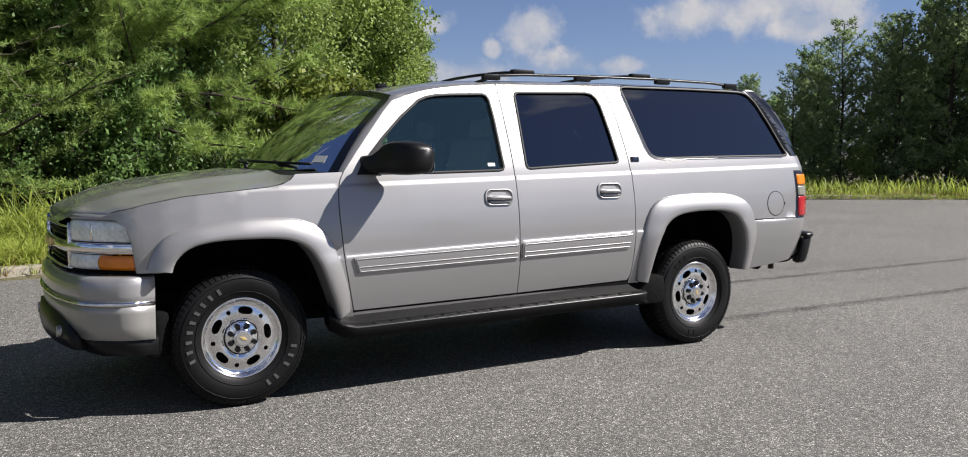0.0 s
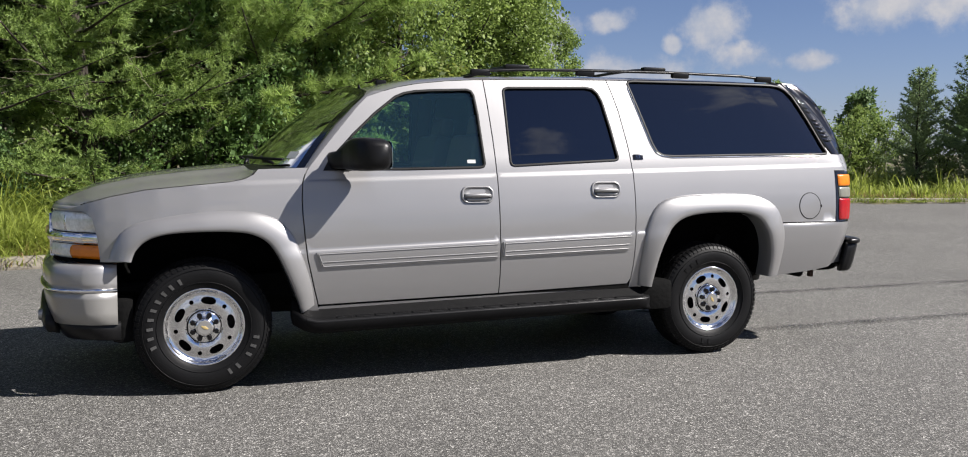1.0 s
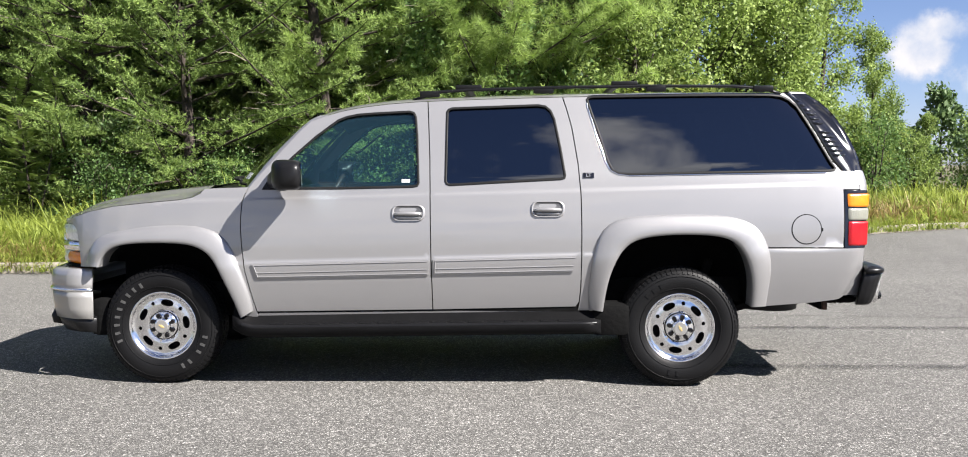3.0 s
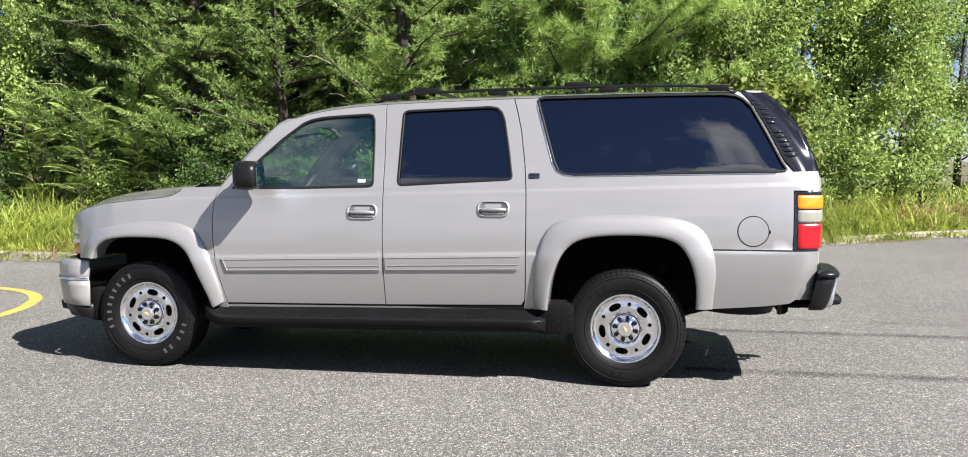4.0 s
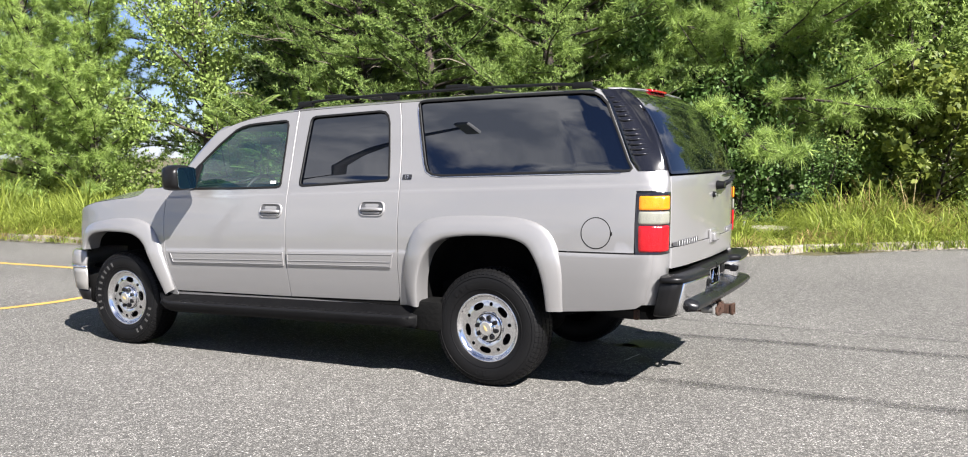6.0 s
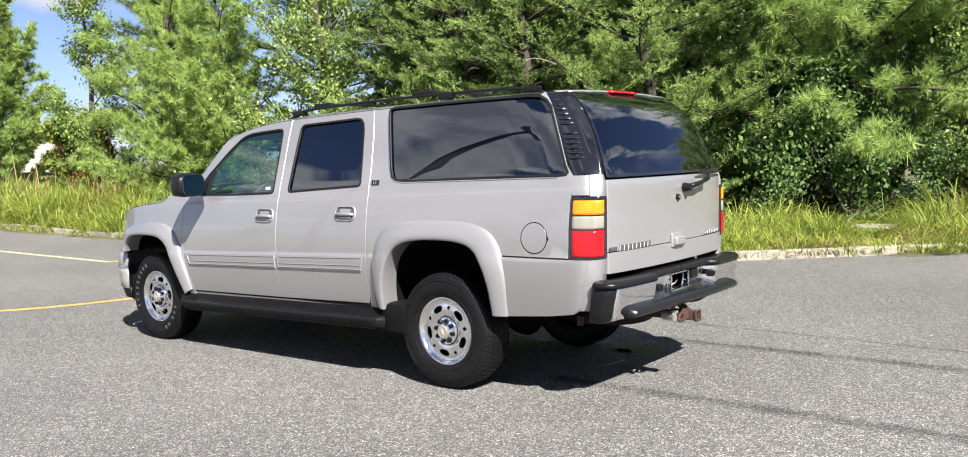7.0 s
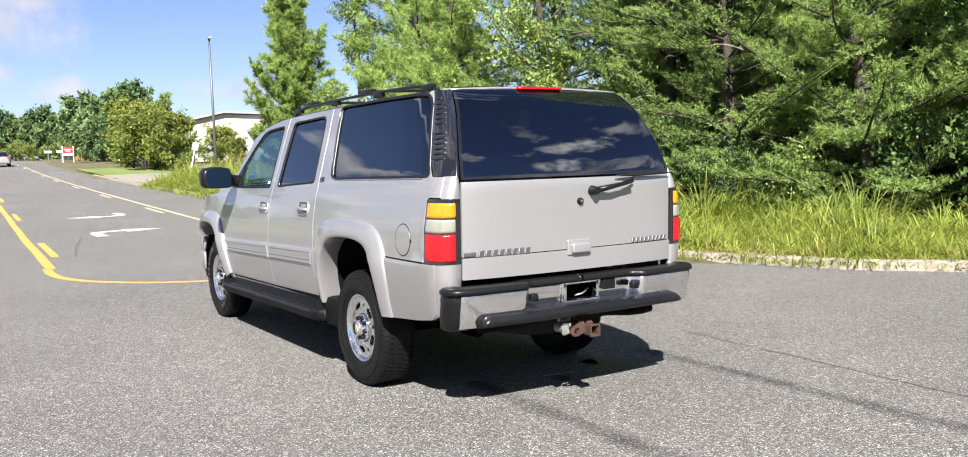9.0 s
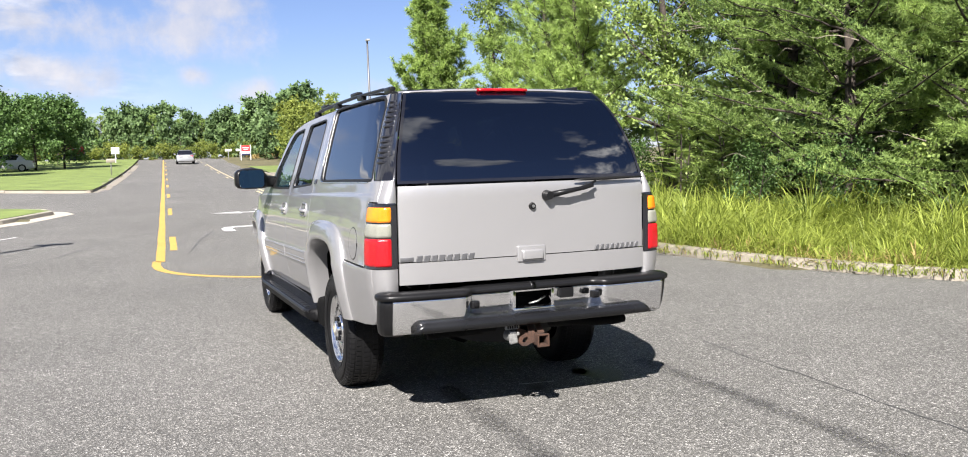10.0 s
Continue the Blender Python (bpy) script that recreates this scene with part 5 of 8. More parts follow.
def bumper_run(s0, s1, n=18):
    """Plan points with outward normals along the left half of the bumper; s runs 0 (wheel side) to 1 (middle)."""
    d = [0.0]
    for p, q in zip(BUMPER_PLAN, BUMPER_PLAN[1:]):
        d.append(d[-1] + math.dist(p, q))
    at = lambda t: (np.interp(t * d[-1], d, [p[0] for p in BUMPER_PLAN]), np.interp(t * d[-1], d, [p[1] for p in BUMPER_PLAN]))
    out = []
    for t in np.linspace(s0, s1, n):
        (xa, ya), (xb, yb) = at(max(0, t - 0.02)), at(min(1, t + 0.02))
        k = math.hypot(xb - xa, yb - ya) or 1
        out.append((*at(t), -(yb - ya) / k, (xb - xa) / k))
    return out


def rear_band(name, s0, s1, prof, material, label="", both=False, shear=0.0, rise=0.0, recess=0.0, n=30):
    """A band along the rear bumper; prof gives (outward, z) pairs. both: one piece across the middle.
    shear: how far it draws forward for each metre below the top; rise: how much its outer end draws in with height;
    recess: how far it steps back across the middle."""
    made = []
    floor_ = min(z for _, z in prof)
    runs = [bumper_run(s0 + rise * (z - floor_), s1, n) for o, z in prof]

    def at(r, o, z):
        k = min(1.0, max(0.0, (0.43 - abs(r[1])) / 0.075))
        o -= recess * k * k * (3 - 2 * k)
        return (r[0] + r[2] * o - shear * max(0.0, BUMPER_TOP - z), r[1] + r[3] * o, z)

    half = [[at(r[i], o, z) for r, (o, z) in zip(runs, prof)] for i in range(n)]
    other = [[(x, -y, z) for x, y, z in row] for row in half[::-1]]
    for rows in ([half + other] if both else [half, other]):
        vs, fs = loft(rows, closed=True, caps=True)
        made.append(mesh_ob(name, vs, fs, material, rear_bumper, label, True))
    return made


rear_band("end_cap", 0.0, 0.21, [(-0.05, 0.540), (-0.012, 0.542), (0.002, 0.558), (0.010, 0.61), (0.012, 0.69), (0.010, 0.735), (0.0, 0.748), (-0.05, 0.750)], BLACK, "black plastic bumper end", shear=0.24)
rear_band("chrome_face", 0.14, 0.872, [(-0.03, 0.553), (0.006, 0.555), (0.014, 0.562), (0.018, 0.58), (0.020, 0.65), (0.020, 0.73), (0.016, 0.742), (-0.03, 0.745)], CHROME, "chromed bumper face with a recessed middle", shear=0.16, recess=0.082, n=48)
rear_band("top_pad", 0.0, 1.0, [(-0.15, 0.752), (-0.15, 0.770), (-0.05, 0.782), (0.004, 0.778), (0.022, 0.768), (0.026, 0.756), (0.022, 0.742), (-0.02, 0.738)], BLACK, "smooth black top pad", both=True, recess=0.062, n=48)
rear_band("step_pad", 0.235, 1.0, [(-0.15, 0.552), (-0.15, 0.634), (-0.085, 0.631), (-0.02, 0.624), (0.026, 0.616), (0.042, 0.602), (0.046, 0.582), (0.034, 0.562), (-0.03, 0.554)], STEP_BLACK, "glossy black step pad", both=True, rise=0.9)
rear_band("valance", 0.24, 1.0, [(-0.18, 0.532), (-0.10, 0.534), (-0.05, 0.545), (-0.05, 0.56), (-0.18, 0.57)], UNDER, "dark lower valance", both=True, shear=0.24)
plate = new("plate_frame")
plate.parent = rear_bumper
px = 2.834
for name, size, c in (("frame_top", (0.03, 0.272, 0.034), (px, 0.0, 0.748)), ("frame_bottom", (0.034, 0.252, 0.018), (px + 0.006, 0.0, 0.632)), ("frame_side", (0.03, 0.020, 0.12), (px, -0.118, 0.682)), ("frame_side", (0.03, 0.020, 0.12), (px, 0.118, 0.682))):
    part(name, box_bm(size, c, 0.004), CHROME, plate, "chrome plate frame")
# near-black sheet that paints the shade inside the open frame
part("plate_recess", box_bm((0.01, 0.30, 0.20), (px - 0.150, 0.0, 0.68), 0.003), UNDER, plate, "near-black sheet painting the shade behind the empty plate frame")
vs, fs = tube([(px - 0.05, 0.0, 0.652), (px - 0.045, 0.05, 0.66), (px - 0.05, 0.10, 0.688)], 0.006, 6)
mesh_ob("lamp_wire", vs, fs, STEEL, plate, "grey wire in the hollow", True)
part("socket_cover", box_bm((0.03, 0.088, 0.060), (2.836, 0.208, 0.708), 0.008, segs=3), BLACK, rear_bumper, "square black socket cover")
for y, z in ((0.366, 0.690), (-0.366, 0.690)):
    stop = part("bump_stop", box_bm((0.045, 0.046, 0.042), (2.884, y, z), 0.010, segs=3), BLACK, rear_bumper, "small black bumper plug")
    part("stud", box_bm((0.014, 0.026, 0.026), (2.909, y, z + 0.004), 0.006), BLACK, stop)
for y in (-0.092, 0.092):
    bm = bmesh.new()
    bmesh.ops.create_cone(bm, cap_ends=True, segments=12, radius1=0.010, radius2=0.008, depth=0.008, matrix=pose(px + 0.016, y, 0.752, 0, 90, 0))
    part("bolt", bm, SIGN_WHITE, plate, "white plastic plate bolt")

# tow hitch, pipes and the underside
hitch = new("tow_hitch")
hitch.parent = suv
hitch["label"] = "rusty receiver hitch with a trailer socket"
vs, fs = tube([(2.60, -0.55, 0.50), (2.60, 0.55, 0.50)], 0.036, 12)
mesh_ob("cross_tube", vs, fs, UNDER, hitch, smooth=True)
HY, HZ = 0.0, 0.472
bm = bmesh.new()
for s in (-1, 1):
    box_bm((0.36, 0.007, 0.058), (2.78, HY + s * 0.026, HZ), 0.002, bm=bm)
    box_bm((0.36, 0.058, 0.007), (2.78, HY, HZ + s * 0.026), 0.002, bm=bm)
    box_bm((0.018, 0.009, 0.070), (2.962, HY + s * 0.031, HZ), 0.003, bm=bm)
    box_bm((0.018, 0.070, 0.009), (2.962, HY, HZ + s * 0.031), 0.003, bm=bm)
part("receiver", bm, RUST, hitch, "open square rusty receiver tube")
plate_line = [(0.028, 0.034), (0.070, 0.036), (0.108, 0.010), (0.112, -0.018), (0.094, -0.036), (0.072, -0.036), (0.046, -0.020), (0.028, -0.016)]
slot = [(0.068, 0.018), (0.088, 0.006), (0.094, -0.010), (0.084, -0.020), (0.074, -0.014), (0.062, 0.004)]
pts, tris = flat_fill(plate_line, [slot], step=0.03)
n = len(pts)
vs = [(2.925 + e - 0.35 * y, HY - y, HZ + z) for e in (0.0, -0.011) for y, z in pts]
fs = [tuple(t)[::-1] for t in tris] + [tuple(n + i for i in t) for t in tris]
use = set()
for t in tris:
    t = tuple(t)
    use |= set(zip(t, t[1:] + t[:1]))
fs += [(e[0], e[1], n + e[1], n + e[0]) for e in use if (e[1], e[0]) not in use]
mesh_ob("chain_plate", vs, fs, RUST, hitch, "slotted chain plate")
bm = bmesh.new()
for y0, y1 in ((-0.060, -0.020), (0.0, 0.012)):
    v = [bm.verts.new(p) for p in ((2.90, HY + y0, HZ + 0.030), (2.90, HY + y0 + 0.04, HZ + 0.030), (2.80, HY + y1 + 0.024, HZ + 0.105), (2.80, HY + y1, HZ + 0.105))]
    w = [bm.verts.new((p.co.x - 0.008, p.co.y, p.co.z - 0.006)) for p in v]
    bm.faces.new(v)
    bm.faces.new(w[::-1])
    for i in range(4):
        bm.faces.new((v[i], w[i], w[(i + 1) % 4], v[(i + 1) % 4]))
part("gusset", bm, RUST, hitch, "rusty gussets up to the frame", smooth=False)
part("socket_bracket", box_bm((0.014, 0.084, 0.036), (2.855, -0.138, 0.545), 0.004), SOCKET_GREY, hitch, "grey ribbed bracket")
for k in range(5):
    part("bracket_rib", box_bm((0.006, 0.007, 0.022), (2.864, -0.166 + 0.014 * k, 0.544), 0.002, segs=1), UNDER, hitch)
bm = bmesh.new()
bmesh.ops.create_cone(bm, cap_ends=True, segments=24, radius1=0.028, radius2=0.026, depth=0.07, matrix=pose(2.835, -0.142, 0.485, 0, 90, 0))
socket = part("trailer_socket", bm, SOCKET_GREY, hitch, "grey round trailer socket with a hinged lid")
part("lid", box_bm((0.012, 0.050, 0.058), (2.874, -0.142, 0.480), 0.010, turn=(8, 0, 0), segs=3), SOCKET_GREY, socket, "pale hinged lid")
part("hinge", box_bm((0.022, 0.038, 0.012), (2.872, -0.143, 0.514), 0.004), SOCKET_GREY, socket)
part("latch", box_bm((0.018, 0.014, 0.020), (2.876, -0.114, 0.506), 0.004), SOCKET_GREY, socket)
exhaust = new("exhaust")
exhaust.parent = suv
vs, fs = tube([(0.9, 0.35, 0.46), (1.9, 0.42, 0.50), (2.3, 0.55, 0.53), (2.55, 0.68, 0.55), (2.62, 0.76, 0.545)], 0.034, 12)
mesh_ob("tail_pipe", vs, fs, UNDER, exhaust, "dark exhaust pipe", True)
vs, fs = tube([(0.2, 0.30, 0.44), (0.24, 0.30, 0.44), (0.86, 0.30, 0.44), (0.9, 0.30, 0.44)], [0.05, 0.11, 0.11, 0.05], 14)
mesh_ob("muffler", vs, fs, UNDER, exhaust, smooth=True)
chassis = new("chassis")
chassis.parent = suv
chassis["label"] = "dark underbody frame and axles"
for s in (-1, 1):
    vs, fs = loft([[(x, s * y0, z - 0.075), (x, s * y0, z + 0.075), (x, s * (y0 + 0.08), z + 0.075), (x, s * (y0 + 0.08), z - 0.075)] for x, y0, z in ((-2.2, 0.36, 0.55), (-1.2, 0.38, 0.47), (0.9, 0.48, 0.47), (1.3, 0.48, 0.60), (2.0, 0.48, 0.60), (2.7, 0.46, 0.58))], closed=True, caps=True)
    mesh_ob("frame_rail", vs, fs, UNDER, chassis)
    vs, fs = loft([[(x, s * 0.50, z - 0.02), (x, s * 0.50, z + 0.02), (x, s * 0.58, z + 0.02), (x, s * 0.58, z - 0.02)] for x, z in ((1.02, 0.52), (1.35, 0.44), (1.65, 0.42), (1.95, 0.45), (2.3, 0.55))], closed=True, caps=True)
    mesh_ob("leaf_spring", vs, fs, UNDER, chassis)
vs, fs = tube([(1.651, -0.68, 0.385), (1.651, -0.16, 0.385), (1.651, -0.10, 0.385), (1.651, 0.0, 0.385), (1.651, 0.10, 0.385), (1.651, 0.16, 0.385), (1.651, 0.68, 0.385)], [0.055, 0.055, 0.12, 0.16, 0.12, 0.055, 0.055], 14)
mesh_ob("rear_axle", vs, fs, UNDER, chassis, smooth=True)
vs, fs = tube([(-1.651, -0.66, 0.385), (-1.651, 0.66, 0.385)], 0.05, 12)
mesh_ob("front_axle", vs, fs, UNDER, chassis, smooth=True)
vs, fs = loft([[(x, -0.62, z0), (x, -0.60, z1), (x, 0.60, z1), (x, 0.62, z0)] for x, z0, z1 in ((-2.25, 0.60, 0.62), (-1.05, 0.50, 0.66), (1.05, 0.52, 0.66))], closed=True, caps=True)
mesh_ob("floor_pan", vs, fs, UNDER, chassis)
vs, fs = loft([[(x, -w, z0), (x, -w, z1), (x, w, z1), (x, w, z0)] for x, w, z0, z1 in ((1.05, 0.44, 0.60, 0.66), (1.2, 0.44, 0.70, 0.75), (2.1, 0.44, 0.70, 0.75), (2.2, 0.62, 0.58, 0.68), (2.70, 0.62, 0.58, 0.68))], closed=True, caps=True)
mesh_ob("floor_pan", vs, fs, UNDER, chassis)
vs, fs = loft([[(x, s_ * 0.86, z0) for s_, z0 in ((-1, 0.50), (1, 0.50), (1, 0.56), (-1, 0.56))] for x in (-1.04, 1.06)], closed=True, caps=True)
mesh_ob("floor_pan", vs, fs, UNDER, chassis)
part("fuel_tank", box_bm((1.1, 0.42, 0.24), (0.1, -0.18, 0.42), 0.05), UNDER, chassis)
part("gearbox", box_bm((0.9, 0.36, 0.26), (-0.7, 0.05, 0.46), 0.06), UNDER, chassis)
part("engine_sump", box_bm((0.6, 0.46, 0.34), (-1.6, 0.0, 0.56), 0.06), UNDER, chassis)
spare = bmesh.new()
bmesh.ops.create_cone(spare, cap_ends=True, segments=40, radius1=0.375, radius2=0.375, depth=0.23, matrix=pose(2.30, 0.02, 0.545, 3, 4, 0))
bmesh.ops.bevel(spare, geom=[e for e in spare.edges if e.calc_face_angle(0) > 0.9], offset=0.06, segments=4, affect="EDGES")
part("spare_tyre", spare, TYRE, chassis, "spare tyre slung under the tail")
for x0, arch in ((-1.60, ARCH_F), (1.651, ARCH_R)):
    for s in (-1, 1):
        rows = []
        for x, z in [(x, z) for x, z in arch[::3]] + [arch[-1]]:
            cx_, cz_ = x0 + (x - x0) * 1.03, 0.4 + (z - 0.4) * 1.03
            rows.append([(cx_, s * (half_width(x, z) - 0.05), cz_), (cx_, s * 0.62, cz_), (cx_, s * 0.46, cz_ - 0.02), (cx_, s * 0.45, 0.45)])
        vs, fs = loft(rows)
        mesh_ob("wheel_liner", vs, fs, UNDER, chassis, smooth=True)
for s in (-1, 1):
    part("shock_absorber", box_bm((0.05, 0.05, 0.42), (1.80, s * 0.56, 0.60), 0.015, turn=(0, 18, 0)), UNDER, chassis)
# blocks added to stop sun leaking past the wheels into the truck's shadow
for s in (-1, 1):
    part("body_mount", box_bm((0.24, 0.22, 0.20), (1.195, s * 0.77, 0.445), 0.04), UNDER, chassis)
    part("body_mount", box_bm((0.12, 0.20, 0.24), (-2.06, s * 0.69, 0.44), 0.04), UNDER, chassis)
part("tow_stub", box_bm((0.03, 0.034, 0.06), (2.56, -0.715, 0.520), 0.006), RUST, chassis, "rusty hanger bracket")
vs, fs = tube([(2.70, 0.16, 0.535), (2.715, 0.30, 0.512), (2.71, 0.46, 0.497), (2.70, 0.58, 0.492), (2.695, 0.66, 0.497)], [0.018, 0.022, 0.026, 0.027, 0.026], 10)
mesh_ob("bumper_brace", vs, fs, UNDER, chassis, "dark bumper brace", True)

# running boards
for s in (-1, 1):
    board = new("running_board")
    board.parent = suv
    board["label"] = "black running board with tread pads and a silver edge"
    rows = []
    for x in np.linspace(-1.17, 1.13, 40):
        z = 0.434 + 0.014 * x + (0.06 * max(0, (-1.02 - x) / 0.15) ** 2 if x < -1.02 else 0)
        wide = 0.955 - (0.05 * max(0, (-1.05 - x) / 0.12) ** 2 if x < -1.05 else 0) - (0.06 * max(0, (x - 1.05) / 0.08) ** 2 if x > 1.05 else 0)
        rows.append([(x, s * 0.80, z + 0.06), (x, s * 0.858, z + 0.052), (x, s * 0.874, z + 0.006), (x, s * (wide - 0.018), z), (x, s * wide, z - 0.010), (x, s * (wide + 0.002), z - 0.024), (x, s * (wide - 0.006), z - 0.062), (x, s * 0.91, z - 0.084), (x, s * 0.86, z - 0.084), (x, s * 0.80, z - 0.05)])
    vs, fs = loft(rows, closed=True, caps=True)
    mesh_ob("board", vs, fs if s < 0 else [f[::-1] for f in fs], BOARD, board, smooth=True)
    rows = []
    for x in np.linspace(-1.10, 1.10, 40):
        z = 0.434 + 0.014 * x + (0.06 * max(0, (-1.02 - x) / 0.15) ** 2 if x < -1.02 else 0)
        wide = 0.957 - (0.05 * max(0, (-1.05 - x) / 0.12) ** 2 if x < -1.05 else 0) - (0.06 * max(0, (x - 1.05) / 0.08) ** 2 if x > 1.05 else 0)
        rows.append([(x, s * (wide - 0.012), z + 0.001), (x, s * (wide - 0.002), z - 0.004), (x, s * (wide + 0.003), z - 0.014), (x, s * (wide - 0.002), z - 0.022)])
    vs, fs = loft(rows)
    mesh_ob("edge_strip", vs, fs if s < 0 else [f[::-1] for f in fs], BLACK, board, "worn satin edge", True)
    for k in range(17):
        x = -0.88 + k * 0.112
        part("tread_pad", box_bm((0.092, 0.045, 0.006), (x, s * 0.912, 0.436 + 0.014 * x), 0.002, segs=1), BLACK, board)

# side mouldings, handles, badges, filler, mirrors
for line in ([(-1.038, 0.788), (0.060, 0.816), (0.060, 0.722), (-1.008, 0.699)], [(0.092, 0.818), (0.978, 0.841), (0.955, 0.743), (0.092, 0.724)]):
    for ob in skin("side_moulding", [(x, z + 0.010) for x, z in line], PAINT, suv, "body-coloured side moulding", lift=0.010, flange=0.012, gap=0.0, step=0.04):
        pass
    a, b, c, d = [(x, z + 0.010) for x, z in line]
    for f in (0.10, 0.62, 0.90):
        p = (a[0] + (d[0] - a[0]) * f + 0.012, a[1] + (d[1] - a[1]) * f)
        q = (b[0] + (c[0] - b[0]) * f - 0.008, b[1] + (c[1] - b[1]) * f)
        ribbon("moulding_bead", [p, q], 0.007, PAINT, suv, lift=0.0135, label="thin raised bead")
    ribbon("moulding_bead", [(a[0] + 0.012, a[1] - 0.008), (d[0] + 0.008, d[1] + 0.008)], 0.007, PAINT, suv, lift=0.0135, label="thin raised bead")


def rounded(cx, cz, w, h, r, n=6):
    pts = []
    for sx, sz, a0 in ((1, 1, 0), (-1, 1, 90), (-1, -1, 180), (1, -1, 270)):
        for k in range(n + 1):
            a = radians(a0 + 90 * k / n)
            pts.append((cx + sx * (w / 2 - r) + r * math.cos(a), cz + sz * (h / 2 - r) + r * math.sin(a)))
    return pts


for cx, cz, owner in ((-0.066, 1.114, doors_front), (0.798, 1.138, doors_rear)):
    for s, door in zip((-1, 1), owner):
        h = new("door_handle")
        h.parent = door
        h["label"] = "body-coloured pull handle in a recessed bezel"
        ring = resample(rounded(cx, cz, 0.205, 0.098, 0.04), 0.012)
        rows = [[(x + (cx - x) * k, s * (half_width(x, z) + l), z + (cz - z) * k) for x, z in ring] for k, l in ((-0.03, -0.002), (0.0, 0.006), (0.05, 0.010), (0.12, 0.008), (0.16, 0.0))]
        vs, fs = loft(rows, closed=True)
        mesh_ob("bezel", vs, fs if s < 0 else [f[::-1] for f in fs], PAINT, h, smooth=True)
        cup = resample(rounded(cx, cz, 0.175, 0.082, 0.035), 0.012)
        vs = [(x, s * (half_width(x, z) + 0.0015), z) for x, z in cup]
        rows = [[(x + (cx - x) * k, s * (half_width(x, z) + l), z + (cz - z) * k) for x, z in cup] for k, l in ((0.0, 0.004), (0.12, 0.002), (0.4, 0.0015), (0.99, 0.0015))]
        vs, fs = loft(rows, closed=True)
        # the recess's shade is put into a grey colour; no hollow is cut
        mesh_ob("cup", vs, fs if s < 0 else [f[::-1] for f in fs], EMBLEM, h, "cup behind the pull, its shade painted as grey", smooth=True)
        rows = []
        for t in np.linspace(0, 1, 14):
            x = cx - 0.085 + 0.17 * t
            bow = 0.022 * math.sin(math.pi * t) ** 0.5 + 0.008
            zc = cz - 0.006 + 0.004 * math.sin(math.pi * t)
            hh = 0.0115 + 0.003 * math.sin(math.pi * t)
            y = half_width(x, zc)
            rows.append([(x, s * (y + bow * 0.3), zc - hh), (x, s * (y + bow), zc - hh * 0.8), (x, s * (y + bow + 0.008), zc), (x, s * (y + bow), zc + hh * 0.8), (x, s * (y + bow * 0.3), zc + hh)])
        vs, fs = loft(rows, closed=True, caps=True)
        mesh_ob("pull", vs, fs if s > 0 else [f[::-1] for f in fs], PAINT, h, "pull bar", True)
        lower_lip = [(cx + o, cz - 0.028) for o in (-0.07, -0.03, 0.03, 0.07)]
        rows = [[(x, s * (half_width(x, z) + 0.004), z - 0.010), (x, s * (half_width(x, z) + 0.013), z), (x, s * (half_width(x, z) + 0.004), z + 0.010)] for x, z in lower_lip]
        vs, fs = loft(rows)
        mesh_ob("lip", vs, fs if s > 0 else [f[::-1] for f in fs], PAINT, h, smooth=True)
        if owner is doors_front:
            bm = bmesh.new()
            yk = half_width(cx + 0.082, cz - 0.028)
            bmesh.ops.create_cone(bm, cap_ends=True, segments=16, radius1=0.009, radius2=0.008, depth=0.006, matrix=pose(cx + 0.072, s * (yk + 0.010), cz - 0.030, 90, 0, 0))
            part("key_lock", bm, STEEL, h, "steel key lock")

circle = [(2.378 + 0.090 * math.cos(a), 1.015 + 0.090 * math.sin(a)) for a in np.linspace(0, 2 * math.pi, 40, endpoint=False)]
ribbon("filler_gap", circle, 0.006, SEAL, suv, lift=0.0015, closed=True, sides=(-1,), label="round seam of the fuel filler door", step=0.02)
skin("filler_door", [(2.378 + (x - 2.378) * 0.965, 1.015 + (z - 1.015) * 0.965) for x, z in circle], PAINT, suv, "round fuel filler door", lift=0.002, flange=0.004, gap=0.0, sides=(-1,))
part("filler_latch", box_bm((0.012, 0.006, 0.02), (2.472, -half_width(2.472, 1.015) - 0.001, 1.013), 0.002), SEAL, suv)
ribbon("panel_seam", [(2.17, 0.8995), (2.605, 0.8995)], 0.0035, SEAL, suv, lift=0.0012, label="dark seam above the lower panel")
for s in (-1, 1):
    x, z = 1.052, 1.345
    part("trim_badge", box_bm((0.068, 0.006, 0.034), (x, s * (half_width(x, z) + 0.003), z), 0.003, turn=(s * 18, 0, 0)), TRIM, suv, "small black trim badge")
    me = bpy.data.curves.new("badge_text", "FONT")
    me.body, me.size, me.align_x, me.align_y, me.extrude = "LT", 0.030, "CENTER", "CENTER", 0.001
    txt = new("badge_text", me)
    txt.data.materials.append(CHROME)
    txt.parent = suv
    txt["label"] = "bright letters on the trim badge"
    txt.matrix_local = pose(x, s * (half_width(x, z) + 0.0075), z, 90 - s * s * 18, 0, 0 if s < 0 else 180)

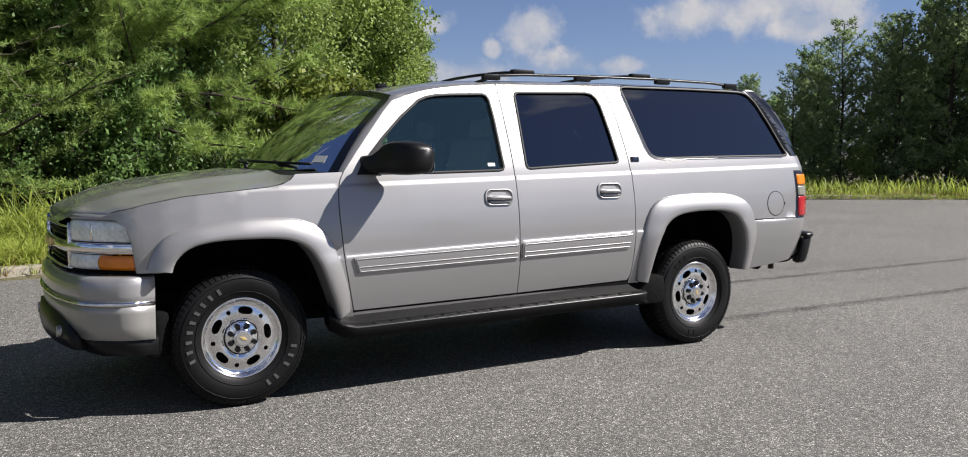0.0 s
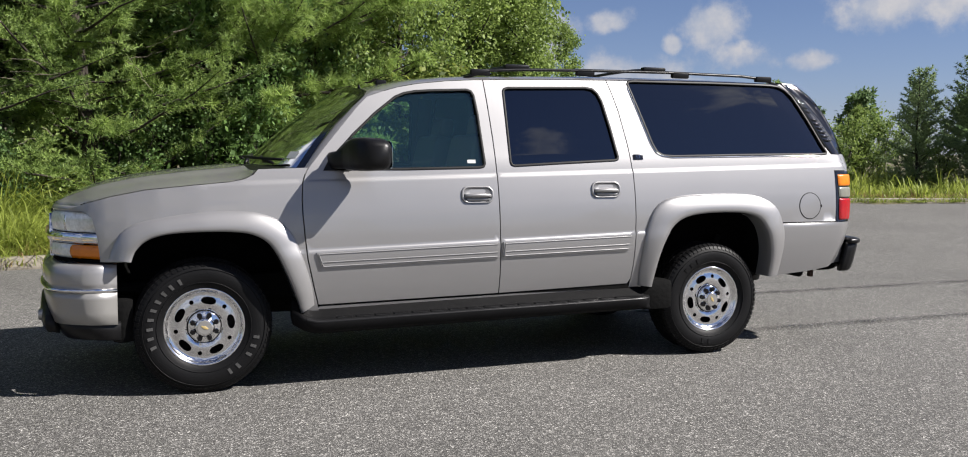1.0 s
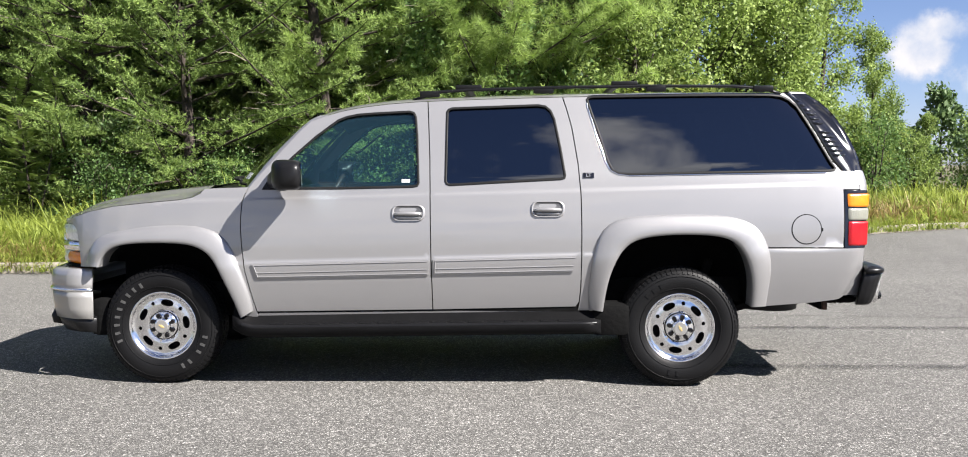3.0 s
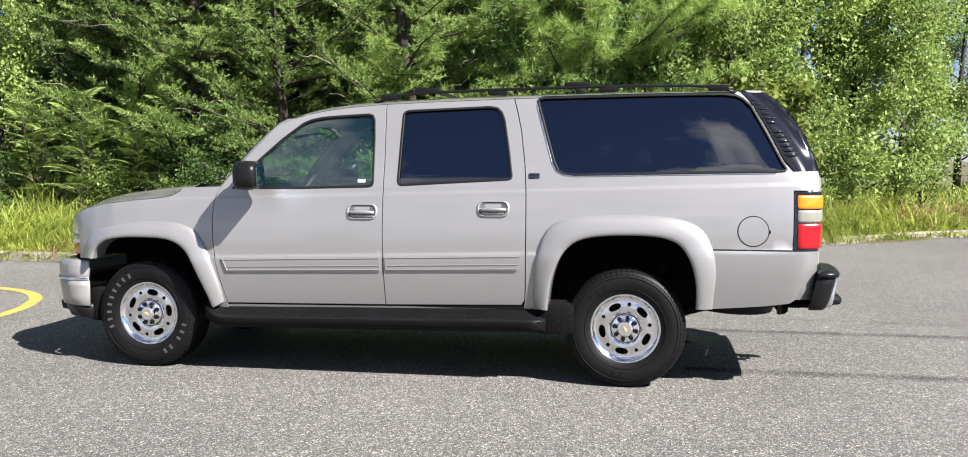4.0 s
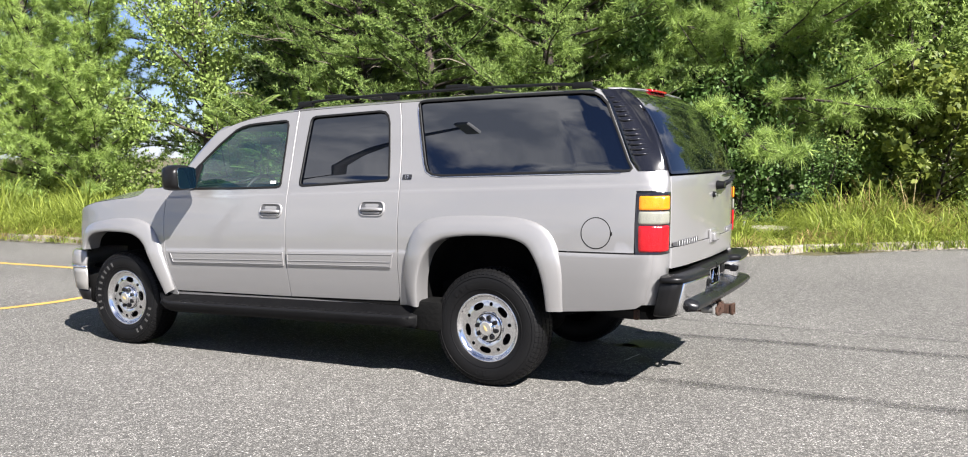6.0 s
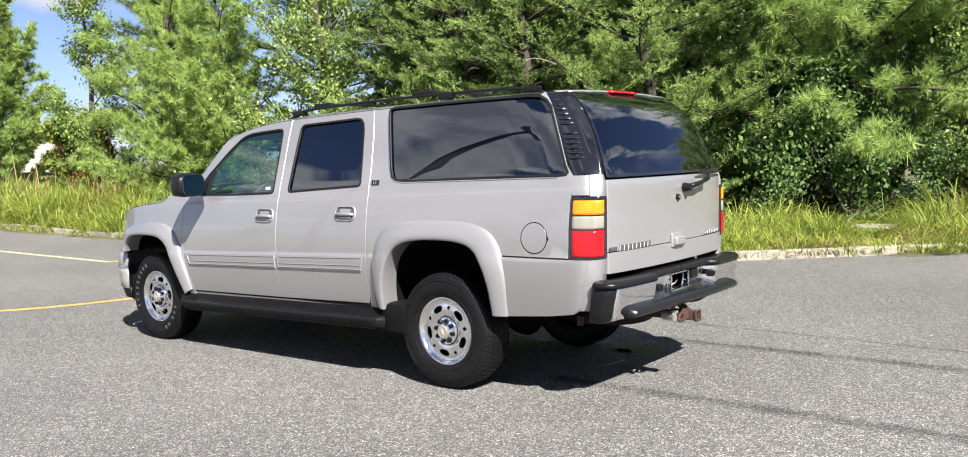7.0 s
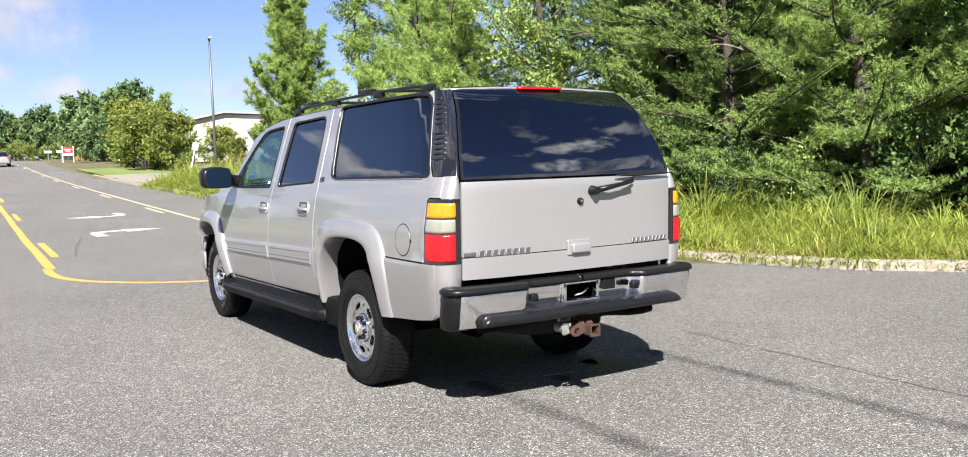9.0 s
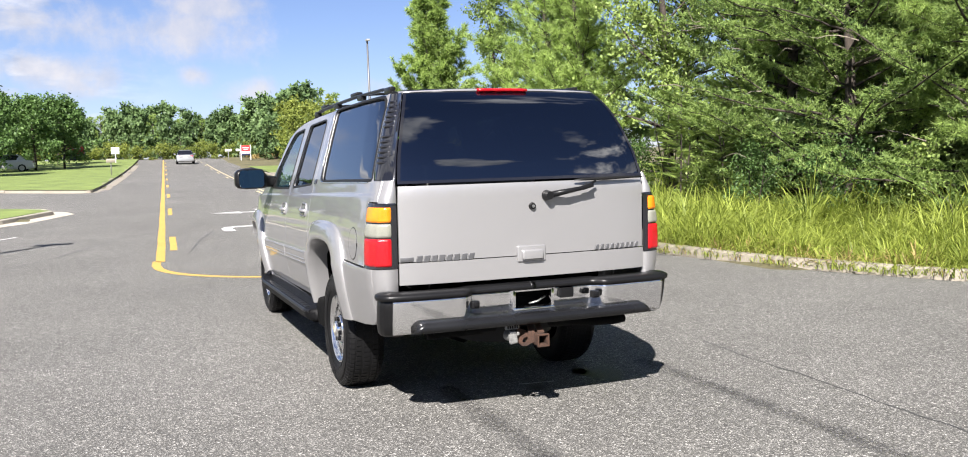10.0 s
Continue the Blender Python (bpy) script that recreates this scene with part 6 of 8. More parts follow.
for s in (-1, 1):
    mir = new("door_mirror")
    mir.parent = suv
    mir["label"] = "large black door mirror"
    rows = []
    for t, (cy, cz, w, h, cxo) in zip(np.linspace(0, 1, 9), ((0.80, 1.315, 0.10, 0.10, -0.90), (0.85, 1.318, 0.095, 0.10, -0.89), (0.895, 1.322, 0.085, 0.105, -0.875), (0.925, 1.335, 0.09, 0.14, -0.845), (0.95, 1.347, 0.105, 0.172, -0.825), (1.02, 1.352, 0.12, 0.186, -0.805), (1.10, 1.352, 0.115, 0.184, -0.785), (1.165, 1.350, 0.09, 0.162, -0.765), (1.192, 1.348, 0.05, 0.11, -0.745))):
        row = []
        for k in range(20):
            a = 2 * math.pi * k / 20
            ca, sa = math.cos(a), math.sin(a)
            px_ = math.copysign(abs(ca) ** 0.55, ca) * w * 0.5
            pz_ = math.copysign(abs(sa) ** 0.55, sa) * h * 0.5
            if px_ > 0 and t > 0.3:
                px_ = min(px_ * 2.2, 0.104)
            else:
                px_ *= 1.25
            row.append((cxo + px_, s * cy, cz + pz_))
        rows.append(row)
    vs, fs = loft(rows, closed=True, caps=True)
    mesh_ob("shell", vs, fs if s > 0 else [f[::-1] for f in fs], BLACK, mir, "grained black shell", True)
    g = resample(rounded(0, 0, 0.222, 0.152, 0.035), 0.02)
    tilt = Matrix.Rotation(radians(-12) * s, 3, "Z") @ Matrix.Rotation(radians(-2), 3, "Y")
    vs = []
    for layer in (0, 0.004):
        for a, b in g:
            v = tilt @ Vector((layer, s * a, b))
            vs.append((-0.778 + v.x + 0.090, s * 1.055 + v.y, 1.350 + v.z))
    m_ = len(g)
    fs = [tuple(range(m_)), tuple(range(m_, 2 * m_))[::-1]] + [(k, m_ + k, m_ + (k + 1) % m_, (k + 1) % m_) for k in range(m_)]
    mesh_ob("mirror_glass", vs, fs, MIRROR, mir, "mirror glass")
    sail = [(-0.985, 1.258), (-0.945, 1.325), (-0.82, 1.452), (-0.80, 1.44), (-0.83, 1.258)]
    for ob in skin("mirror_sail", sail, BLACK, mir, "black triangular mirror foot", lift=0.006, gap=0.0, sides=(s,)):
        pass

# roof rack
rack = new("roof_rack")
rack.parent = suv
rack["label"] = "black roof rails with crossbars"
for s in (-1, 1):
    pts = [(x, s * 0.60 * (1 - 0.02 * max(0, x - 1.6)), interp(ROOF_LINE, x) + 0.019 + l) for x, l in ((-0.06, -0.050), (0.02, -0.03), (0.10, -0.006), (0.3, 0.0), (0.8, 0.0), (1.4, 0.0), (2.0, -0.004), (2.15, -0.012), (2.24, -0.03), (2.30, -0.05))]
    rows = []
    for x, y, z in pts:
        rows.append([(x, y - 0.020, z - 0.007), (x, y - 0.014, z + 0.006), (x, y, z + 0.010), (x, y + 0.014, z + 0.006), (x, y + 0.020, z - 0.007), (x, y, z - 0.010)])
    vs, fs = loft(rows, closed=True, caps=True)
    mesh_ob("rail", vs, fs, BLACK, rack, smooth=True)
    for x in (0.05, 0.78, 1.50, 2.18):
        part("rail_foot", box_bm((0.13, 0.038, 0.040), (x, s * 0.60, interp(ROOF_LINE, x) + 0.002), 0.012), BLACK, rack)
for x in (0.30, 1.30):
    pts = [(x - 0.02 * (1 - (y / 0.58) ** 2), y, interp(ROOF_LINE, x) + 0.034 + 0.018 * (1 - (abs(y) / 0.58) ** 3)) for y in np.linspace(-0.58, 0.58, 15)]
    rows = [[(px - 0.032, y, z - 0.004), (px - 0.01, y, z + 0.010), (px + 0.02, y, z + 0.008), (px + 0.034, y, z - 0.004), (px, y, z - 0.010)] for px, y, z in pts]
    vs, fs = loft(rows, closed=True, caps=True)
    mesh_ob("crossbar", vs, fs, BLACK, rack, smooth=True)
    for s in (-1, 1):
        part("clamp", box_bm((0.17, 0.05, 0.032), (x, s * 0.585, interp(ROOF_LINE, x) + 0.036), 0.012), BLACK, rack)
part("roof_antenna", box_bm((0.075, 0.05, 0.032), (-0.44, 0.0, interp(ROOF_LINE, -0.44) + 0.012), 0.014, segs=3), BLACK, suv, "small black roof antenna")
vs, fs = tube([(-0.52, 0.28, interp(ROOF_LINE, -0.52)), (-0.525, 0.28, interp(ROOF_LINE, -0.52) + 0.03)], [0.012, 0.006], 8)
mesh_ob("roof_antenna", vs, fs, BLACK, suv, "small black antenna stub", True)

# front end: grille, chrome bar, lamps, bumper
front = new("front_mask")
front.parent = suv
front["label"] = "black grille with a chrome bar between stacked lamps"


def mask_strip(name, y0, y1, z0, z1, out, material, parent, label="", n=17, thick=0.02, round_=0.006):
    rows = []
    for y in np.linspace(y0, y1, n):
        x = front_x(y, (z0 + z1) / 2) - out
        rows.append([(x + thick, y, z0), (x + round_ * 0.6, y, z0), (x, y, z0 + round_), (x - 0.004, y, (z0 + z1) / 2), (x, y, z1 - round_), (x + round_ * 0.6, y, z1), (x + thick, y, z1)])
    vs, fs = loft(rows, closed=True, caps=True)
    return mesh_ob(name, vs, fs, material, parent, label, True)


mask_strip("grille_back", -0.66, 0.66, 0.775, 1.01, -0.045, UNDER, front, "dark grille opening")
for z in np.arange(0.80, 0.99, 0.0225):
    if 0.86 < z < 0.925:
        continue
    mask_strip("grille_bar", -0.44, 0.44, z, z + 0.008, -0.018, BLACK, front, n=11, thick=0.014, round_=0.002)
mask_strip("chrome_bar", -0.70, 0.70, 0.862, 0.918, 0.014, CHROME, front, "broad chrome bar across the grille", n=27, thick=0.05, round_=0.012)
for z0, z1 in ((0.988, 1.0), (0.776, 0.787)):
    mask_strip("grille_edge", -0.46, 0.46, z0, z1, 0.006, CHROME, front, "chrome grille edge", n=13, round_=0.003)
for s in (-1, 1):
    a, b = (0.455, 0.795) if s > 0 else (-0.795, -0.455)
    hl = mask_strip("headlamp", a, b, 0.924, 1.030, 0.006, HEAD_LENS, front, "clear headlamp with a fluted reflector", n=15, thick=0.06, round_=0.014)
    mask_strip("lamp_divider", s * 0.605 - 0.004, s * 0.605 + 0.004, 0.928, 1.015, 0.009, CHROME, hl, n=3)
    mask_strip("park_lamp", a if s > 0 else a + 0.145, b - 0.145 if s > 0 else b, 0.782, 0.856, 0.006, HEAD_LENS, front, "clear parking lamp", n=9, thick=0.06, round_=0.012)
    mask_strip("turn_lamp", 0.640 if s > 0 else -0.782, 0.782 if s > 0 else -0.640, 0.782, 0.854, 0.010, AMBER_LENS, front, "amber turn lamp", n=13, thick=0.06, round_=0.016)
    mask_strip("lamp_edge", (0.44 if s > 0 else -0.452), (0.452 if s > 0 else -0.44), 0.78, 1.015, 0.010, CHROME, front, "chrome lamp edge", n=3, thick=0.03, round_=0.003)
    mask_strip("bar_end", (0.69 if s > 0 else -0.785), (0.785 if s > 0 else -0.69), 0.862, 0.918, 0.013, CHROME, front, n=7, thick=0.05, round_=0.012)
mask_strip("mask_gap", -0.775, 0.775, 0.750, 0.776, -0.02, UNDER, front, n=21, thick=0.05)
part("grille_emblem", box_bm((0.02, 0.20, 0.05), (front_x(0) - 0.022, 0, 0.89), 0.01), GOLD, front, "plain gold emblem")

for s in (-1, 1):
    mask_strip("lamp_brow", 0.43 if s > 0 else -0.80, 0.80 if s > 0 else -0.43, 1.028, 1.062, -0.004, PAINT, front, "painted brow above the headlamp", n=15, thick=0.10, round_=0.012)

front_bumper = new("front_bumper")
front_bumper.parent = suv
front_bumper["label"] = "painted and silver front bumper with a black air dam"


def bump_x(y):
    return -2.50 + 0.12 * (abs(y) / 0.78) ** 2.4 + 0.30 * max(0.0, (abs(y) - 0.66) / 0.24) ** 2


def front_band(name, prof, material, label="", ymax=0.815, n=41, tail=None):
    """prof: (setback, z). The band runs round both corners to the wheel openings."""
    rows = []
    for t in np.linspace(-1, 1, n):
        y = ymax * math.copysign(1 - (1 - abs(t)) ** 1.5, t) if abs(t) < 1 else ymax * t
        rows.append([(bump_x(y) + o, y * (1 - 0.25 * o / 0.9), z) for o, z in prof])
    for s, at_end in ((-1, 0), (1, -1)):
        last = [(tail or -2.085, s * (abs(rows[at_end][i][1]) + 0.012), z) for i, (o, z) in enumerate(prof)]
        if s < 0:
            rows.insert(0, last)
        else:
            rows.append(last)
    vs, fs = loft(rows, closed=True, caps=True)
    return mesh_ob(name, vs, fs, material, front_bumper, label, True)


front_band("bumper_top", [(0.06, 0.62), (0.0, 0.626), (-0.005, 0.66), (-0.003, 0.71), (0.006, 0.738), (0.026, 0.753), (0.12, 0.762)], PAINT, "painted bumper top")
front_band("bumper_bead", [(0.03, 0.612), (-0.012, 0.612), (-0.017, 0.62), (-0.012, 0.630), (0.03, 0.63)], CHROME, "bright bead")
front_band("bumper_face", [(0.07, 0.43), (0.020, 0.436), (0.008, 0.50), (0.0, 0.57), (-0.002, 0.612), (0.05, 0.614)], SILVER, "silver bumper face")
front_band("air_dam", [(0.10, 0.345), (0.07, 0.35), (0.045, 0.40), (0.032, 0.436), (0.10, 0.45)], BLACK, "black air dam", ymax=0.81, tail=-2.07)
rows = []
for y in np.linspace(-0.62, 0.62, 25):
    rise = 0.10 * max(0.0, 1 - (abs(y) / 0.62) ** 4)
    x = bump_x(y) - 0.012
    rows.append([(x + 0.06, y, 0.37), (x, y, 0.38), (x - 0.012, y, 0.43), (x, y, 0.44 + rise), (x + 0.05, y, 0.445 + rise)])
vs, fs = loft(rows, closed=True, caps=True)
mesh_ob("centre_intake", vs, fs, BLACK, front_bumper, "black centre intake", True)
for s in (-1, 1):
    bm = bmesh.new()
    bmesh.ops.create_cone(bm, cap_ends=True, segments=20, radius1=0.035, radius2=0.030, depth=0.03, matrix=pose(bump_x(0.45) - 0.02, s * 0.45, 0.45, 0, -90, 0))
    part("tow_eye", bm, STEEL, front_bumper)

# wipers, stickers
for y0, y1 in ((-0.62, -0.02), (0.05, 0.62)):
    w = new("front_wiper")
    w.parent = suv
    w["label"] = "black windscreen wiper"
    vs, fs = tube([(-1.31 + 0.13 * (abs(y0) / 0.7) ** 2, y0 + 0.10, 1.285), (-1.27, (y0 + y1) / 2, 1.325), (-1.22, y1 - 0.05, 1.345)], [0.012, 0.009, 0.006], 8)
    mesh_ob("wiper_arm", vs, fs, BLACK, w, smooth=True)
    vs, fs = tube([(-1.10 - 0.24 * (1 - (abs(y) / 0.77) ** 2.2), y, 1.318 + 0.02 * (y - y0)) for y in np.linspace(y0 - 0.02, y1 + 0.02, 8)], 0.009, 6)
    mesh_ob("wiper_blade", vs, fs, SEAL, w, smooth=True)
part("window_sticker", box_bm((0.052, 0.001, 0.022), (-0.085, -(half_width(-0.085, 1.312) - 0.010), 1.312), 0.0, turn=(-17, 0, 0)), STICKER, suv, "small pale sticker on the door glass", smooth=False)
n_ = Vector((-0.70, -0.35, 0.62)).normalized()
e1 = Vector((0.35, -0.70, 0.0)).normalized()
e2 = n_.cross(e1)
bm = box_bm((0.088, 0.048, 0.001), (0, 0, 0), 0.0)
bm.transform(Matrix((e1, e2, n_)).transposed().to_4x4())
bmesh.ops.translate(bm, verts=bm.verts, vec=Vector((-1.12, -0.631, 1.343)) + n_ * 0.003)
part("inspection_sticker", bm, STICKER, suv, "pale inspection sticker", smooth=False)

# ---------------------------------------------------------------- cabin
cabin = new("cabin")
cabin.parent = suv
cabin["label"] = "dark grey interior with leather seats"
vs, fs = loft([[(-1.10 + 0.0 * t, 0.74 * t, 1.255), (-0.95, 0.74 * t, 1.262), (-0.72, 0.74 * t, 1.235), (-0.66, 0.74 * t, 1.16), (-0.72, 0.74 * t, 0.80), (-1.1, 0.74 * t, 0.80)] for t in np.linspace(-1, 1, 9)], closed=True, caps=True)
mesh_ob("dashboard", vs, fs, CABIN, cabin, smooth=False)
vs, fs = loft([[(-1.27 + 0.2 * abs(t) ** 2, 0.74 * t, 1.255), (-1.0, 0.74 * t, 1.266)] for t in np.linspace(-1, 1, 13)])
mesh_ob("dash_top", vs, fs, CABIN, cabin, smooth=True)
wheel_pts = [(-0.60 + 0.06 * math.sin(a), -0.40 + 0.19 * math.cos(a), 1.175 + 0.175 * math.sin(a)) for a in np.linspace(0, 2 * math.pi, 29)]
vs, fs = tube(wheel_pts, 0.016, 8, close=False)
steer = mesh_ob("steering_wheel", vs, fs, SEAL, cabin, "black steering wheel", True)
part("steering_boss", box_bm((0.05, 0.15, 0.13), (-0.62, -0.40, 1.165), 0.03, turn=(0, -18, 0)), CABIN, steer)
part("steering_column", box_bm((0.35, 0.08, 0.08), (-0.78, -0.40, 1.10), 0.02, turn=(0, 24, 0)), CABIN, cabin)


def seat(x, y, w, headrest=True):
    st = new("seat")
    st.parent = cabin
    part("cushion", box_bm((0.52, w, 0.17), (x - 0.16, y, 0.86), 0.055, turn=(0, -6, 0), segs=4), LEATHER, st)
    part("back", box_bm((0.16, w, 0.62), (x + 0.16, y, 1.17), 0.055, turn=(0, 13, 0), segs=4), LEATHER, st)
    if headrest:
        for k in ((0,) if w < 0.8 else (-0.42, 0.42)):
            part("headrest", box_bm((0.10, 0.27, 0.17), (x + 0.265, y + k, 1.525), 0.045, turn=(0, 10, 0), segs=4), LEATHER, st)


for y in (-0.40, 0.40):
    seat(-0.14, y, 0.52)
seat(0.85, 0.0, 1.30)
seat(1.75, 0.0, 0.84)
part("console", box_bm((0.62, 0.28, 0.30), (-0.22, 0.0, 0.86), 0.04), CABIN, cabin)
part("cabin_floor", box_bm((2.0, 1.5, 0.03), (0.05, 0.0, 0.70), 0.0), CABIN, cabin, smooth=False)
for line, nm in (([(-1.0, 0.56), (-1.06, 0.9), (-1.06, 1.22), (-0.95, 1.258), (0.03, 1.262), (0.03, 0.56)], "door_lining"), ([(0.10, 0.56), (0.10, 1.27), (0.97, 1.30), (0.97, 0.58)], "door_lining"), ([(1.03, 1.12), (1.03, 1.30), (1.2, 1.33), (2.58, 1.355), (2.58, 1.12)], "side_lining")):
    skin(nm, line, CABIN, cabin, lift=-0.07, flange=0.005, gap=0.0, step=0.12)
part("rear_view_mirror", box_bm((0.03, 0.24, 0.065), (-0.82, 0.0, 1.63), 0.015), BLACK, cabin)
for s in (-1, 1):
    part("pillar_lining", box_bm((0.10, 0.05, 0.55), (0.06, s * 0.70, 1.50), 0.015, turn=(s * 19, 0, 0)), CABIN, cabin)
    part("pillar_lining", box_bm((0.11, 0.05, 0.55), (0.98, s * 0.70, 1.52), 0.015, turn=(s * 19, 0, 0)), CABIN, cabin)

# ---------------------------------------------------------------- wheels
R_TYRE = 0.388


def lathe(profile, n=72):
    """Turns (radius, y) pairs about the y axis."""
    return loft([[(r * math.cos(a), y, r * math.sin(a)) for r, y in profile] for a in np.linspace(0, 2 * math.pi, n + 1)])


def build_wheel():
    """A wheel whose outer face looks to -y, with its centre at the origin."""
    root = new("wheel")
    tyre_prof = [(0.215, -0.100), (0.228, -0.112), (0.245, -0.120), (0.275, -0.131), (0.305, -0.134), (0.330, -0.131), (0.352, -0.123), (0.368, -0.113), (0.379, -0.100), (0.383, -0.06), (0.384, 0.0), (0.383, 0.06), (0.379, 0.100), (0.368, 0.113), (0.330, 0.131), (0.275, 0.131), (0.228, 0.112), (0.215, 0.10)]
    vs, fs = lathe(tyre_prof, 90)
    tyre = mesh_ob("tyre", vs, [f[::-1] for f in fs], TYRE, root, "black all-terrain tyre", True)
    pieces = []
    for k in range(68):
        a0 = 2 * math.pi * k / 68
        for row_y, wy, off in ((-0.098, 0.026, 0.0), (-0.056, 0.034, 0.5), (0.0, 0.040, 0.2), (0.056, 0.034, 0.7), (0.098, 0.026, 0.4)):
            a = a0 + off * 2 * math.pi / 68
            da = 2 * math.pi / 68 * 0.36
            q = []
            for aa in (a - da, a + da):
                for yy in (row_y - wy / 2, row_y + wy / 2):
                    top = R_TYRE - (0.010 if abs(yy) > 0.105 else 0.0)
                    for rr in (0.372, top):
                        q.append((rr * math.cos(aa), yy, rr * math.sin(aa)))
            pieces.append((q, [(0, 1, 3, 2), (4, 6, 7, 5), (1, 5, 7, 3), (0, 4, 5, 1), (2, 3, 7, 6)]))
        for s in (-1, 1):
            da = 2 * math.pi / 68 * 0.30
            q = []
            for aa in (a0 - da, a0 + da):
                for rr, yy in ((0.380, 0.100), (0.370, 0.1145), (0.355, 0.1245), (0.352, 0.118)):
                    q.append((rr * math.cos(aa), s * yy * (1.015 if rr < 0.375 else 1), rr * math.sin(aa)))
            pieces.append((q, [(0, 1, 5, 4), (1, 2, 6, 5), (0, 4, 7, 3), (2, 3, 7, 6), (0, 3, 2, 1), (4, 5, 6, 7)]))
    vs, fs = join(pieces)
    tread = mesh_ob("tread", vs, fs, TYRE, tyre, "blocky tread")
    tread["kind"] = "stuff"
    for r0, y0 in ((0.338, -0.1315), (0.262, -0.1285)):
        vs, fs = tube([(r0 * math.cos(a), y0, r0 * math.sin(a)) for a in np.linspace(0, 2 * math.pi, 73)], 0.0022, 5, close=False)
        mesh_ob("sidewall_rib", vs, fs, TYRE, tyre, smooth=True)
    # rim: dish with slots and holes
    out = [(0.212 * math.cos(a), 0.212 * math.sin(a)) for a in np.linspace(0, 2 * math.pi, 72, endpoint=False)]
    holes = []
    for k in range(5):
        a0 = radians(80 + 72 * k)
        slot = []
        for t in np.linspace(0, 2 * math.pi, 22, endpoint=False):
            u_, w_ = 0.042 * math.copysign(abs(math.cos(t)) ** 0.75, math.cos(t)), 0.0215 * math.sin(t)
            r_ = 0.152 + w_
            a_ = a0 + u_ / 0.152
            slot.append((r_ * math.cos(a_), r_ * math.sin(a_)))
        holes.append(slot)
        a1 = a0 + radians(36)
        holes.append([(0.158 * math.cos(a1) + 0.0125 * math.cos(t), 0.158 * math.sin(a1) + 0.0125 * math.sin(t)) for t in np.linspace(0, 2 * math.pi, 12, endpoint=False)])
    hub_hole = [(0.098 * math.cos(a), 0.098 * math.sin(a)) for a in np.linspace(0, 2 * math.pi, 40, endpoint=False)]
    pts, tris = flat_fill(out, holes + [hub_hole], step=0.018, margin=0.4)
    face_y = lambda r: float(np.interp(r, [0.09, 0.105, 0.12, 0.15, 0.18, 0.195, 0.203, 0.212], [-0.080, -0.090, -0.094, -0.092, -0.085, -0.080, -0.088, -0.104]))
    vs = [(x, face_y(math.hypot(x, z)), z) for x, z in pts]
    fs = list(tris)
    use = set()
    for f in tris:
        use |= set(zip(f, f[1:] + f[:1]))
    for a, b in [e for e in use if (e[1], e[0]) not in use]:
        o = len(vs)
        ra = math.hypot(pts[a][0], pts[a][1])
        if ra > 0.205:
            continue
        vs += [vs[a], vs[b], (vs[b][0], vs[b][1] + 0.03, vs[b][2]), (vs[a][0], vs[a][1] + 0.03, vs[a][2])]
        fs.append((o + 1, o, o + 3, o + 2))
    rim = mesh_ob("rim", vs, fs, ALLOY, root, "polished slotted alloy rim", True)
    vs, fs = lathe([(0.212, -0.104), (0.219, -0.112), (0.2255, -0.113), (0.228, -0.108), (0.226, -0.100), (0.210, -0.085), (0.204, 0.10)], 72)
    mesh_ob("rim_lip", vs, fs, ALLOY, rim, "polished rim lip", True)
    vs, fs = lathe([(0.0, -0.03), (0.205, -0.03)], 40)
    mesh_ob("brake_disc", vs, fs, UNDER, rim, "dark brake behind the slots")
    # near-black ring that paints the shade between rim and hub cover
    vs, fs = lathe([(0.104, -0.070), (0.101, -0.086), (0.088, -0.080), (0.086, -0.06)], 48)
    mesh_ob("hub_gap", vs, fs, UNDER, rim, "near-black ring painting the shade in the gap round the hub", True)
    vs, fs = lathe([(0.092, -0.070), (0.091, -0.096), (0.087, -0.101), (0.080, -0.103), (0.062, -0.106), (0.055, -0.110), (0.052, -0.124), (0.046, -0.130), (0.0, -0.131)], 48)
    hubcap = mesh_ob("hub_cap", vs, fs, CHROME, rim, "chrome hub cover", True)
    for k in range(8):
        a = 2 * math.pi * (k + 0.5) / 8
        bm = bmesh.new()
        bmesh.ops.create_cone(bm, cap_ends=True, segments=12, radius1=0.0165, radius2=0.0140, depth=0.026, matrix=pose(0.0705 * math.cos(a), -0.109, 0.0705 * math.sin(a), 90, 0, 0))
        part("lug_nut", bm, LUG, hubcap, "dark steel lug nut")
    bm = bmesh.new()
    bmesh.ops.create_cone(bm, cap_ends=True, segments=28, radius1=0.041, radius2=0.039, depth=0.004, matrix=pose(0, -0.1325, 0, 90, 0, 0))
    part("hub_disc", bm, SILVER, hubcap, "satin centre disc")
    bm = bmesh.new()
    box_bm((0.040, 0.004, 0.010), (0, -0.1355, 0), 0.002, turn=(0, 25, 0), bm=bm)
    box_bm((0.014, 0.004, 0.018), (0, -0.1355, 0), 0.002, turn=(0, 25, 0), bm=bm)
    part("hub_emblem", bm, GOLD, hubcap, "plain gold emblem")
    return root


WHEEL_FIT = Matrix.Diagonal((0.960, 0.930, 0.960, 1.0))       # scaled to fit the wheels' outline in the camera's view


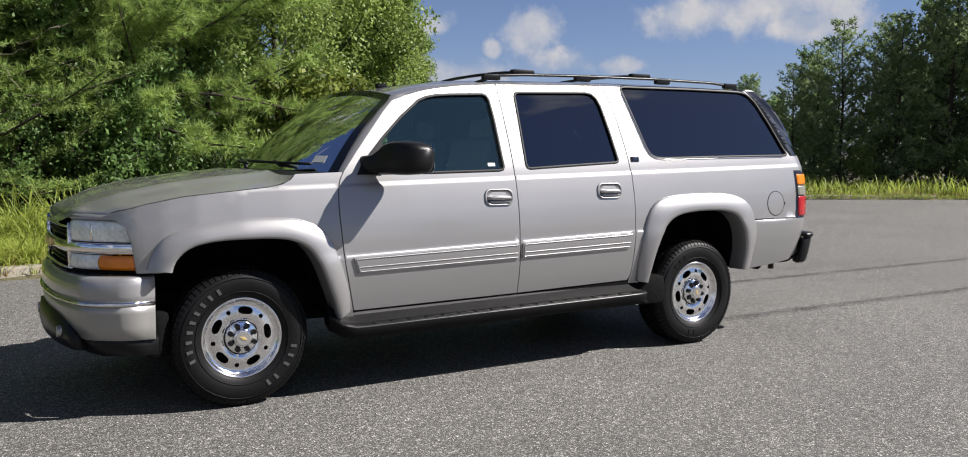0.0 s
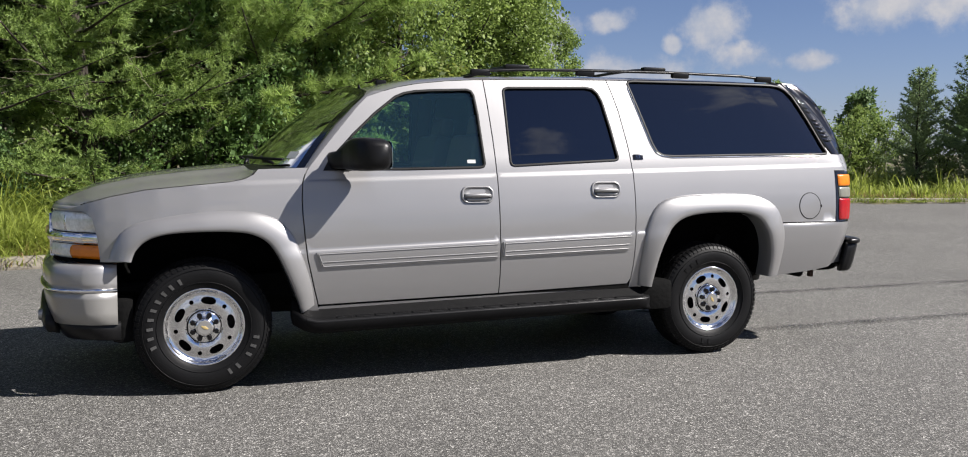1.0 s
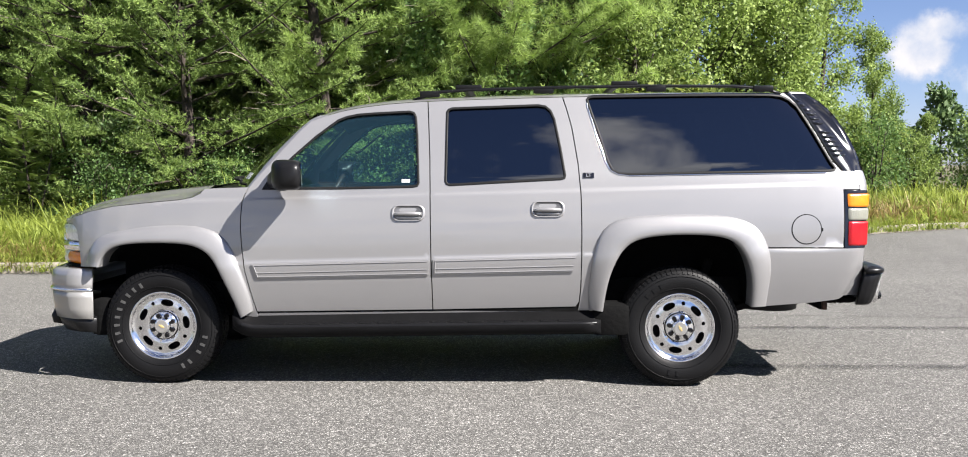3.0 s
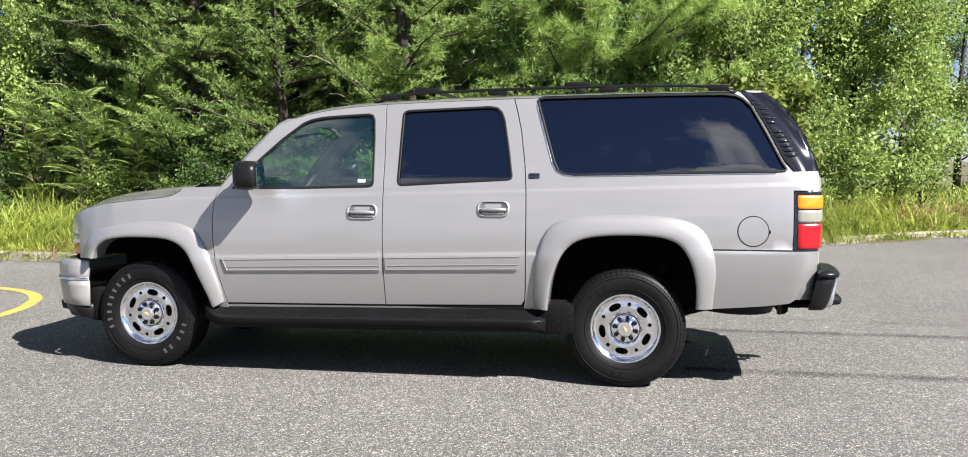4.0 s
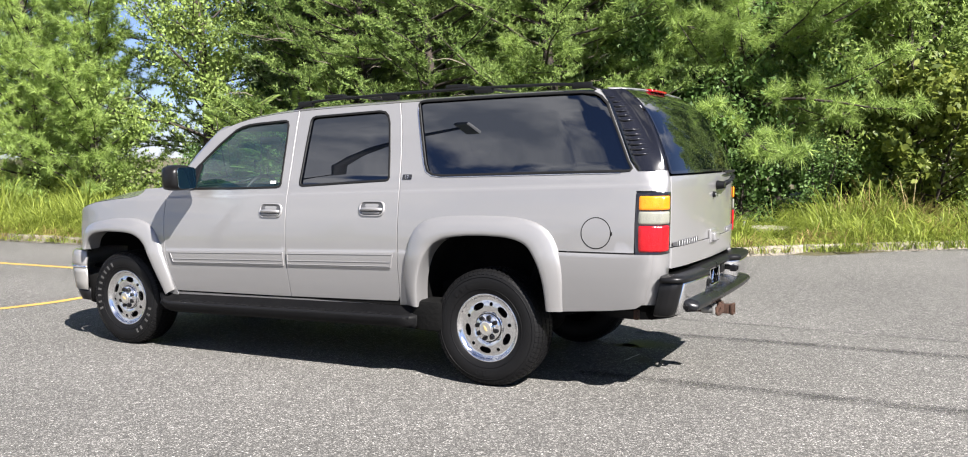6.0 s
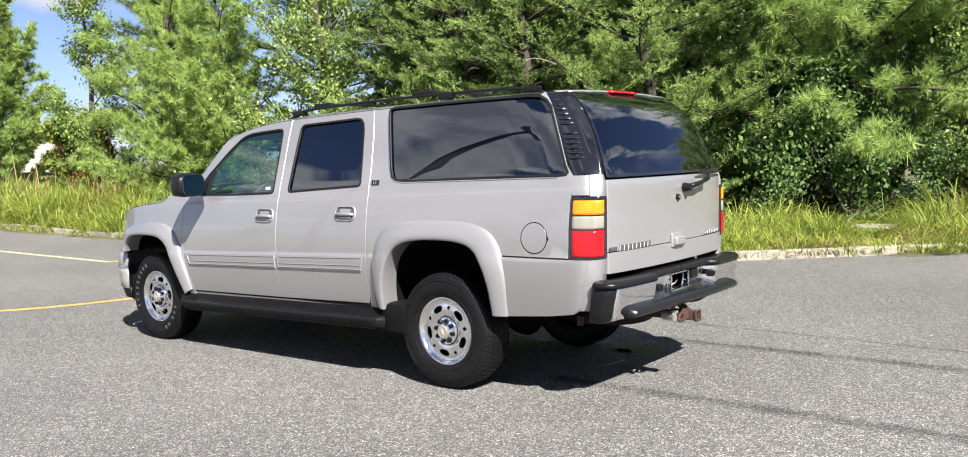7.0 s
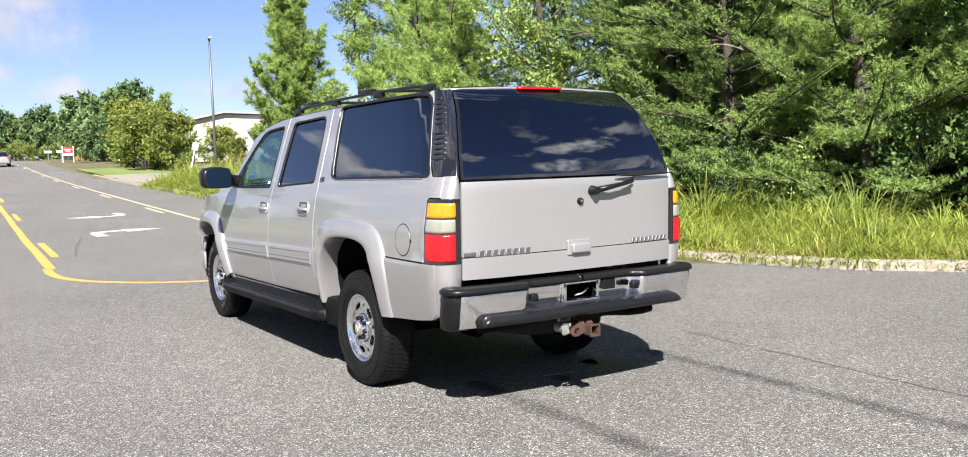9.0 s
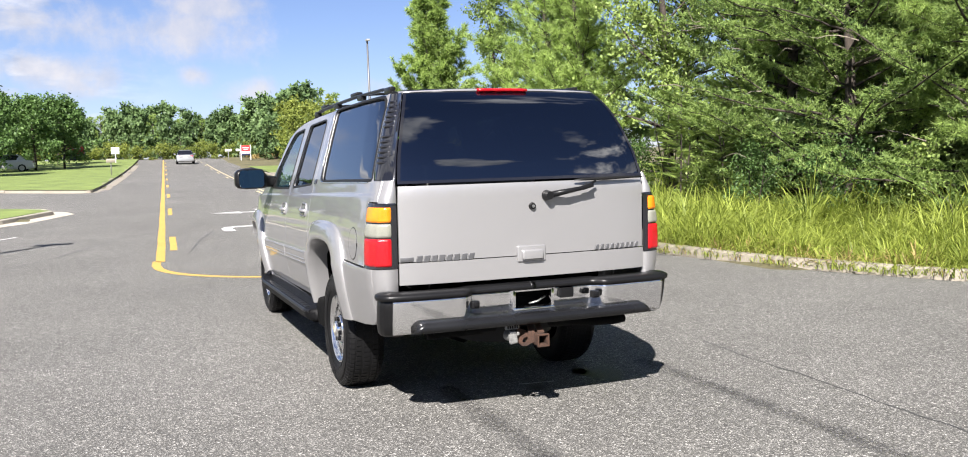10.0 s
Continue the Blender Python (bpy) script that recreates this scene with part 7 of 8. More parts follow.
def sidewall_marks(root, angles, material):
    """Raised sidewall lettering kept as plain bars."""
    tyre = [o for o in root.children if o.name.startswith("tyre")][0]
    for a in angles:
        a = radians(a)
        q = []
        for da, dr in ((-0.034, 0.280), (0.022, 0.280), (0.032, 0.314), (-0.024, 0.314)):
            for yy in (-0.1315, -0.1365):
                q.append(WHEEL_FIT @ Vector((dr * math.cos(a + da), yy + (0.0012 if dr < 0.3 else -0.0012), dr * math.sin(a + da))))
        fs = [(1, 3, 5, 7), (0, 1, 7, 6), (2, 4, 5, 3), (0, 2, 3, 1), (4, 6, 7, 5)]
        mesh_ob("sidewall_bar", q, fs, material, tyre, "worn white lettering as a plain bar")


first = build_wheel()
for o in first.children_recursive:
    o.data.transform(WHEEL_FIT)
rear_left = copy_thing(first, pose(1.625, -0.746, 0.3945, 0, 35, 0))
for o in (first,):
    sidewall_marks(o, [200, 189.5, 179, 168.5, 158, 147.5, 137, 126.5, 116, -14, -24.5, -35, -52, -62.5], LETTER)
first.matrix_basis = pose(-1.642, -0.715, 0.3945, 0, 0, 0)
front_right = copy_thing(first, pose(-1.642, 0.715, 0.3945, 0, 40, 180))
rear_right = copy_thing(rear_left, pose(1.625, 0.746, 0.3945, 0, 10, 180))
sidewall_marks(rear_left, [150, 160.5, 171, -58, -68.5], TYRE)
for w in (first, rear_left, front_right, rear_right):
    w.parent = suv
    w["label"] = "polished alloy wheel with an all-terrain tyre"

# ---------------------------------------------------------------- trees and undergrowth
def unit(a):
    return a / np.maximum(1e-9, np.linalg.norm(a, axis=-1, keepdims=True))


def blades(rng, P, D, count, length, width, forward, droop=0.0, slide=0.35):
    """Thin triangles that stand round twigs at points P along D like a brush: verts and loops."""
    n = len(P)
    base = np.repeat(P, count, axis=0)
    d = np.repeat(unit(D), count, axis=0)
    r = rng.normal(size=(n * count, 3))
    r = unit(r - d * np.sum(r * d, axis=1, keepdims=True))
    lean = forward + 0.25 * rng.normal(size=(n * count, 1))
    way = unit(d * lean + r * (1 - 0.5 * np.abs(lean)))
    way[:, 2] -= droop * rng.random(n * count)
    way = unit(way)
    ln = length * (0.7 + 0.45 * rng.random((n * count, 1)))
    side = unit(np.cross(way, rng.normal(size=(n * count, 3)))) * width * 0.5
    start = base + d * (rng.random((n * count, 1)) - 0.5) * length * slide
    tri = np.stack([start - side, start + side, start + way * ln], axis=1)
    return tri.reshape(-1, 3), np.arange(n * count * 3)


def leaves(rng, P, D, count, size, cloud, flat=0.5):
    """Folded diamond leaves scattered round points P."""
    n = len(P)
    c = np.repeat(P, count, axis=0) + rng.normal(size=(n * count, 3)) * cloud
    u = unit(np.repeat(D, count, axis=0) * 0.4 + rng.normal(size=(n * count, 3)))
    nrm = unit(rng.normal(size=(n * count, 3)) * (1 - flat) + np.array([0, 0, 1.0]) * flat)
    w = unit(np.cross(u, nrm))
    up = np.cross(w, u)
    s = size * (0.55 + 0.75 * rng.random((n * count, 1)))
    quad = np.stack([c - u * s * 0.5, c + w * s * 0.30 + up * s * 0.06, c + u * s * 0.5, c - w * s * 0.30 + up * s * 0.06], axis=1)
    return quad.reshape(-1, 3), np.arange(n * count * 4)


def limb_path(rng, start, way, length, bend, n=5):
    pts = [np.array(start, float)]
    d = np.array(way, float)
    for _ in range(n):
        d = d + rng.normal(size=3) * bend + np.array([0, 0, 0.05])
        d = d / np.linalg.norm(d)
        pts.append(pts[-1] + d * length / n)
    return pts


def conifer(name, seed, h, spread, clear, needle, per, width, material, label, whorl=0.42, twigs=10, twig=0.34, lift=0.25, rise=0.5, thin=0.35, sides=7, category="tree", forward=0.6,
            step=0.07, bare=True, twig_wood=0.35, flat=0.0, full=0.75, forks=0, dead=0, droop=0.0, tuft=0.25):
    """A pine: bent trunk, whorls of limbs, and twigs that leave each limb to both sides, brushed with needles."""
    rng = np.random.default_rng(seed)
    root = tagged(new(name), label, category)
    trunk = [np.array([0, 0, -0.15])]
    lean = rng.normal(size=2) * 0.05
    for k in range(1, 9):
        z = h * k / 8
        trunk.append(np.array([lean[0] * z + 0.06 * math.sin(z * 0.9 + seed), lean[1] * z + 0.05 * math.cos(z * 1.1 + seed), z]))
    r0 = 0.011 * h + 0.02
    wood = [tube(trunk, [r0 * (1 - 0.9 * k / 8) + 0.008 for k in range(9)], sides)]
    P, D = [], []

    def brush(b, w, length, bare_to):
        for q in np.arange(bare_to * length, length + 0.001, step):
            P.append(b + w * q)
            D.append(w)

    z = clear
    while z < h * 0.985:
        f = (z - clear) / (h - clear)
        reach = spread * ((1 - f) ** full) * (0.7 + 0.3 * min(1, f * 5 + 0.4)) + 0.30
        i = min(7, int(z / h * 8))
        p0 = trunk[i] + (trunk[i + 1] - trunk[i]) * (z / h * 8 - i)
        count = int(rng.integers(4, 7))
        a0 = rng.random() * 6.28
        for k in range(count):
            if rng.random() < 0.12:
                continue
            a = a0 + 6.283 * k / count + rng.normal() * 0.25
            ln = reach * (0.55 + 0.6 * rng.random())
            up_ = lift + rise * f + rng.normal() * 0.14
            path = limb_path(rng, p0, (math.cos(a), math.sin(a), up_), ln, 0.10)
            wood.append(tube(path, [max(0.005, 0.010 * (ln + 0.4) * (1 - 0.85 * q / 5)) for q in range(6)], 4 if bare else 3, close=False))
            m = max(3, int(twigs * ln / max(0.6, spread)) + 2)
            for j in range(m):
                t = min(0.999, thin + (1 - thin) * (j + rng.random()) / m)
                q = min(4, int(t * 5))
                b = path[q] + (path[q + 1] - path[q]) * (t * 5 - q)
                along = unit(path[q + 1] - path[q])
                across = unit(np.cross(along, [0, 0, 1.0])) * (1 if j % 2 else -1)
                w = unit(along * (0.75 + 0.3 * rng.random()) + across * (0.5 + 0.5 * rng.random()) + rng.normal(size=3) * 0.5 * (1 - flat) + np.array([0, 0, 0.18 + 0.22 * rng.random()]))
                tl = twig * (0.55 + 0.8 * rng.random()) * (1.15 - 0.55 * t) * (0.6 + 0.4 * min(1.2, ln / spread))
                if rng.random() < twig_wood:
                    wood.append(tube([b, b + w * tl], [0.006, 0.003], 3, close=False))
                brush(b, w, tl, tuft)
                for c in range(forks):
                    sg = 1 if c % 2 else -1
                    w2 = unit(w * 0.8 + np.cross(w, [0, 0, 1.0]) * sg * 0.7 + np.array([0, 0, 0.12]))
                    brush(b + w * tl * (0.35 + 0.2 * c), w2, tl * 0.5, 0.2)
            brush(path[-2], unit(path[-1] - path[-2]), float(np.linalg.norm(path[-1] - path[-2])), 0.2)
        z += whorl * (0.7 + 0.6 * rng.random())
    brush(trunk[-1] * 0.88, np.array([0, 0, 1.0]), h * 0.12, 0.0)
    if bare:
        for _ in range(10):
            z = 0.6 + rng.random() * max(0.5, clear)
            a = rng.random() * 6.28
            i = min(7, int(z / h * 8))
            wood.append(tube(limb_path(rng, trunk[i], (math.cos(a), math.sin(a), 0.0), 0.5 + 0.9 * rng.random(), 0.18), [0.010, 0.008, 0.006, 0.005, 0.003, 0.002], 3, close=False))
    vs, fs = join(wood)
    mesh_ob("trunk", vs, fs, BARK, root, "rough brown trunk and limbs", True)
    if dead:
        sticks = []
        for _ in range(dead):
            z = 0.4 + rng.random() * h * 0.55
            a = rng.random() * 6.28
            i = min(7, int(z / h * 8))
            go = np.array([math.cos(a), math.sin(a), -0.05 + 0.3 * rng.random()])
            at_ = trunk[i] + go * spread * (0.25 + 0.5 * rng.random())
            sticks.append(tube(limb_path(rng, at_, go, 0.35 + 0.6 * rng.random(), 0.28), [0.009, 0.008, 0.006, 0.005, 0.004, 0.002], 3, close=False))
        vs, fs = join(sticks)
        mesh_ob("dead_twig", vs, fs, DEADWOOD, root, "pale bare twigs inside the crown")["kind"] = "stuff"
    v, l = blades(rng, np.array(P), np.array(D), per, needle, width, forward, droop)
    fast_mesh("crown", v, l, 3, material, root, "needled crown")
    return root


def broadleaf(name, seed, h, spread, clear, leaf, per, material, label, limbs=16, cloud=0.16, round_=0.6, category="tree", stems=1, sides=7, twigs=10):
    """A broadleaf tree: stems, forked limbs and twigs clothed in folded leaves."""
    rng = np.random.default_rng(seed)
    root = tagged(new(name), label, category)
    wood, P, D = [], [], []
    for st in range(stems):
        lean = rng.normal(size=2) * (0.04 if stems == 1 else 0.22)
        trunk = [np.array([0.12 * st, 0, -0.15])] + [np.array([lean[0] * z + 0.05 * math.sin(z * 1.3 + seed + st), lean[1] * z + 0.05 * math.cos(z + st), z]) for z in np.linspace(h / 8, h * 0.95, 8)]
        r0 = (0.014 * h + 0.015) / math.sqrt(stems)
        wood.append(tube(trunk, [r0 * (1 - 0.92 * k / 8) + 0.006 for k in range(9)], sides))
        for k in range(max(4, limbs // stems)):
            f = (k + rng.random()) / max(4, limbs // stems)
            z = clear + (h * 0.94 - clear) * f
            i = min(7, int(z / h * 8))
            p0 = trunk[i] + (trunk[i + 1] - trunk[i]) * min(1, (z / h * 8 - i))
            shape = math.sqrt(max(0.06, 1 - ((f - (1 - round_) * 0.6) / 0.95) ** 2)) * (1 - 0.35 * f)
            ln = spread * shape * (0.6 + 0.55 * rng.random())
            a = k * 2.4 + rng.normal() * 0.5
            path = limb_path(rng, p0, (math.cos(a), math.sin(a), 0.30 + 0.7 * f), ln, 0.16)
            wood.append(tube(path, [max(0.005, 0.014 * (ln + 0.3) * (1 - 0.85 * q / 5)) for q in range(6)], 4, close=False))
            for _ in range(twigs):
                t = 0.22 + 0.78 * rng.random() ** 0.7
                q = min(4, int(t * 5))
                b = path[q] + (path[q + 1] - path[q]) * (t * 5 - q)
                w = unit(unit(path[q + 1] - path[q]) * 0.5 + rng.normal(size=3) * 0.7 + np.array([0, 0, 0.15]))
                tl = (0.2 + 0.4 * rng.random()) * min(1.0, spread / 1.6)
                if rng.random() < 0.3 and leaf < 0.3:
                    wood.append(tube([b, b + w * tl], [0.005, 0.002], 3, close=False))
                for s in (0.3, 0.65, 1.0):
                    P.append(b + w * tl * s)
                    D.append(w)
        for s in np.linspace(0.9, 1.03, 5):
            P.append(trunk[-1] * s)
            D.append(np.array([0, 0, 1.0]))
    vs, fs = join(wood)
    mesh_ob("trunk", vs, fs, BARK, root, "grey-brown trunk and branches", True)
    v, l = leaves(rng, np.array(P), np.array(D), per, leaf, cloud)
    fast_mesh("crown", v, l, 4, material, root, "leafy crown")
    return root


def sumac(seed, h):
    """A sumac with long drooping feathered leaves."""
    rng = np.random.default_rng(seed)
    root = tagged(new("sumac"), "young sumac with long feathered green leaves", "shrub")
    wood, V = [], []
    stems = [limb_path(rng, (0, 0, 0), (0.12 * math.cos(a), 0.12 * math.sin(a), 1), h * (0.7 + 0.3 * rng.random()), 0.05) for a in (0, 2.1, 4.2)]
    for st in stems:
        wood.append(tube(st, [0.02, 0.018, 0.016, 0.013, 0.010, 0.007], 6))
        for k in range(17):
            t = 0.3 + 0.7 * k / 16
            q = min(4, int(t * 5))
            b = st[q] + (st[q + 1] - st[q]) * (t * 5 - q)
            a = k * 2.4 + rng.normal() * 0.3
            w = np.array([math.cos(a), math.sin(a), 0.35 + 0.5 * t])
            ln = 0.62 * (0.8 + 0.4 * rng.random())
            rib = [b + unit(w) * ln * s + np.array([0, 0, -0.28 * s * s * ln]) for s in np.linspace(0, 1, 8)]
            wood.append(tube(rib, 0.004, 3, close=False))
            side = unit(np.cross(w, [0, 0, 1.0]))
            for s in np.linspace(0.12, 1.0, 12):
                c = rib[0] * 0 + np.array([np.interp(s * 7, range(8), [r[i] for r in rib]) for i in range(3)])
                for sg in (-1, 1):
                    tip = c + side * sg * 0.15 * (1.1 - 0.5 * abs(s - 0.45)) + unit(w) * 0.04 + np.array([0, 0, -0.035])
                    wd = unit(w) * 0.017
                    mid = (c + tip) / 2 + np.array([0, 0, 0.008])
                    V += [c, mid + wd, tip, mid - wd]
    vs, fs = join(wood)
    mesh_ob("trunk", vs, fs, BARK, root, "slender brown stems", True)
    fast_mesh("crown", np.array(V), np.arange(len(V)), 4, LEAF, root, "feathered leaves")
    return root


kinds = {
    "long": conifer("pine_tree", 11, 9.5, 2.7, 0.45, 0.20, 26, 0.0125, NEEDLE_LONG, "pine with long tufted bright green needles", whorl=0.30, twigs=24, twig=0.46, lift=0.12, thin=0.08, full=0.6, step=0.10, forward=0.5, tuft=0.5),
    "long_high": conifer("pine_tree", 17, 8.8, 2.9, 1.7, 0.21, 28, 0.0120, NEEDLE_LONG, "pine with long tufted needles above a clear dark trunk", whorl=0.28, twigs=26, twig=0.46, lift=0.02, rise=0.6, thin=0.10, full=0.5, step=0.10, forward=0.45, tuft=0.5),
    "long2": conifer("pine_tree", 12, 8.6, 2.5, 0.3, 0.20, 24, 0.0145, NEEDLE_LONG, "young pine with long tufted needles", whorl=0.32, twigs=22, twig=0.46, lift=0.35, thin=0.08, step=0.11, forward=0.5, tuft=0.45),
    "stout": conifer("pine_tree", 14, 7.4, 2.7, 0.35, 0.22, 24, 0.026, NEEDLE_LONG, "broad young pine with upswept needled limbs", whorl=0.31, twigs=28, twig=0.55, lift=0.40, rise=0.7, thin=0.12, full=0.62, step=0.12, forward=0.6, tuft=0.4),
    "dense": conifer("pine_tree", 21, 10.0, 2.8, 0.15, 0.075, 7, 0.017, NEEDLE, "bushy pine with short dense needles and sweeping limbs", whorl=0.30, twigs=24, twig=0.52, lift=0.06, thin=0.10, twig_wood=0.06, flat=0.62, full=0.5, forks=2, dead=55, step=0.06),
    "dense2": conifer("pine_tree", 22, 8.6, 3.1, 0.1, 0.075, 7, 0.017, NEEDLE, "bushy pine with short dense needles and low limbs", whorl=0.30, twigs=24, twig=0.52, lift=0.0, thin=0.10, twig_wood=0.06, flat=0.62, full=0.5, forks=2, dead=55, step=0.06),
    "mid": conifer("pine_tree", 23, 9.5, 3.2, 0.1, 0.25, 6, 0.065, NEEDLE_HAZED, "full pine, haze painted into its grey-green needles", whorl=0.36, twigs=13, twig=0.6, lift=0.25, thin=0.12, twig_wood=0.0, flat=0.4, full=0.55, sides=5, bare=False, step=0.22),
    "tall": conifer("pine_tree", 31, 13.0, 2.6, 5.0, 0.19, 9, 0.030, NEEDLE, "tall pine with a bare dark trunk", whorl=0.48, twigs=9, twig=0.5, twig_wood=0.0, step=0.16),
    "pale": broadleaf("broadleaf_tree", 41, 9.0, 2.7, 0.4, 0.092, 24, LEAF_LIGHT, "broadleaf tree with pale sunlit leaves", limbs=26, cloud=0.15, twigs=12),
    "broad": broadleaf("broadleaf_tree", 42, 7.4, 2.9, 0.3, 0.115, 18, LEAF, "leafy broadleaf tree with mid-green leaves", limbs=28, cloud=0.19, twigs=13),
    "slim": broadleaf("broadleaf_tree", 43, 8.0, 1.8, 0.8, 0.105, 24, LEAF, "slim broadleaf tree with mid-green leaves", limbs=24, cloud=0.13, twigs=9),
    "dark": broadleaf("broadleaf_tree", 44, 10.5, 3.0, 0.2, 0.26, 10, LEAF_DARK, "broadleaf tree, the wood's shade painted into its dark leaves", limbs=24, cloud=0.22, twigs=10),
    "shade": broadleaf("broadleaf_tree", 45, 5.2, 2.3, 0.1, 0.105, 12, LEAF_DARK, "understorey tree, shade painted into its small dark leaves", limbs=30, cloud=0.20, twigs=12, stems=2),
    "bush": broadleaf("bush", 51, 1.5, 0.9, 0.05, 0.075, 9, LEAF, "low leafy bush at the wood's edge", limbs=14, cloud=0.10, category="bush", stems=3, twigs=7),
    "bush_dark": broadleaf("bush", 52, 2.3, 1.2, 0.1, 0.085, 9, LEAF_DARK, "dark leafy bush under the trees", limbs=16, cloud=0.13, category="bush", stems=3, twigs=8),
    "olive": broadleaf("broadleaf_tree", 53, 4.6, 2.4, 0.15, 0.25, 9, LEAF_OLIVE, "spreading tree with yellowing green leaves", limbs=24, cloud=0.16, stems=2, twigs=10),
    "scrub": broadleaf("bush", 55, 1.5, 1.2, 0.05, 0.20, 6, LEAF_OLIVE, "tan and olive scrub bush at the road end", limbs=12, cloud=0.2, category="bush", stems=3, twigs=6, sides=4),
    "far": broadleaf("broadleaf_tree", 61, 8.0, 4.3, 0.1, 0.58, 6, LEAF_FAR, "distant broadleaf tree with haze put into its leaf colour", limbs=20, cloud=0.34, twigs=7, sides=5),
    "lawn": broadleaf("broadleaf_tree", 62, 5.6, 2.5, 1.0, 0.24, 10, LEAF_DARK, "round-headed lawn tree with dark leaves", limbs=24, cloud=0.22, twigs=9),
    "farpine": conifer("pine_tree", 63, 8.0, 2.4, 0.4, 0.34, 5, 0.10, NEEDLE, "pine in the distance", whorl=0.55, twigs=6, twig=0.6, bare=False, twig_wood=0.0, step=0.25),
}
planted = set()


def plant(kind, x, y, size=1.0, turn=None, seed=0):
    """Sets a tree of that kind; the first goes there itself, later ones are copies."""
    t = (x * 47.3 + y * 91.7) % 360 if turn is None else turn
    m = pose(x, y, float(ground_z(x)) + 0.05, 0, 0, t) @ Matrix.Diagonal((size, size, size * (0.94 + 0.12 * ((x * 7.1 + y * 3.3) % 1)), 1))
    ob = kinds[kind]
    if kind not in planted:
        planted.add(kind)
        ob.matrix_basis = m
        ob["group"] = "bushes along the verge" if ob["category"] == "bush" else "pines" if ob["label"].find("pine") >= 0 else "broadleaf trees"
        return ob
    c = ob.copy()
    scene.collection.objects.link(c)
    for o in ob.children:
        k = o.copy()
        scene.collection.objects.link(k)
        k.parent = c
    c.matrix_basis = m
    return c


# the near edge of the wood, west to east
for kind, x, y, s in (
    ("stout", -28.6, 10.3, 1.0), ("slim", -22.4, 10.2, 1.0), ("olive", -24.4, 11.0, 0.7), ("long", -17.4, 10.0, 1.05), ("long2", -14.6, 9.6, 0.95), ("pale", -11.6, 10.4, 1.0),
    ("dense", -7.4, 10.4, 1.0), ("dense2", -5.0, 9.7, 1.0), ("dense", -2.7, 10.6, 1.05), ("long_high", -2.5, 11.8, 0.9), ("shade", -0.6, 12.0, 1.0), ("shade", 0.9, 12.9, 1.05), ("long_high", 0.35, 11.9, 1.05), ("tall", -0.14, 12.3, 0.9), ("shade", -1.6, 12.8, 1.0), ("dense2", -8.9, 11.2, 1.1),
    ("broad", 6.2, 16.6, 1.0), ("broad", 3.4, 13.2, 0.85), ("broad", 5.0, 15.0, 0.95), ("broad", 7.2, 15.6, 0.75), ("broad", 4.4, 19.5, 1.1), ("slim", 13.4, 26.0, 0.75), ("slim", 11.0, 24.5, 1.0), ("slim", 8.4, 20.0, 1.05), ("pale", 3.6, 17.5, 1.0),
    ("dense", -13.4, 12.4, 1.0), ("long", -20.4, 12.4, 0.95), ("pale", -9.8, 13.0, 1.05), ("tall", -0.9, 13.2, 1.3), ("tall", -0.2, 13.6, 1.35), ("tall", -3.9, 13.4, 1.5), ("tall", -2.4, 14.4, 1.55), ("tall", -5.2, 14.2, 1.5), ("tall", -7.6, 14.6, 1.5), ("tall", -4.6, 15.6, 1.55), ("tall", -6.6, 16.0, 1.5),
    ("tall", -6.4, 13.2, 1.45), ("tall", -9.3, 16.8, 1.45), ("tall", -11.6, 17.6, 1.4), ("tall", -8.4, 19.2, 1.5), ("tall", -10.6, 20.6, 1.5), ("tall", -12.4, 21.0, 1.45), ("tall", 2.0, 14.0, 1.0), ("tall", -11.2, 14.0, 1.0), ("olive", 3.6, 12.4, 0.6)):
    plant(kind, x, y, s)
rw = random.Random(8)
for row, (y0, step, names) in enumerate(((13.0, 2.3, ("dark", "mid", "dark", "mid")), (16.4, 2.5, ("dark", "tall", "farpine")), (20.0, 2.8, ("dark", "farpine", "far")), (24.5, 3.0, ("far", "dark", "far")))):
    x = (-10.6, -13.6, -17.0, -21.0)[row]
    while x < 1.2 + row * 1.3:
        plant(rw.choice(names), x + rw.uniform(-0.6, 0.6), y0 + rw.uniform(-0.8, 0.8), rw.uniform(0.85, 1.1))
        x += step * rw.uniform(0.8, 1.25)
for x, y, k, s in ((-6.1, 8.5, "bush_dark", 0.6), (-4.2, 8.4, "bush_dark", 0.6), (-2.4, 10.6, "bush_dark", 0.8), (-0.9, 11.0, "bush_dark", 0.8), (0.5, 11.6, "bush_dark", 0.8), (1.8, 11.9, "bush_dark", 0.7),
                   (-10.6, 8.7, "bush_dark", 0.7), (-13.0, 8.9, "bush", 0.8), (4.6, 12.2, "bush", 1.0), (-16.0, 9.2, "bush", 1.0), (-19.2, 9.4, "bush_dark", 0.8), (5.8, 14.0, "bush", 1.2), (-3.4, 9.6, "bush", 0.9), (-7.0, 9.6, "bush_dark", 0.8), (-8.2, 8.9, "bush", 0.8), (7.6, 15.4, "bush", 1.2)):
    plant(k, x, y, s)
red = broadleaf("bush", 54, 3.0, 1.0, 0.8, 0.13, 8, LEAF_RED, "tall bush with orange-red leaves at the wood's edge", limbs=14, cloud=0.12, category="bush", stems=2, twigs=7)
red.matrix_basis = pose(-23.6, 10.4, 0.1)
sm = sumac(71, 3.0)
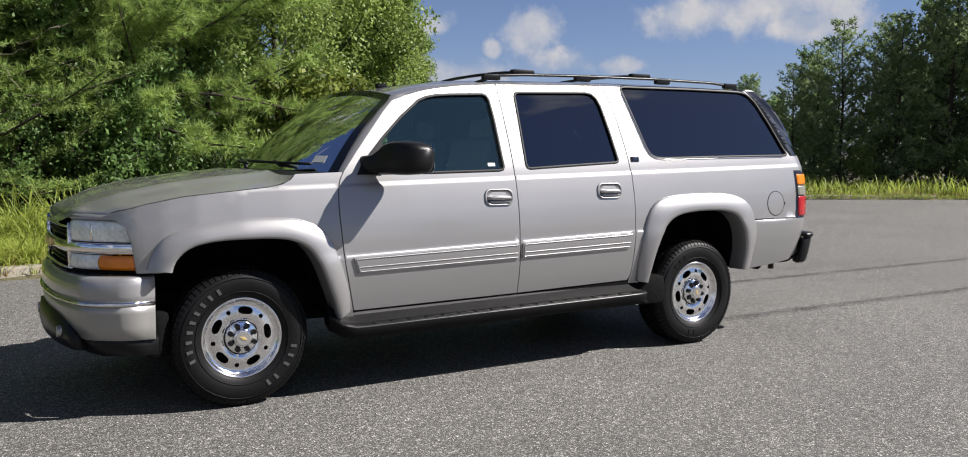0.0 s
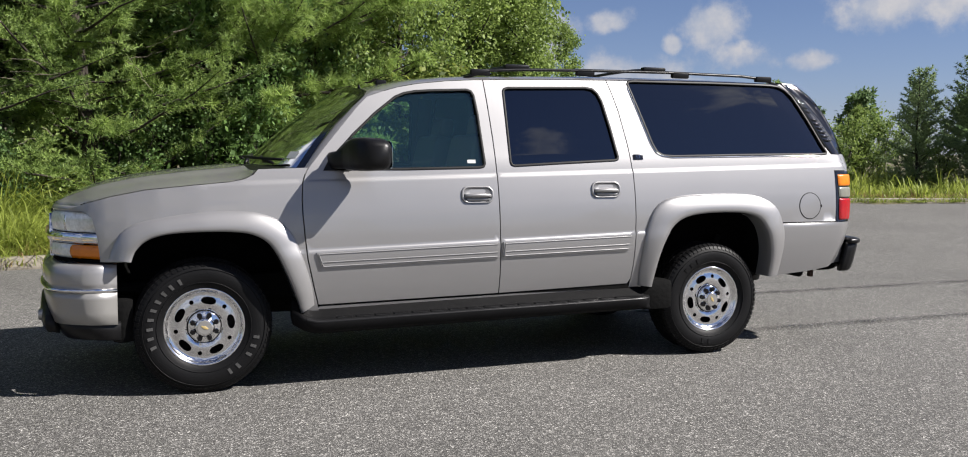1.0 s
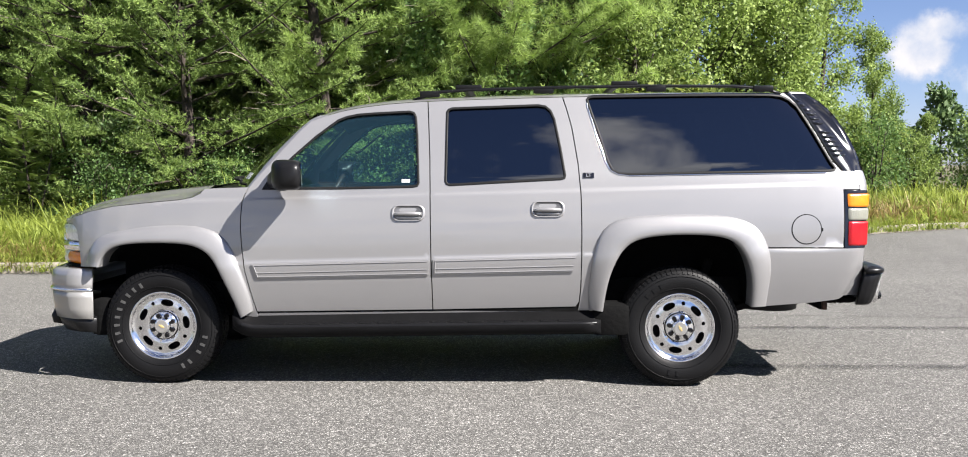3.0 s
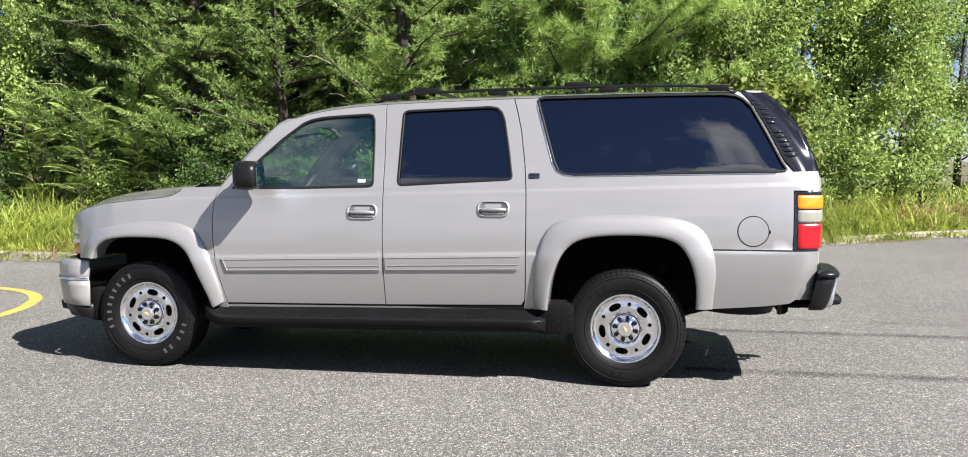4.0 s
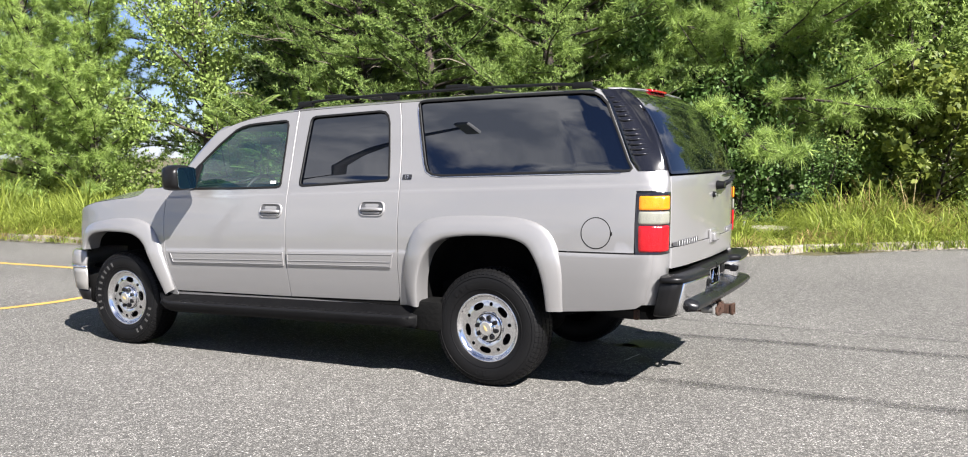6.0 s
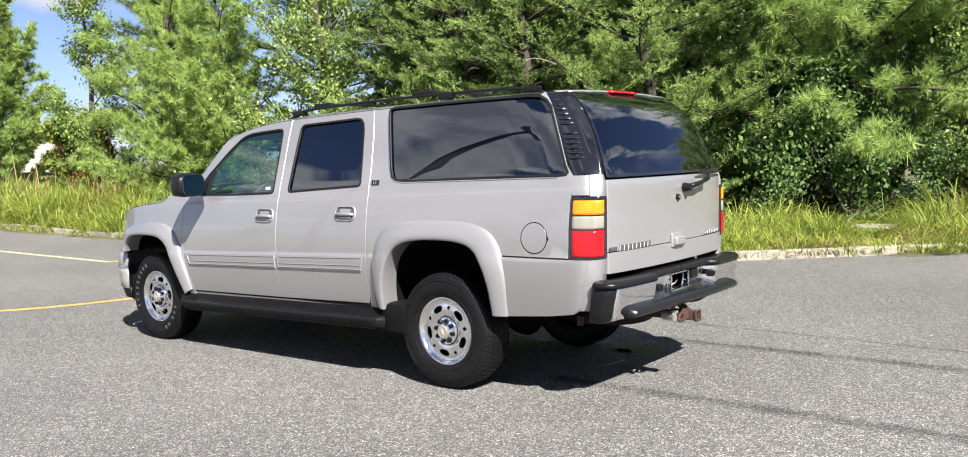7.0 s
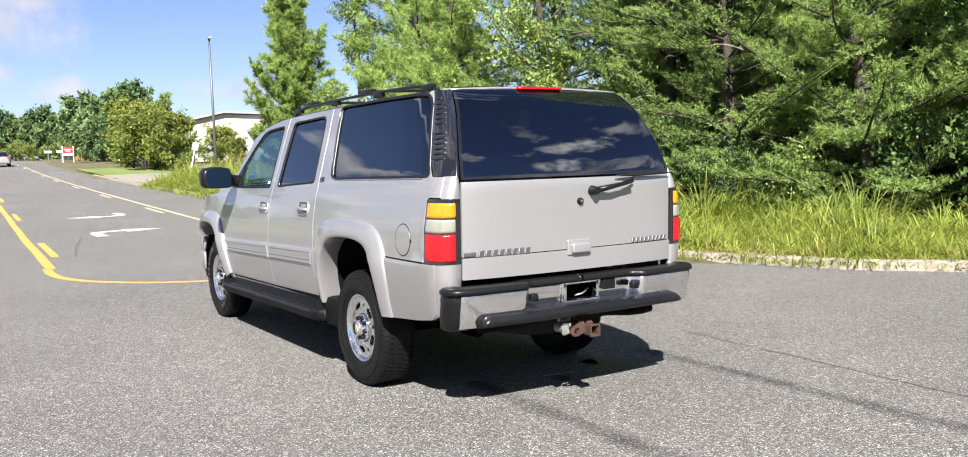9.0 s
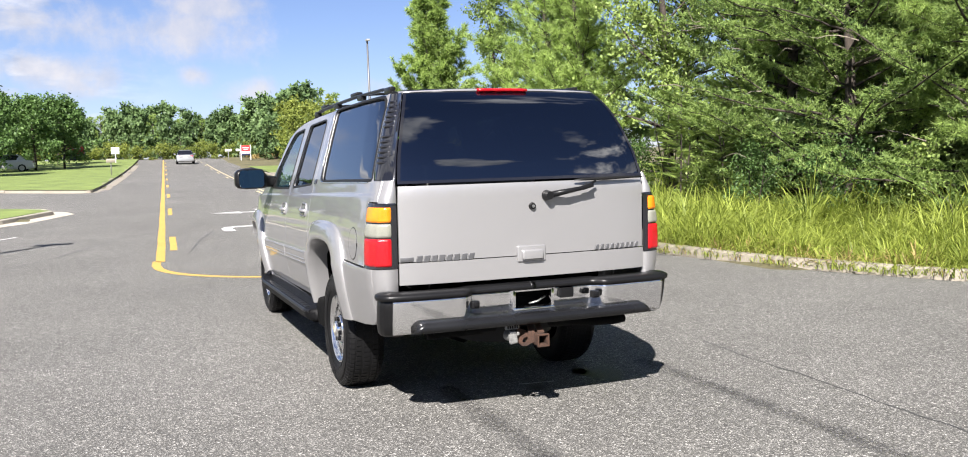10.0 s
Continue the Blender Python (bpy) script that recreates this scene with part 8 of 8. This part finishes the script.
sm.matrix_basis = pose(-8.7, 8.7, 0.05, 0, 0, 30)
copy_thing(sm, pose(-9.9, 9.2, 0.05, 0, 0, 150))
copy_thing(sm, pose(-7.6, 9.1, 0.05, 0, 0, 250))
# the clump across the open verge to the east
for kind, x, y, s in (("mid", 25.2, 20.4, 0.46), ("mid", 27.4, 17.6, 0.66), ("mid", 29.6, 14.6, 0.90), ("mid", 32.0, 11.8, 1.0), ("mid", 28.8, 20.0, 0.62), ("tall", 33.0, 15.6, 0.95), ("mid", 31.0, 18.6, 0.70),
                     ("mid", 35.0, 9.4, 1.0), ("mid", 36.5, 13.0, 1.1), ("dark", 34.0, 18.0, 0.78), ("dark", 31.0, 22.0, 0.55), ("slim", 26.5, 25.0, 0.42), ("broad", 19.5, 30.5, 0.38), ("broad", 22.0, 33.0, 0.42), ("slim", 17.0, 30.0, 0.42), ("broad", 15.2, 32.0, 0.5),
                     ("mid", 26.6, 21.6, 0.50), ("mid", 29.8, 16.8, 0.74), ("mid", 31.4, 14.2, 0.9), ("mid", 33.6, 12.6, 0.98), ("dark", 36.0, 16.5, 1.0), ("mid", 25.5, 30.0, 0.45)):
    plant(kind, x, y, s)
for i in range(16):
    a = radians(20 + i * 2.75)
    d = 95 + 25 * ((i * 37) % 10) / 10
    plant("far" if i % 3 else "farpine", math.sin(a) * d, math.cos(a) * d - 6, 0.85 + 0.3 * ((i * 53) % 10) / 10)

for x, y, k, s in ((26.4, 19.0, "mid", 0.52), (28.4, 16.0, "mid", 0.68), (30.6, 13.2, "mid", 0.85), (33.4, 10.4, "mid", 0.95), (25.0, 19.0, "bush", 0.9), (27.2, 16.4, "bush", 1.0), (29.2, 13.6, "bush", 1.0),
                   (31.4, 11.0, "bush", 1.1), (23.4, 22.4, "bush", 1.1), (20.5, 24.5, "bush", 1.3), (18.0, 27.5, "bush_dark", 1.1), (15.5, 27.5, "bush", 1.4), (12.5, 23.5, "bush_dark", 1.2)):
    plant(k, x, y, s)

for i in range(15):
    plant("bush", 13.5 + i * 1.0 + 0.4 * ((i * 7) % 3), 29.5 - i * 0.42 + 0.9 * ((i * 5) % 4), 1.35 + 0.5 * ((i * 37) % 10) / 10)

# the far end of the road and its lawns
for i in range(45):
    x = -114 - 8 * ((i * 29) % 10) / 10
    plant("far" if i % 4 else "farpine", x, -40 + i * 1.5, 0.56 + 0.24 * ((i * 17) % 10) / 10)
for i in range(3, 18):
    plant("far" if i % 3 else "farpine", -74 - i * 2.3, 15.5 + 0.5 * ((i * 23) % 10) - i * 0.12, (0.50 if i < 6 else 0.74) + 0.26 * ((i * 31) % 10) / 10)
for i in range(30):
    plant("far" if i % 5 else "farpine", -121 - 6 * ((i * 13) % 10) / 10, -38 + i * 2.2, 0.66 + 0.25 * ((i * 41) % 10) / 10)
for i in range(24):
    plant("scrub", -107.5 - 4.5 * ((i * 7) % 5) / 5, -14 + i * 1.5, 0.62 + 0.5 * ((i * 37) % 10) / 10)
for x, y, s in ((-72.5, 12.5, 1.0), (-69.0, 13.5, 1.05), (-66.0, 12.0, 0.95), (-63.0, 13.4, 0.86), (-78.0, 14.5, 1.3), (-61.0, 16.2, 0.70), (-59.0, 17.2, 0.48)):
    plant("olive", x, y, s)
for x, y, s in ((-83.0, -6.8, 1.15), (-79.5, -8.9, 1.12), (-80.5, -12.0, 1.15), (-74.0, -12.5, 1.2), (-66.0, -11.8, 1.15), (-88.0, -9.5, 1.1), (-90.0, -13.0, 1.2), (-70.0, -17.0, 1.2), (-95.0, -8.0, 1.1)):
    plant("lawn", x, y, s)
# unseen trees added on the open side behind the camera, for the truck's reflections
for i in range(9):
    a = radians(120 + i * 16)
    d = 78 + 14 * ((i * 37) % 10) / 10
    plant("far" if i % 3 else "farpine", math.sin(a) * d, math.cos(a) * d, 0.9 + 0.35 * ((i * 53) % 10) / 10)
for i in range(10):
    plant("far", 44 + 3 * (i % 4), 16 - i * 5.5, 1.0)


# ---------------------------------------------------------------- grasses
def kerb_y(x):
    return np.interp(x, [p[0] for p in KERB_NORTH], [p[1] for p in KERB_NORTH])


def grass(name, seed, x0, x1, depth, per_m2, height, width, material, label, tuft=18, inner=0.10, arch=0.6, bias=1.0, ramp=0.9, low=()):
    """Tufts of arching blades over the verge behind the north kerb; low: segments (x0, y0, x1, y1, reach) where they stay short."""
    rng = np.random.default_rng(seed)
    tufts = max(1, int((x1 - x0) * depth * per_m2 / tuft))
    tx = rng.uniform(x0, x1, tufts)
    td = rng.random(tufts) ** bias * depth
    tone = np.array([noise.noise(Vector((a * 0.7, b * 0.7, seed))) for a, b in zip(tx, td)])
    tall_t = height * (0.4 + 0.6 * rng.random(tufts)) * np.clip(0.8 + 0.8 * tone, 0.3, 1.6) * np.clip(0.40 + td / ramp, 0.40, 1.0)
    big = rng.random(tufts) < 0.10
    tall_t = np.where(big, tall_t * 1.35, tall_t)
    ty = kerb_y(tx) + inner + td
    for xa, ya, xb, yb, reach in low:
        f = np.clip(((tx - xa) * (xb - xa) + (ty - ya) * (yb - ya)) / ((xb - xa) ** 2 + (yb - ya) ** 2), 0, 1)
        far_ = np.hypot(tx - xa - f * (xb - xa), ty - ya - f * (yb - ya))
        tall_t = tall_t * np.clip(0.34 + 0.66 * (far_ - reach * 0.6) / (reach * 0.9), 0.34, 1.0)
    n = tufts * tuft
    rep = lambda v: np.repeat(v, tuft)
    a = rng.random(n) * 6.283
    rad = np.abs(rng.normal(size=n)) * 0.10
    x = rep(tx) + np.cos(a) * rad
    d = rep(td) + np.sin(a) * rad
    y = kerb_y(x) + inner + d
    tall = rep(tall_t) * (0.55 + 0.55 * rng.random(n))
    out = arch * tall * (0.25 + 0.95 * rng.random(n) ** 1.2)
    wa = a + 1.57 + rng.normal(size=n) * 0.4
    w = np.stack([np.cos(wa), np.sin(wa)], 1) * (width * (0.5 + 0.8 * rng.random(n)))[:, None] * 0.5
    z0 = ground_z(x) + 0.04
    V = np.zeros((n, 7, 3))
    for k, (s, t) in enumerate(((-0.8, 0), (0.8, 0), (-1, 0.4), (1, 0.4), (-0.75, 0.75), (0.75, 0.75), (0, 1))):
        V[:, k, 0] = x + np.cos(a) * out * t ** 1.8 + w[:, 0] * s
        V[:, k, 1] = y + np.sin(a) * out * t ** 1.8 + w[:, 1] * s
        V[:, k, 2] = z0 + tall * (t - 0.12 * t * t) - 0.60 * out * t ** 3.0
    idx = np.arange(n)[:, None] * 7
    loops = np.concatenate([idx + np.array(q) for q in ([0, 1, 3], [0, 3, 2], [2, 3, 5], [2, 5, 4], [4, 5, 6])], axis=1)
    ob = fast_mesh(name, V.reshape(-1, 3), loops.ravel(), 3, material)
    return tagged(ob, label, "grass", kind="stuff")


# grass kept short along the camera's line of sight to the drain slab
SLAB_SIGHT = [(1.25, 10.3, 1.9, 8.2, 0.55)]
grass("tall_grass", 12, -13.2, -3.6, 3.6, 520, 1.42, 0.016, GRASS, "high yellow-green grass on the verge", tuft=22, arch=1.0, inner=0.5)
grass("tall_grass", 1, -13.0, 3.2, 3.3, 820, 1.0, 0.0135, GRASS, "tall arching green grass on the verge behind the kerb", tuft=24, arch=1.15, low=SLAB_SIGHT)
grass("tall_grass", 14, -3.8, 3.0, 2.7, 420, 1.25, 0.015, GRASS, "high arching grass in front of the trees", tuft=22, arch=1.0, inner=1.9, low=SLAB_SIGHT)
grass("tall_grass", 15, 2.1, 6.4, 3.2, 520, 1.30, 0.015, GRASS, "mounded rank grass beside the drain slab", tuft=24, arch=1.2, inner=0.35, low=SLAB_SIGHT)
grass("dry_grass", 16, 2.2, 6.0, 1.6, 260, 1.35, 0.011, GRASS_DRY, "brown seeding grass above the rank growth", tuft=14, arch=0.7, inner=1.9)
grass("dry_grass", 17, 2.6, 13.0, 3.6, 230, 0.95, 0.015, GRASS_DRY, "tan and ochre seeding grass on the open verge", tuft=14, arch=0.9, inner=0.5, low=SLAB_SIGHT)
grass("low_grass", 8, -13.0, 3.2, 2.6, 520, 0.45, 0.010, GRASS, "short green grass under the taller tufts", tuft=12, inner=0.04, low=SLAB_SIGHT)
grass("dry_grass", 2, -13.0, 3.2, 1.1, 420, 0.55, 0.010, GRASS_DRY, "dry straw-coloured grass along the kerb", arch=1.1, inner=0.02, ramp=0.5, bias=1.4, low=SLAB_SIGHT)
grass("tall_grass", 3, -39.5, -13.0, 5.0, 400, 1.85, 0.022, GRASS, "tall yellow-green grass beside the road", tuft=16, arch=0.9)
grass("dry_grass", 18, -40.0, -17.0, 3.6, 90, 2.0, 0.022, GRASS_DRY, "tan seeding grass standing above the green", tuft=10, arch=0.6, inner=1.4)
grass("fringe_grass", 11, -39.5, -14.0, 0.9, 130, 0.5, 0.024, GRASS, "green grass spilling over the road edge", tuft=8, inner=-0.35, arch=1.0, ramp=0.6)
grass("tall_grass", 4, 3.2, 27.0, 15.0, 95, 1.0, 0.036, GRASS, "rank green grass across the open verge", bias=0.8, tuft=10)
grass("tall_grass", 13, 2.6, 13.5, 4.2, 380, 0.85, 0.017, GRASS, "matted green grass at the bend of the kerb", tuft=20, arch=1.2, low=SLAB_SIGHT)
grass("dry_grass", 5, 2.0, 27.0, 1.3, 230, 0.48, 0.016, GRASS_DRY, "dry grass along the road edge", arch=0.9, tuft=8)
grass("tall_grass", 6, 1.5, 14.0, 12.0, 45, 1.2, 0.035, GRASS, "tall grass under the wood's edge", inner=3.0, tuft=10, low=SLAB_SIGHT)
grass("tall_grass", 7, -112.0, -101.0, 9.0, 22, 1.3, 0.10, GRASS_DRY, "rough tan grass at the far road end", inner=3.0, tuft=6)
grass("fringe_grass", 9, -14.0, 3.2, 0.45, 430, 0.42, 0.012, GRASS, "green grass spilling over the kerb", tuft=9, inner=-0.14, arch=1.1, ramp=0.6)
grass("fringe_grass", 10, 2.4, 27.0, 0.8, 560, 0.46, 0.015, GRASS, "green grass spilling over the road edge", tuft=8, inner=-0.30, arch=1.0, ramp=0.6)

# ---------------------------------------------------------------- far along the road
def gz_(x):
    return float(ground_z(x))


def small_car(name, at, turn, paint, label):
    """A distant saloon: body, cabin glass, lamps, wheels."""
    root = tagged(new(name), label, "car")
    prof = [(-2.25, 0.35, 0.62, 0.70), (-2.2, 0.28, 0.74, 0.80), (-1.5, 0.25, 0.86, 0.87), (-0.9, 0.25, 0.93, 0.89), (0.9, 0.25, 0.98, 0.89), (1.7, 0.25, 0.99, 0.88), (2.2, 0.30, 0.94, 0.82), (2.3, 0.38, 0.80, 0.72)]
    rows = []
    for x, z0, z1, w in prof:
        rows.append([(x, -w + 0.06, z0), (x, -w, z0 + 0.15), (x, -w, z1 - 0.12), (x, -w + 0.14, z1), (x, w - 0.14, z1), (x, w, z1 - 0.12), (x, w, z0 + 0.15), (x, w - 0.06, z0)])
    vs, fs = loft(rows, closed=True, caps=True)
    mesh_ob("body", vs, fs, paint, root, smooth=False)
    rows = []
    for x, z, w in ((-0.85, 0.95, 0.76), (-0.15, 1.38, 0.60), (0.95, 1.40, 0.60), (1.75, 0.99, 0.74)):
        rows.append([(x, -w - 0.06, 0.92), (x, -w, z), (x, w, z), (x, w + 0.06, 0.92)])
    vs, fs = loft(rows, closed=True, caps=True)
    mesh_ob("cabin_glass", vs, fs, TRIM, root, "dark glass")
    vs, fs = loft([[(x, -0.6, z), (x, -0.54, z + 0.035), (x, 0.54, z + 0.035), (x, 0.6, z)] for x, z in ((-0.12, 1.375), (0.4, 1.40), (0.97, 1.39))], closed=True, caps=True)
    mesh_ob("roof", vs, fs, paint, root)
    for s in (-1, 1):
        vs, fs = loft([[(x, s * (w + 0.07), 0.93), (x, s * w, z), (x + 0.09, s * w, z), (x + 0.09, s * (w + 0.07), 0.93)] for x, z, w in ((1.0, 1.39, 0.60), (1.62, 0.99, 0.74))], closed=True, caps=True)
        mesh_ob("pillar", vs, fs, paint, root)
        part("tail_lamp", box_bm((0.06, 0.28, 0.15), (2.24, s * 0.62, 0.82), 0.02), RED_LENS, root)
        for x in (-1.38, 1.40):
            bm = bmesh.new()
            bmesh.ops.create_cone(bm, cap_ends=True, segments=24, radius1=0.32, radius2=0.32, depth=0.21, matrix=pose(x, s * 0.80, 0.32, 90, 0, 0))
            w = part("wheel", bm, TYRE, root)
            bm = bmesh.new()
            bmesh.ops.create_cone(bm, cap_ends=True, segments=20, radius1=0.21, radius2=0.20, depth=0.03, matrix=pose(x, s * 0.905, 0.32, 90, 0, 0))
            part("rim", bm, STEEL, w)
        part("door_mirror", box_bm((0.12, 0.18, 0.12), (-0.55, s * 0.98, 1.0), 0.03), paint, root)
    part("rear_bumper", box_bm((0.12, 1.62, 0.26), (2.28, 0, 0.46), 0.05), paint, root)
    part("plate_bar", box_bm((0.02, 0.34, 0.11), (2.31, 0, 0.70), 0.005), SIGN_WHITE, root)
    root.matrix_basis = pose(at[0], at[1], gz_(at[0]) + 0.002, 0, 1.6, turn)
    return root


small_car("saloon_car", (-92.5, 4.1), -2.4, CAR_SILVER, "silver saloon driving lane, seen from behind far down the road")
small_car("saloon_car", (-79.0, -11.2), 88, CAR_WHITE, "white saloon parked behind the lawn trees").location.z += 0.1


def board_sign(name, x, y, w, h, foot, panels, label, posts=2, turn=0, post_mat=SIGN_WHITE, lean=0):
    """A sign on posts: panels (material, from, to) up the board."""
    root = tagged(new(name), label, "sign")
    for k in ((-1, 1) if posts == 2 else (0,)):
        part("post", box_bm((0.09, 0.09, foot + h + (0.12 if posts == 2 else 0)), (0.05, k * (w / 2 + 0.03), (foot + h) / 2), 0.01), post_mat, root)
    for m, a, b in panels:
        part("panel", box_bm((0.05, w, (b - a) * h - 0.01), (0.08 if posts == 1 else 0.05, 0, foot + h * (a + b) / 2), 0.006), m, root)
    root.matrix_basis = pose(x, y, gz_(x) + 0.10, lean, 0, turn)
    return root


s1 = board_sign("red_sign", -97.5, 10.9, 1.0, 1.1, 0.5, ((SIGN_RED, 0.42, 1.0), (SIGN_WHITE, 0.16, 0.42), (SIGN_BLUE, 0.0, 0.16)), "red and white notice board on white posts", turn=4)
for k in range(2):
    part("text_bar", box_bm((0.01, 0.7 - 0.2 * k, 0.09), (0.082, 0, 1.34 - 0.17 * k), 0.0), SIGN_WHITE, s1, "unreadable line as a plain bar")
s2 = board_sign("red_sign", -98.2, -6.4, 1.5, 1.6, 0.35, ((SIGN_RED, 0.45, 1.0), (SIGN_BLUE, 0.0, 0.45)), "red and navy notice board under lawn trees", turn=-3, post_mat=STEEL)
part("text_bar", box_bm((0.01, 0.8, 0.12), (0.082, 0, 1.62), 0.0), SIGN_WHITE, s2, "unreadable line as a plain bar")
part("text_bar", box_bm((0.01, 0.9, 0.10), (0.082, 0, 0.85), 0.0), SIGN_WHITE, s2, "unreadable line as a plain bar")
board_sign("white_sign", -97.0, -2.6, 0.82, 0.72, 0.95, ((SIGN_WHITE, 0.0, 1.0),), "small white sign on a post", posts=1)
board_sign("white_sign", -60.6, 14.0, 0.42, 0.54, 1.60, ((SIGN_WHITE, 0.0, 1.0),), "white sign leaning on posts in tall grass", posts=1, lean=-13, turn=-10)


def mailbox(x, y, material, label, lean=0, w=0.42):
    root = tagged(new("mailbox"), label, "mailbox")
    part("post", box_bm((0.09, 0.09, 0.95), (0, 0, 0.45), 0.01), STEEL, root)
    bm = bmesh.new()
    bmesh.ops.create_cone(bm, cap_ends=True, segments=18, radius1=0.12, radius2=0.12, depth=w + 0.1, matrix=pose(0, 0, 1.08, 90, 0, 90))
    box_bm((w + 0.1, 0.24, 0.13), (0, 0, 1.02), 0.01, bm=bm)
    part("box", bm, material, root)
    root.matrix_basis = pose(x, y, gz_(x) + 0.11, 0, lean, 0) @ pose(0, 0, 0, 0, 0, 90)
    return root


mailbox(-61.5, -2.75, CONCRETE, "beige mailbox on a leaning post beside the kerb", lean=14, w=0.5)
mailbox(-98.2, 9.1, SIGN_WHITE, "white mailbox on a post", w=0.6)
mailbox(-98.7, 10.4, SIGN_WHITE, "white mailbox on a post", w=0.75)

pole = tagged(new("street_lamp"), "tall thin grey lamp pole beside the road", "street lamp")
vs, fs = tube([(0, 0, 0), (-0.02, -0.03, 4.2), (-0.05, -0.06, 8.75)], [0.10, 0.085, 0.06], 10)
mesh_ob("pole", vs, fs, POLE, pole, smooth=True)
part("lamp_head", box_bm((0.5, 0.22, 0.12), (0.12, -0.07, 8.78), 0.03), WALL_GREY, pole)
pole.matrix_basis = pose(-52.8, 13.68, gz_(-52.8) + 0.08)

# the street lamp on the open side, which shows in the side windows and by its shadow
lamp = tagged(new("street_lamp"), "street lamp with a curved arm and a flat head", "street lamp")
vs, fs = tube([(-6.32, -6.78, 0.0), (-6.30, -6.80, 2.6), (-6.27, -6.82, 4.0), (-6.18, -6.87, 4.7), (-6.0, -6.98, 5.35), (-5.72, -7.16, 5.98), (-5.36, -7.39, 6.55), (-4.95, -7.65, 7.10), (-4.55, -7.9, 7.55), (-4.25, -8.08, 7.86)], [0.10, 0.09, 0.082, 0.078, 0.073, 0.068, 0.063, 0.058, 0.054, 0.05], 12)
mesh_ob("pole", vs, fs, POLE, lamp, smooth=True)
part("foot_plate", box_bm((0.34, 0.34, 0.04), (-6.32, -6.78, 0.02), 0.008), POLE, lamp)
part("lamp_head", box_bm((0.30, 0.66, 0.13), (-4.12, -8.15, 7.92), 0.04), WALL_GREY, lamp, "flat grey lamp head")

# the drain slab in the verge and its marker
slab = tagged(new("drain_cover"), "pale worn concrete drain slab in the grass", "drain cover")
part("slab", box_bm((1.0, 0.62, 0.16), (1.32, 10.42, 0.125), 0.04, turn=(0, 0, -20), segs=3), CONCRETE_PALE, slab)
marker = tagged(new("marker_post"), "short grey marker post beside the drain slab", "post")
vs, fs = tube([(0.84, 10.25, 0.0), (0.84, 10.25, 0.33)], 0.030, 10)
mesh_ob("post", vs, fs, POLE, marker, smooth=True)
part("cap", box_bm((0.075, 0.075, 0.06), (0.84, 10.25, 0.34), 0.014, segs=3), POLE, marker)

# the low cream building behind the trees
hall = tagged(new("warehouse"), "low cream warehouse with a shallow roof and a dark dock", "building")
bx0, bx1, by0, by1, bz = -112.0, -86.0, 21.0, 38.0, gz_(-90) + 0.05
rows = []
for y, z in ((by0, 4.1), (24.0, 4.75), (29.0, 4.6), (by1, 4.3)):
    rows.append([(bx1, y, bz), (bx1, y, bz + z), (bx0, y, bz + z), (bx0, y, bz)])
vs, fs = loft(rows, closed=True, caps=True)
mesh_ob("wall", vs, fs, WALL_CREAM, hall)
rows = []
for y, z in ((by0 - 0.5, 4.08), (24.0, 4.85), (29.0, 4.7), (by1 + 0.5, 4.35)):
    rows.append([(bx1 + 0.5, y, bz + z), (bx1 + 0.5, y, bz + z + 0.22), (bx0 - 0.5, y, bz + z + 0.22), (bx0 - 0.5, y, bz + z)])
vs, fs = loft(rows, closed=True, caps=True)
mesh_ob("roof", vs, fs, WALL_GREY, hall, "grey roof edge")
part("dock_door", box_bm((0.2, 2.8, 2.6), (bx1 + 0.06, 28.2, bz + 1.3), 0.02), WALL_GREY, hall)
part("dock_canopy", box_bm((1.6, 3.6, 0.3), (bx1 + 0.8, 28.2, bz + 3.1), 0.03), WALL_GREY, hall)
part("annex", box_bm((9.0, 8.0, 3.2), (bx1 + 4.2, 35.0, bz + 1.6), 0.05), WALL_CREAM, hall)
part("door", box_bm((0.1, 1.0, 2.1), (bx1 + 0.05, 22.6, bz + 1.05), 0.02), WALL_GREY, hall)
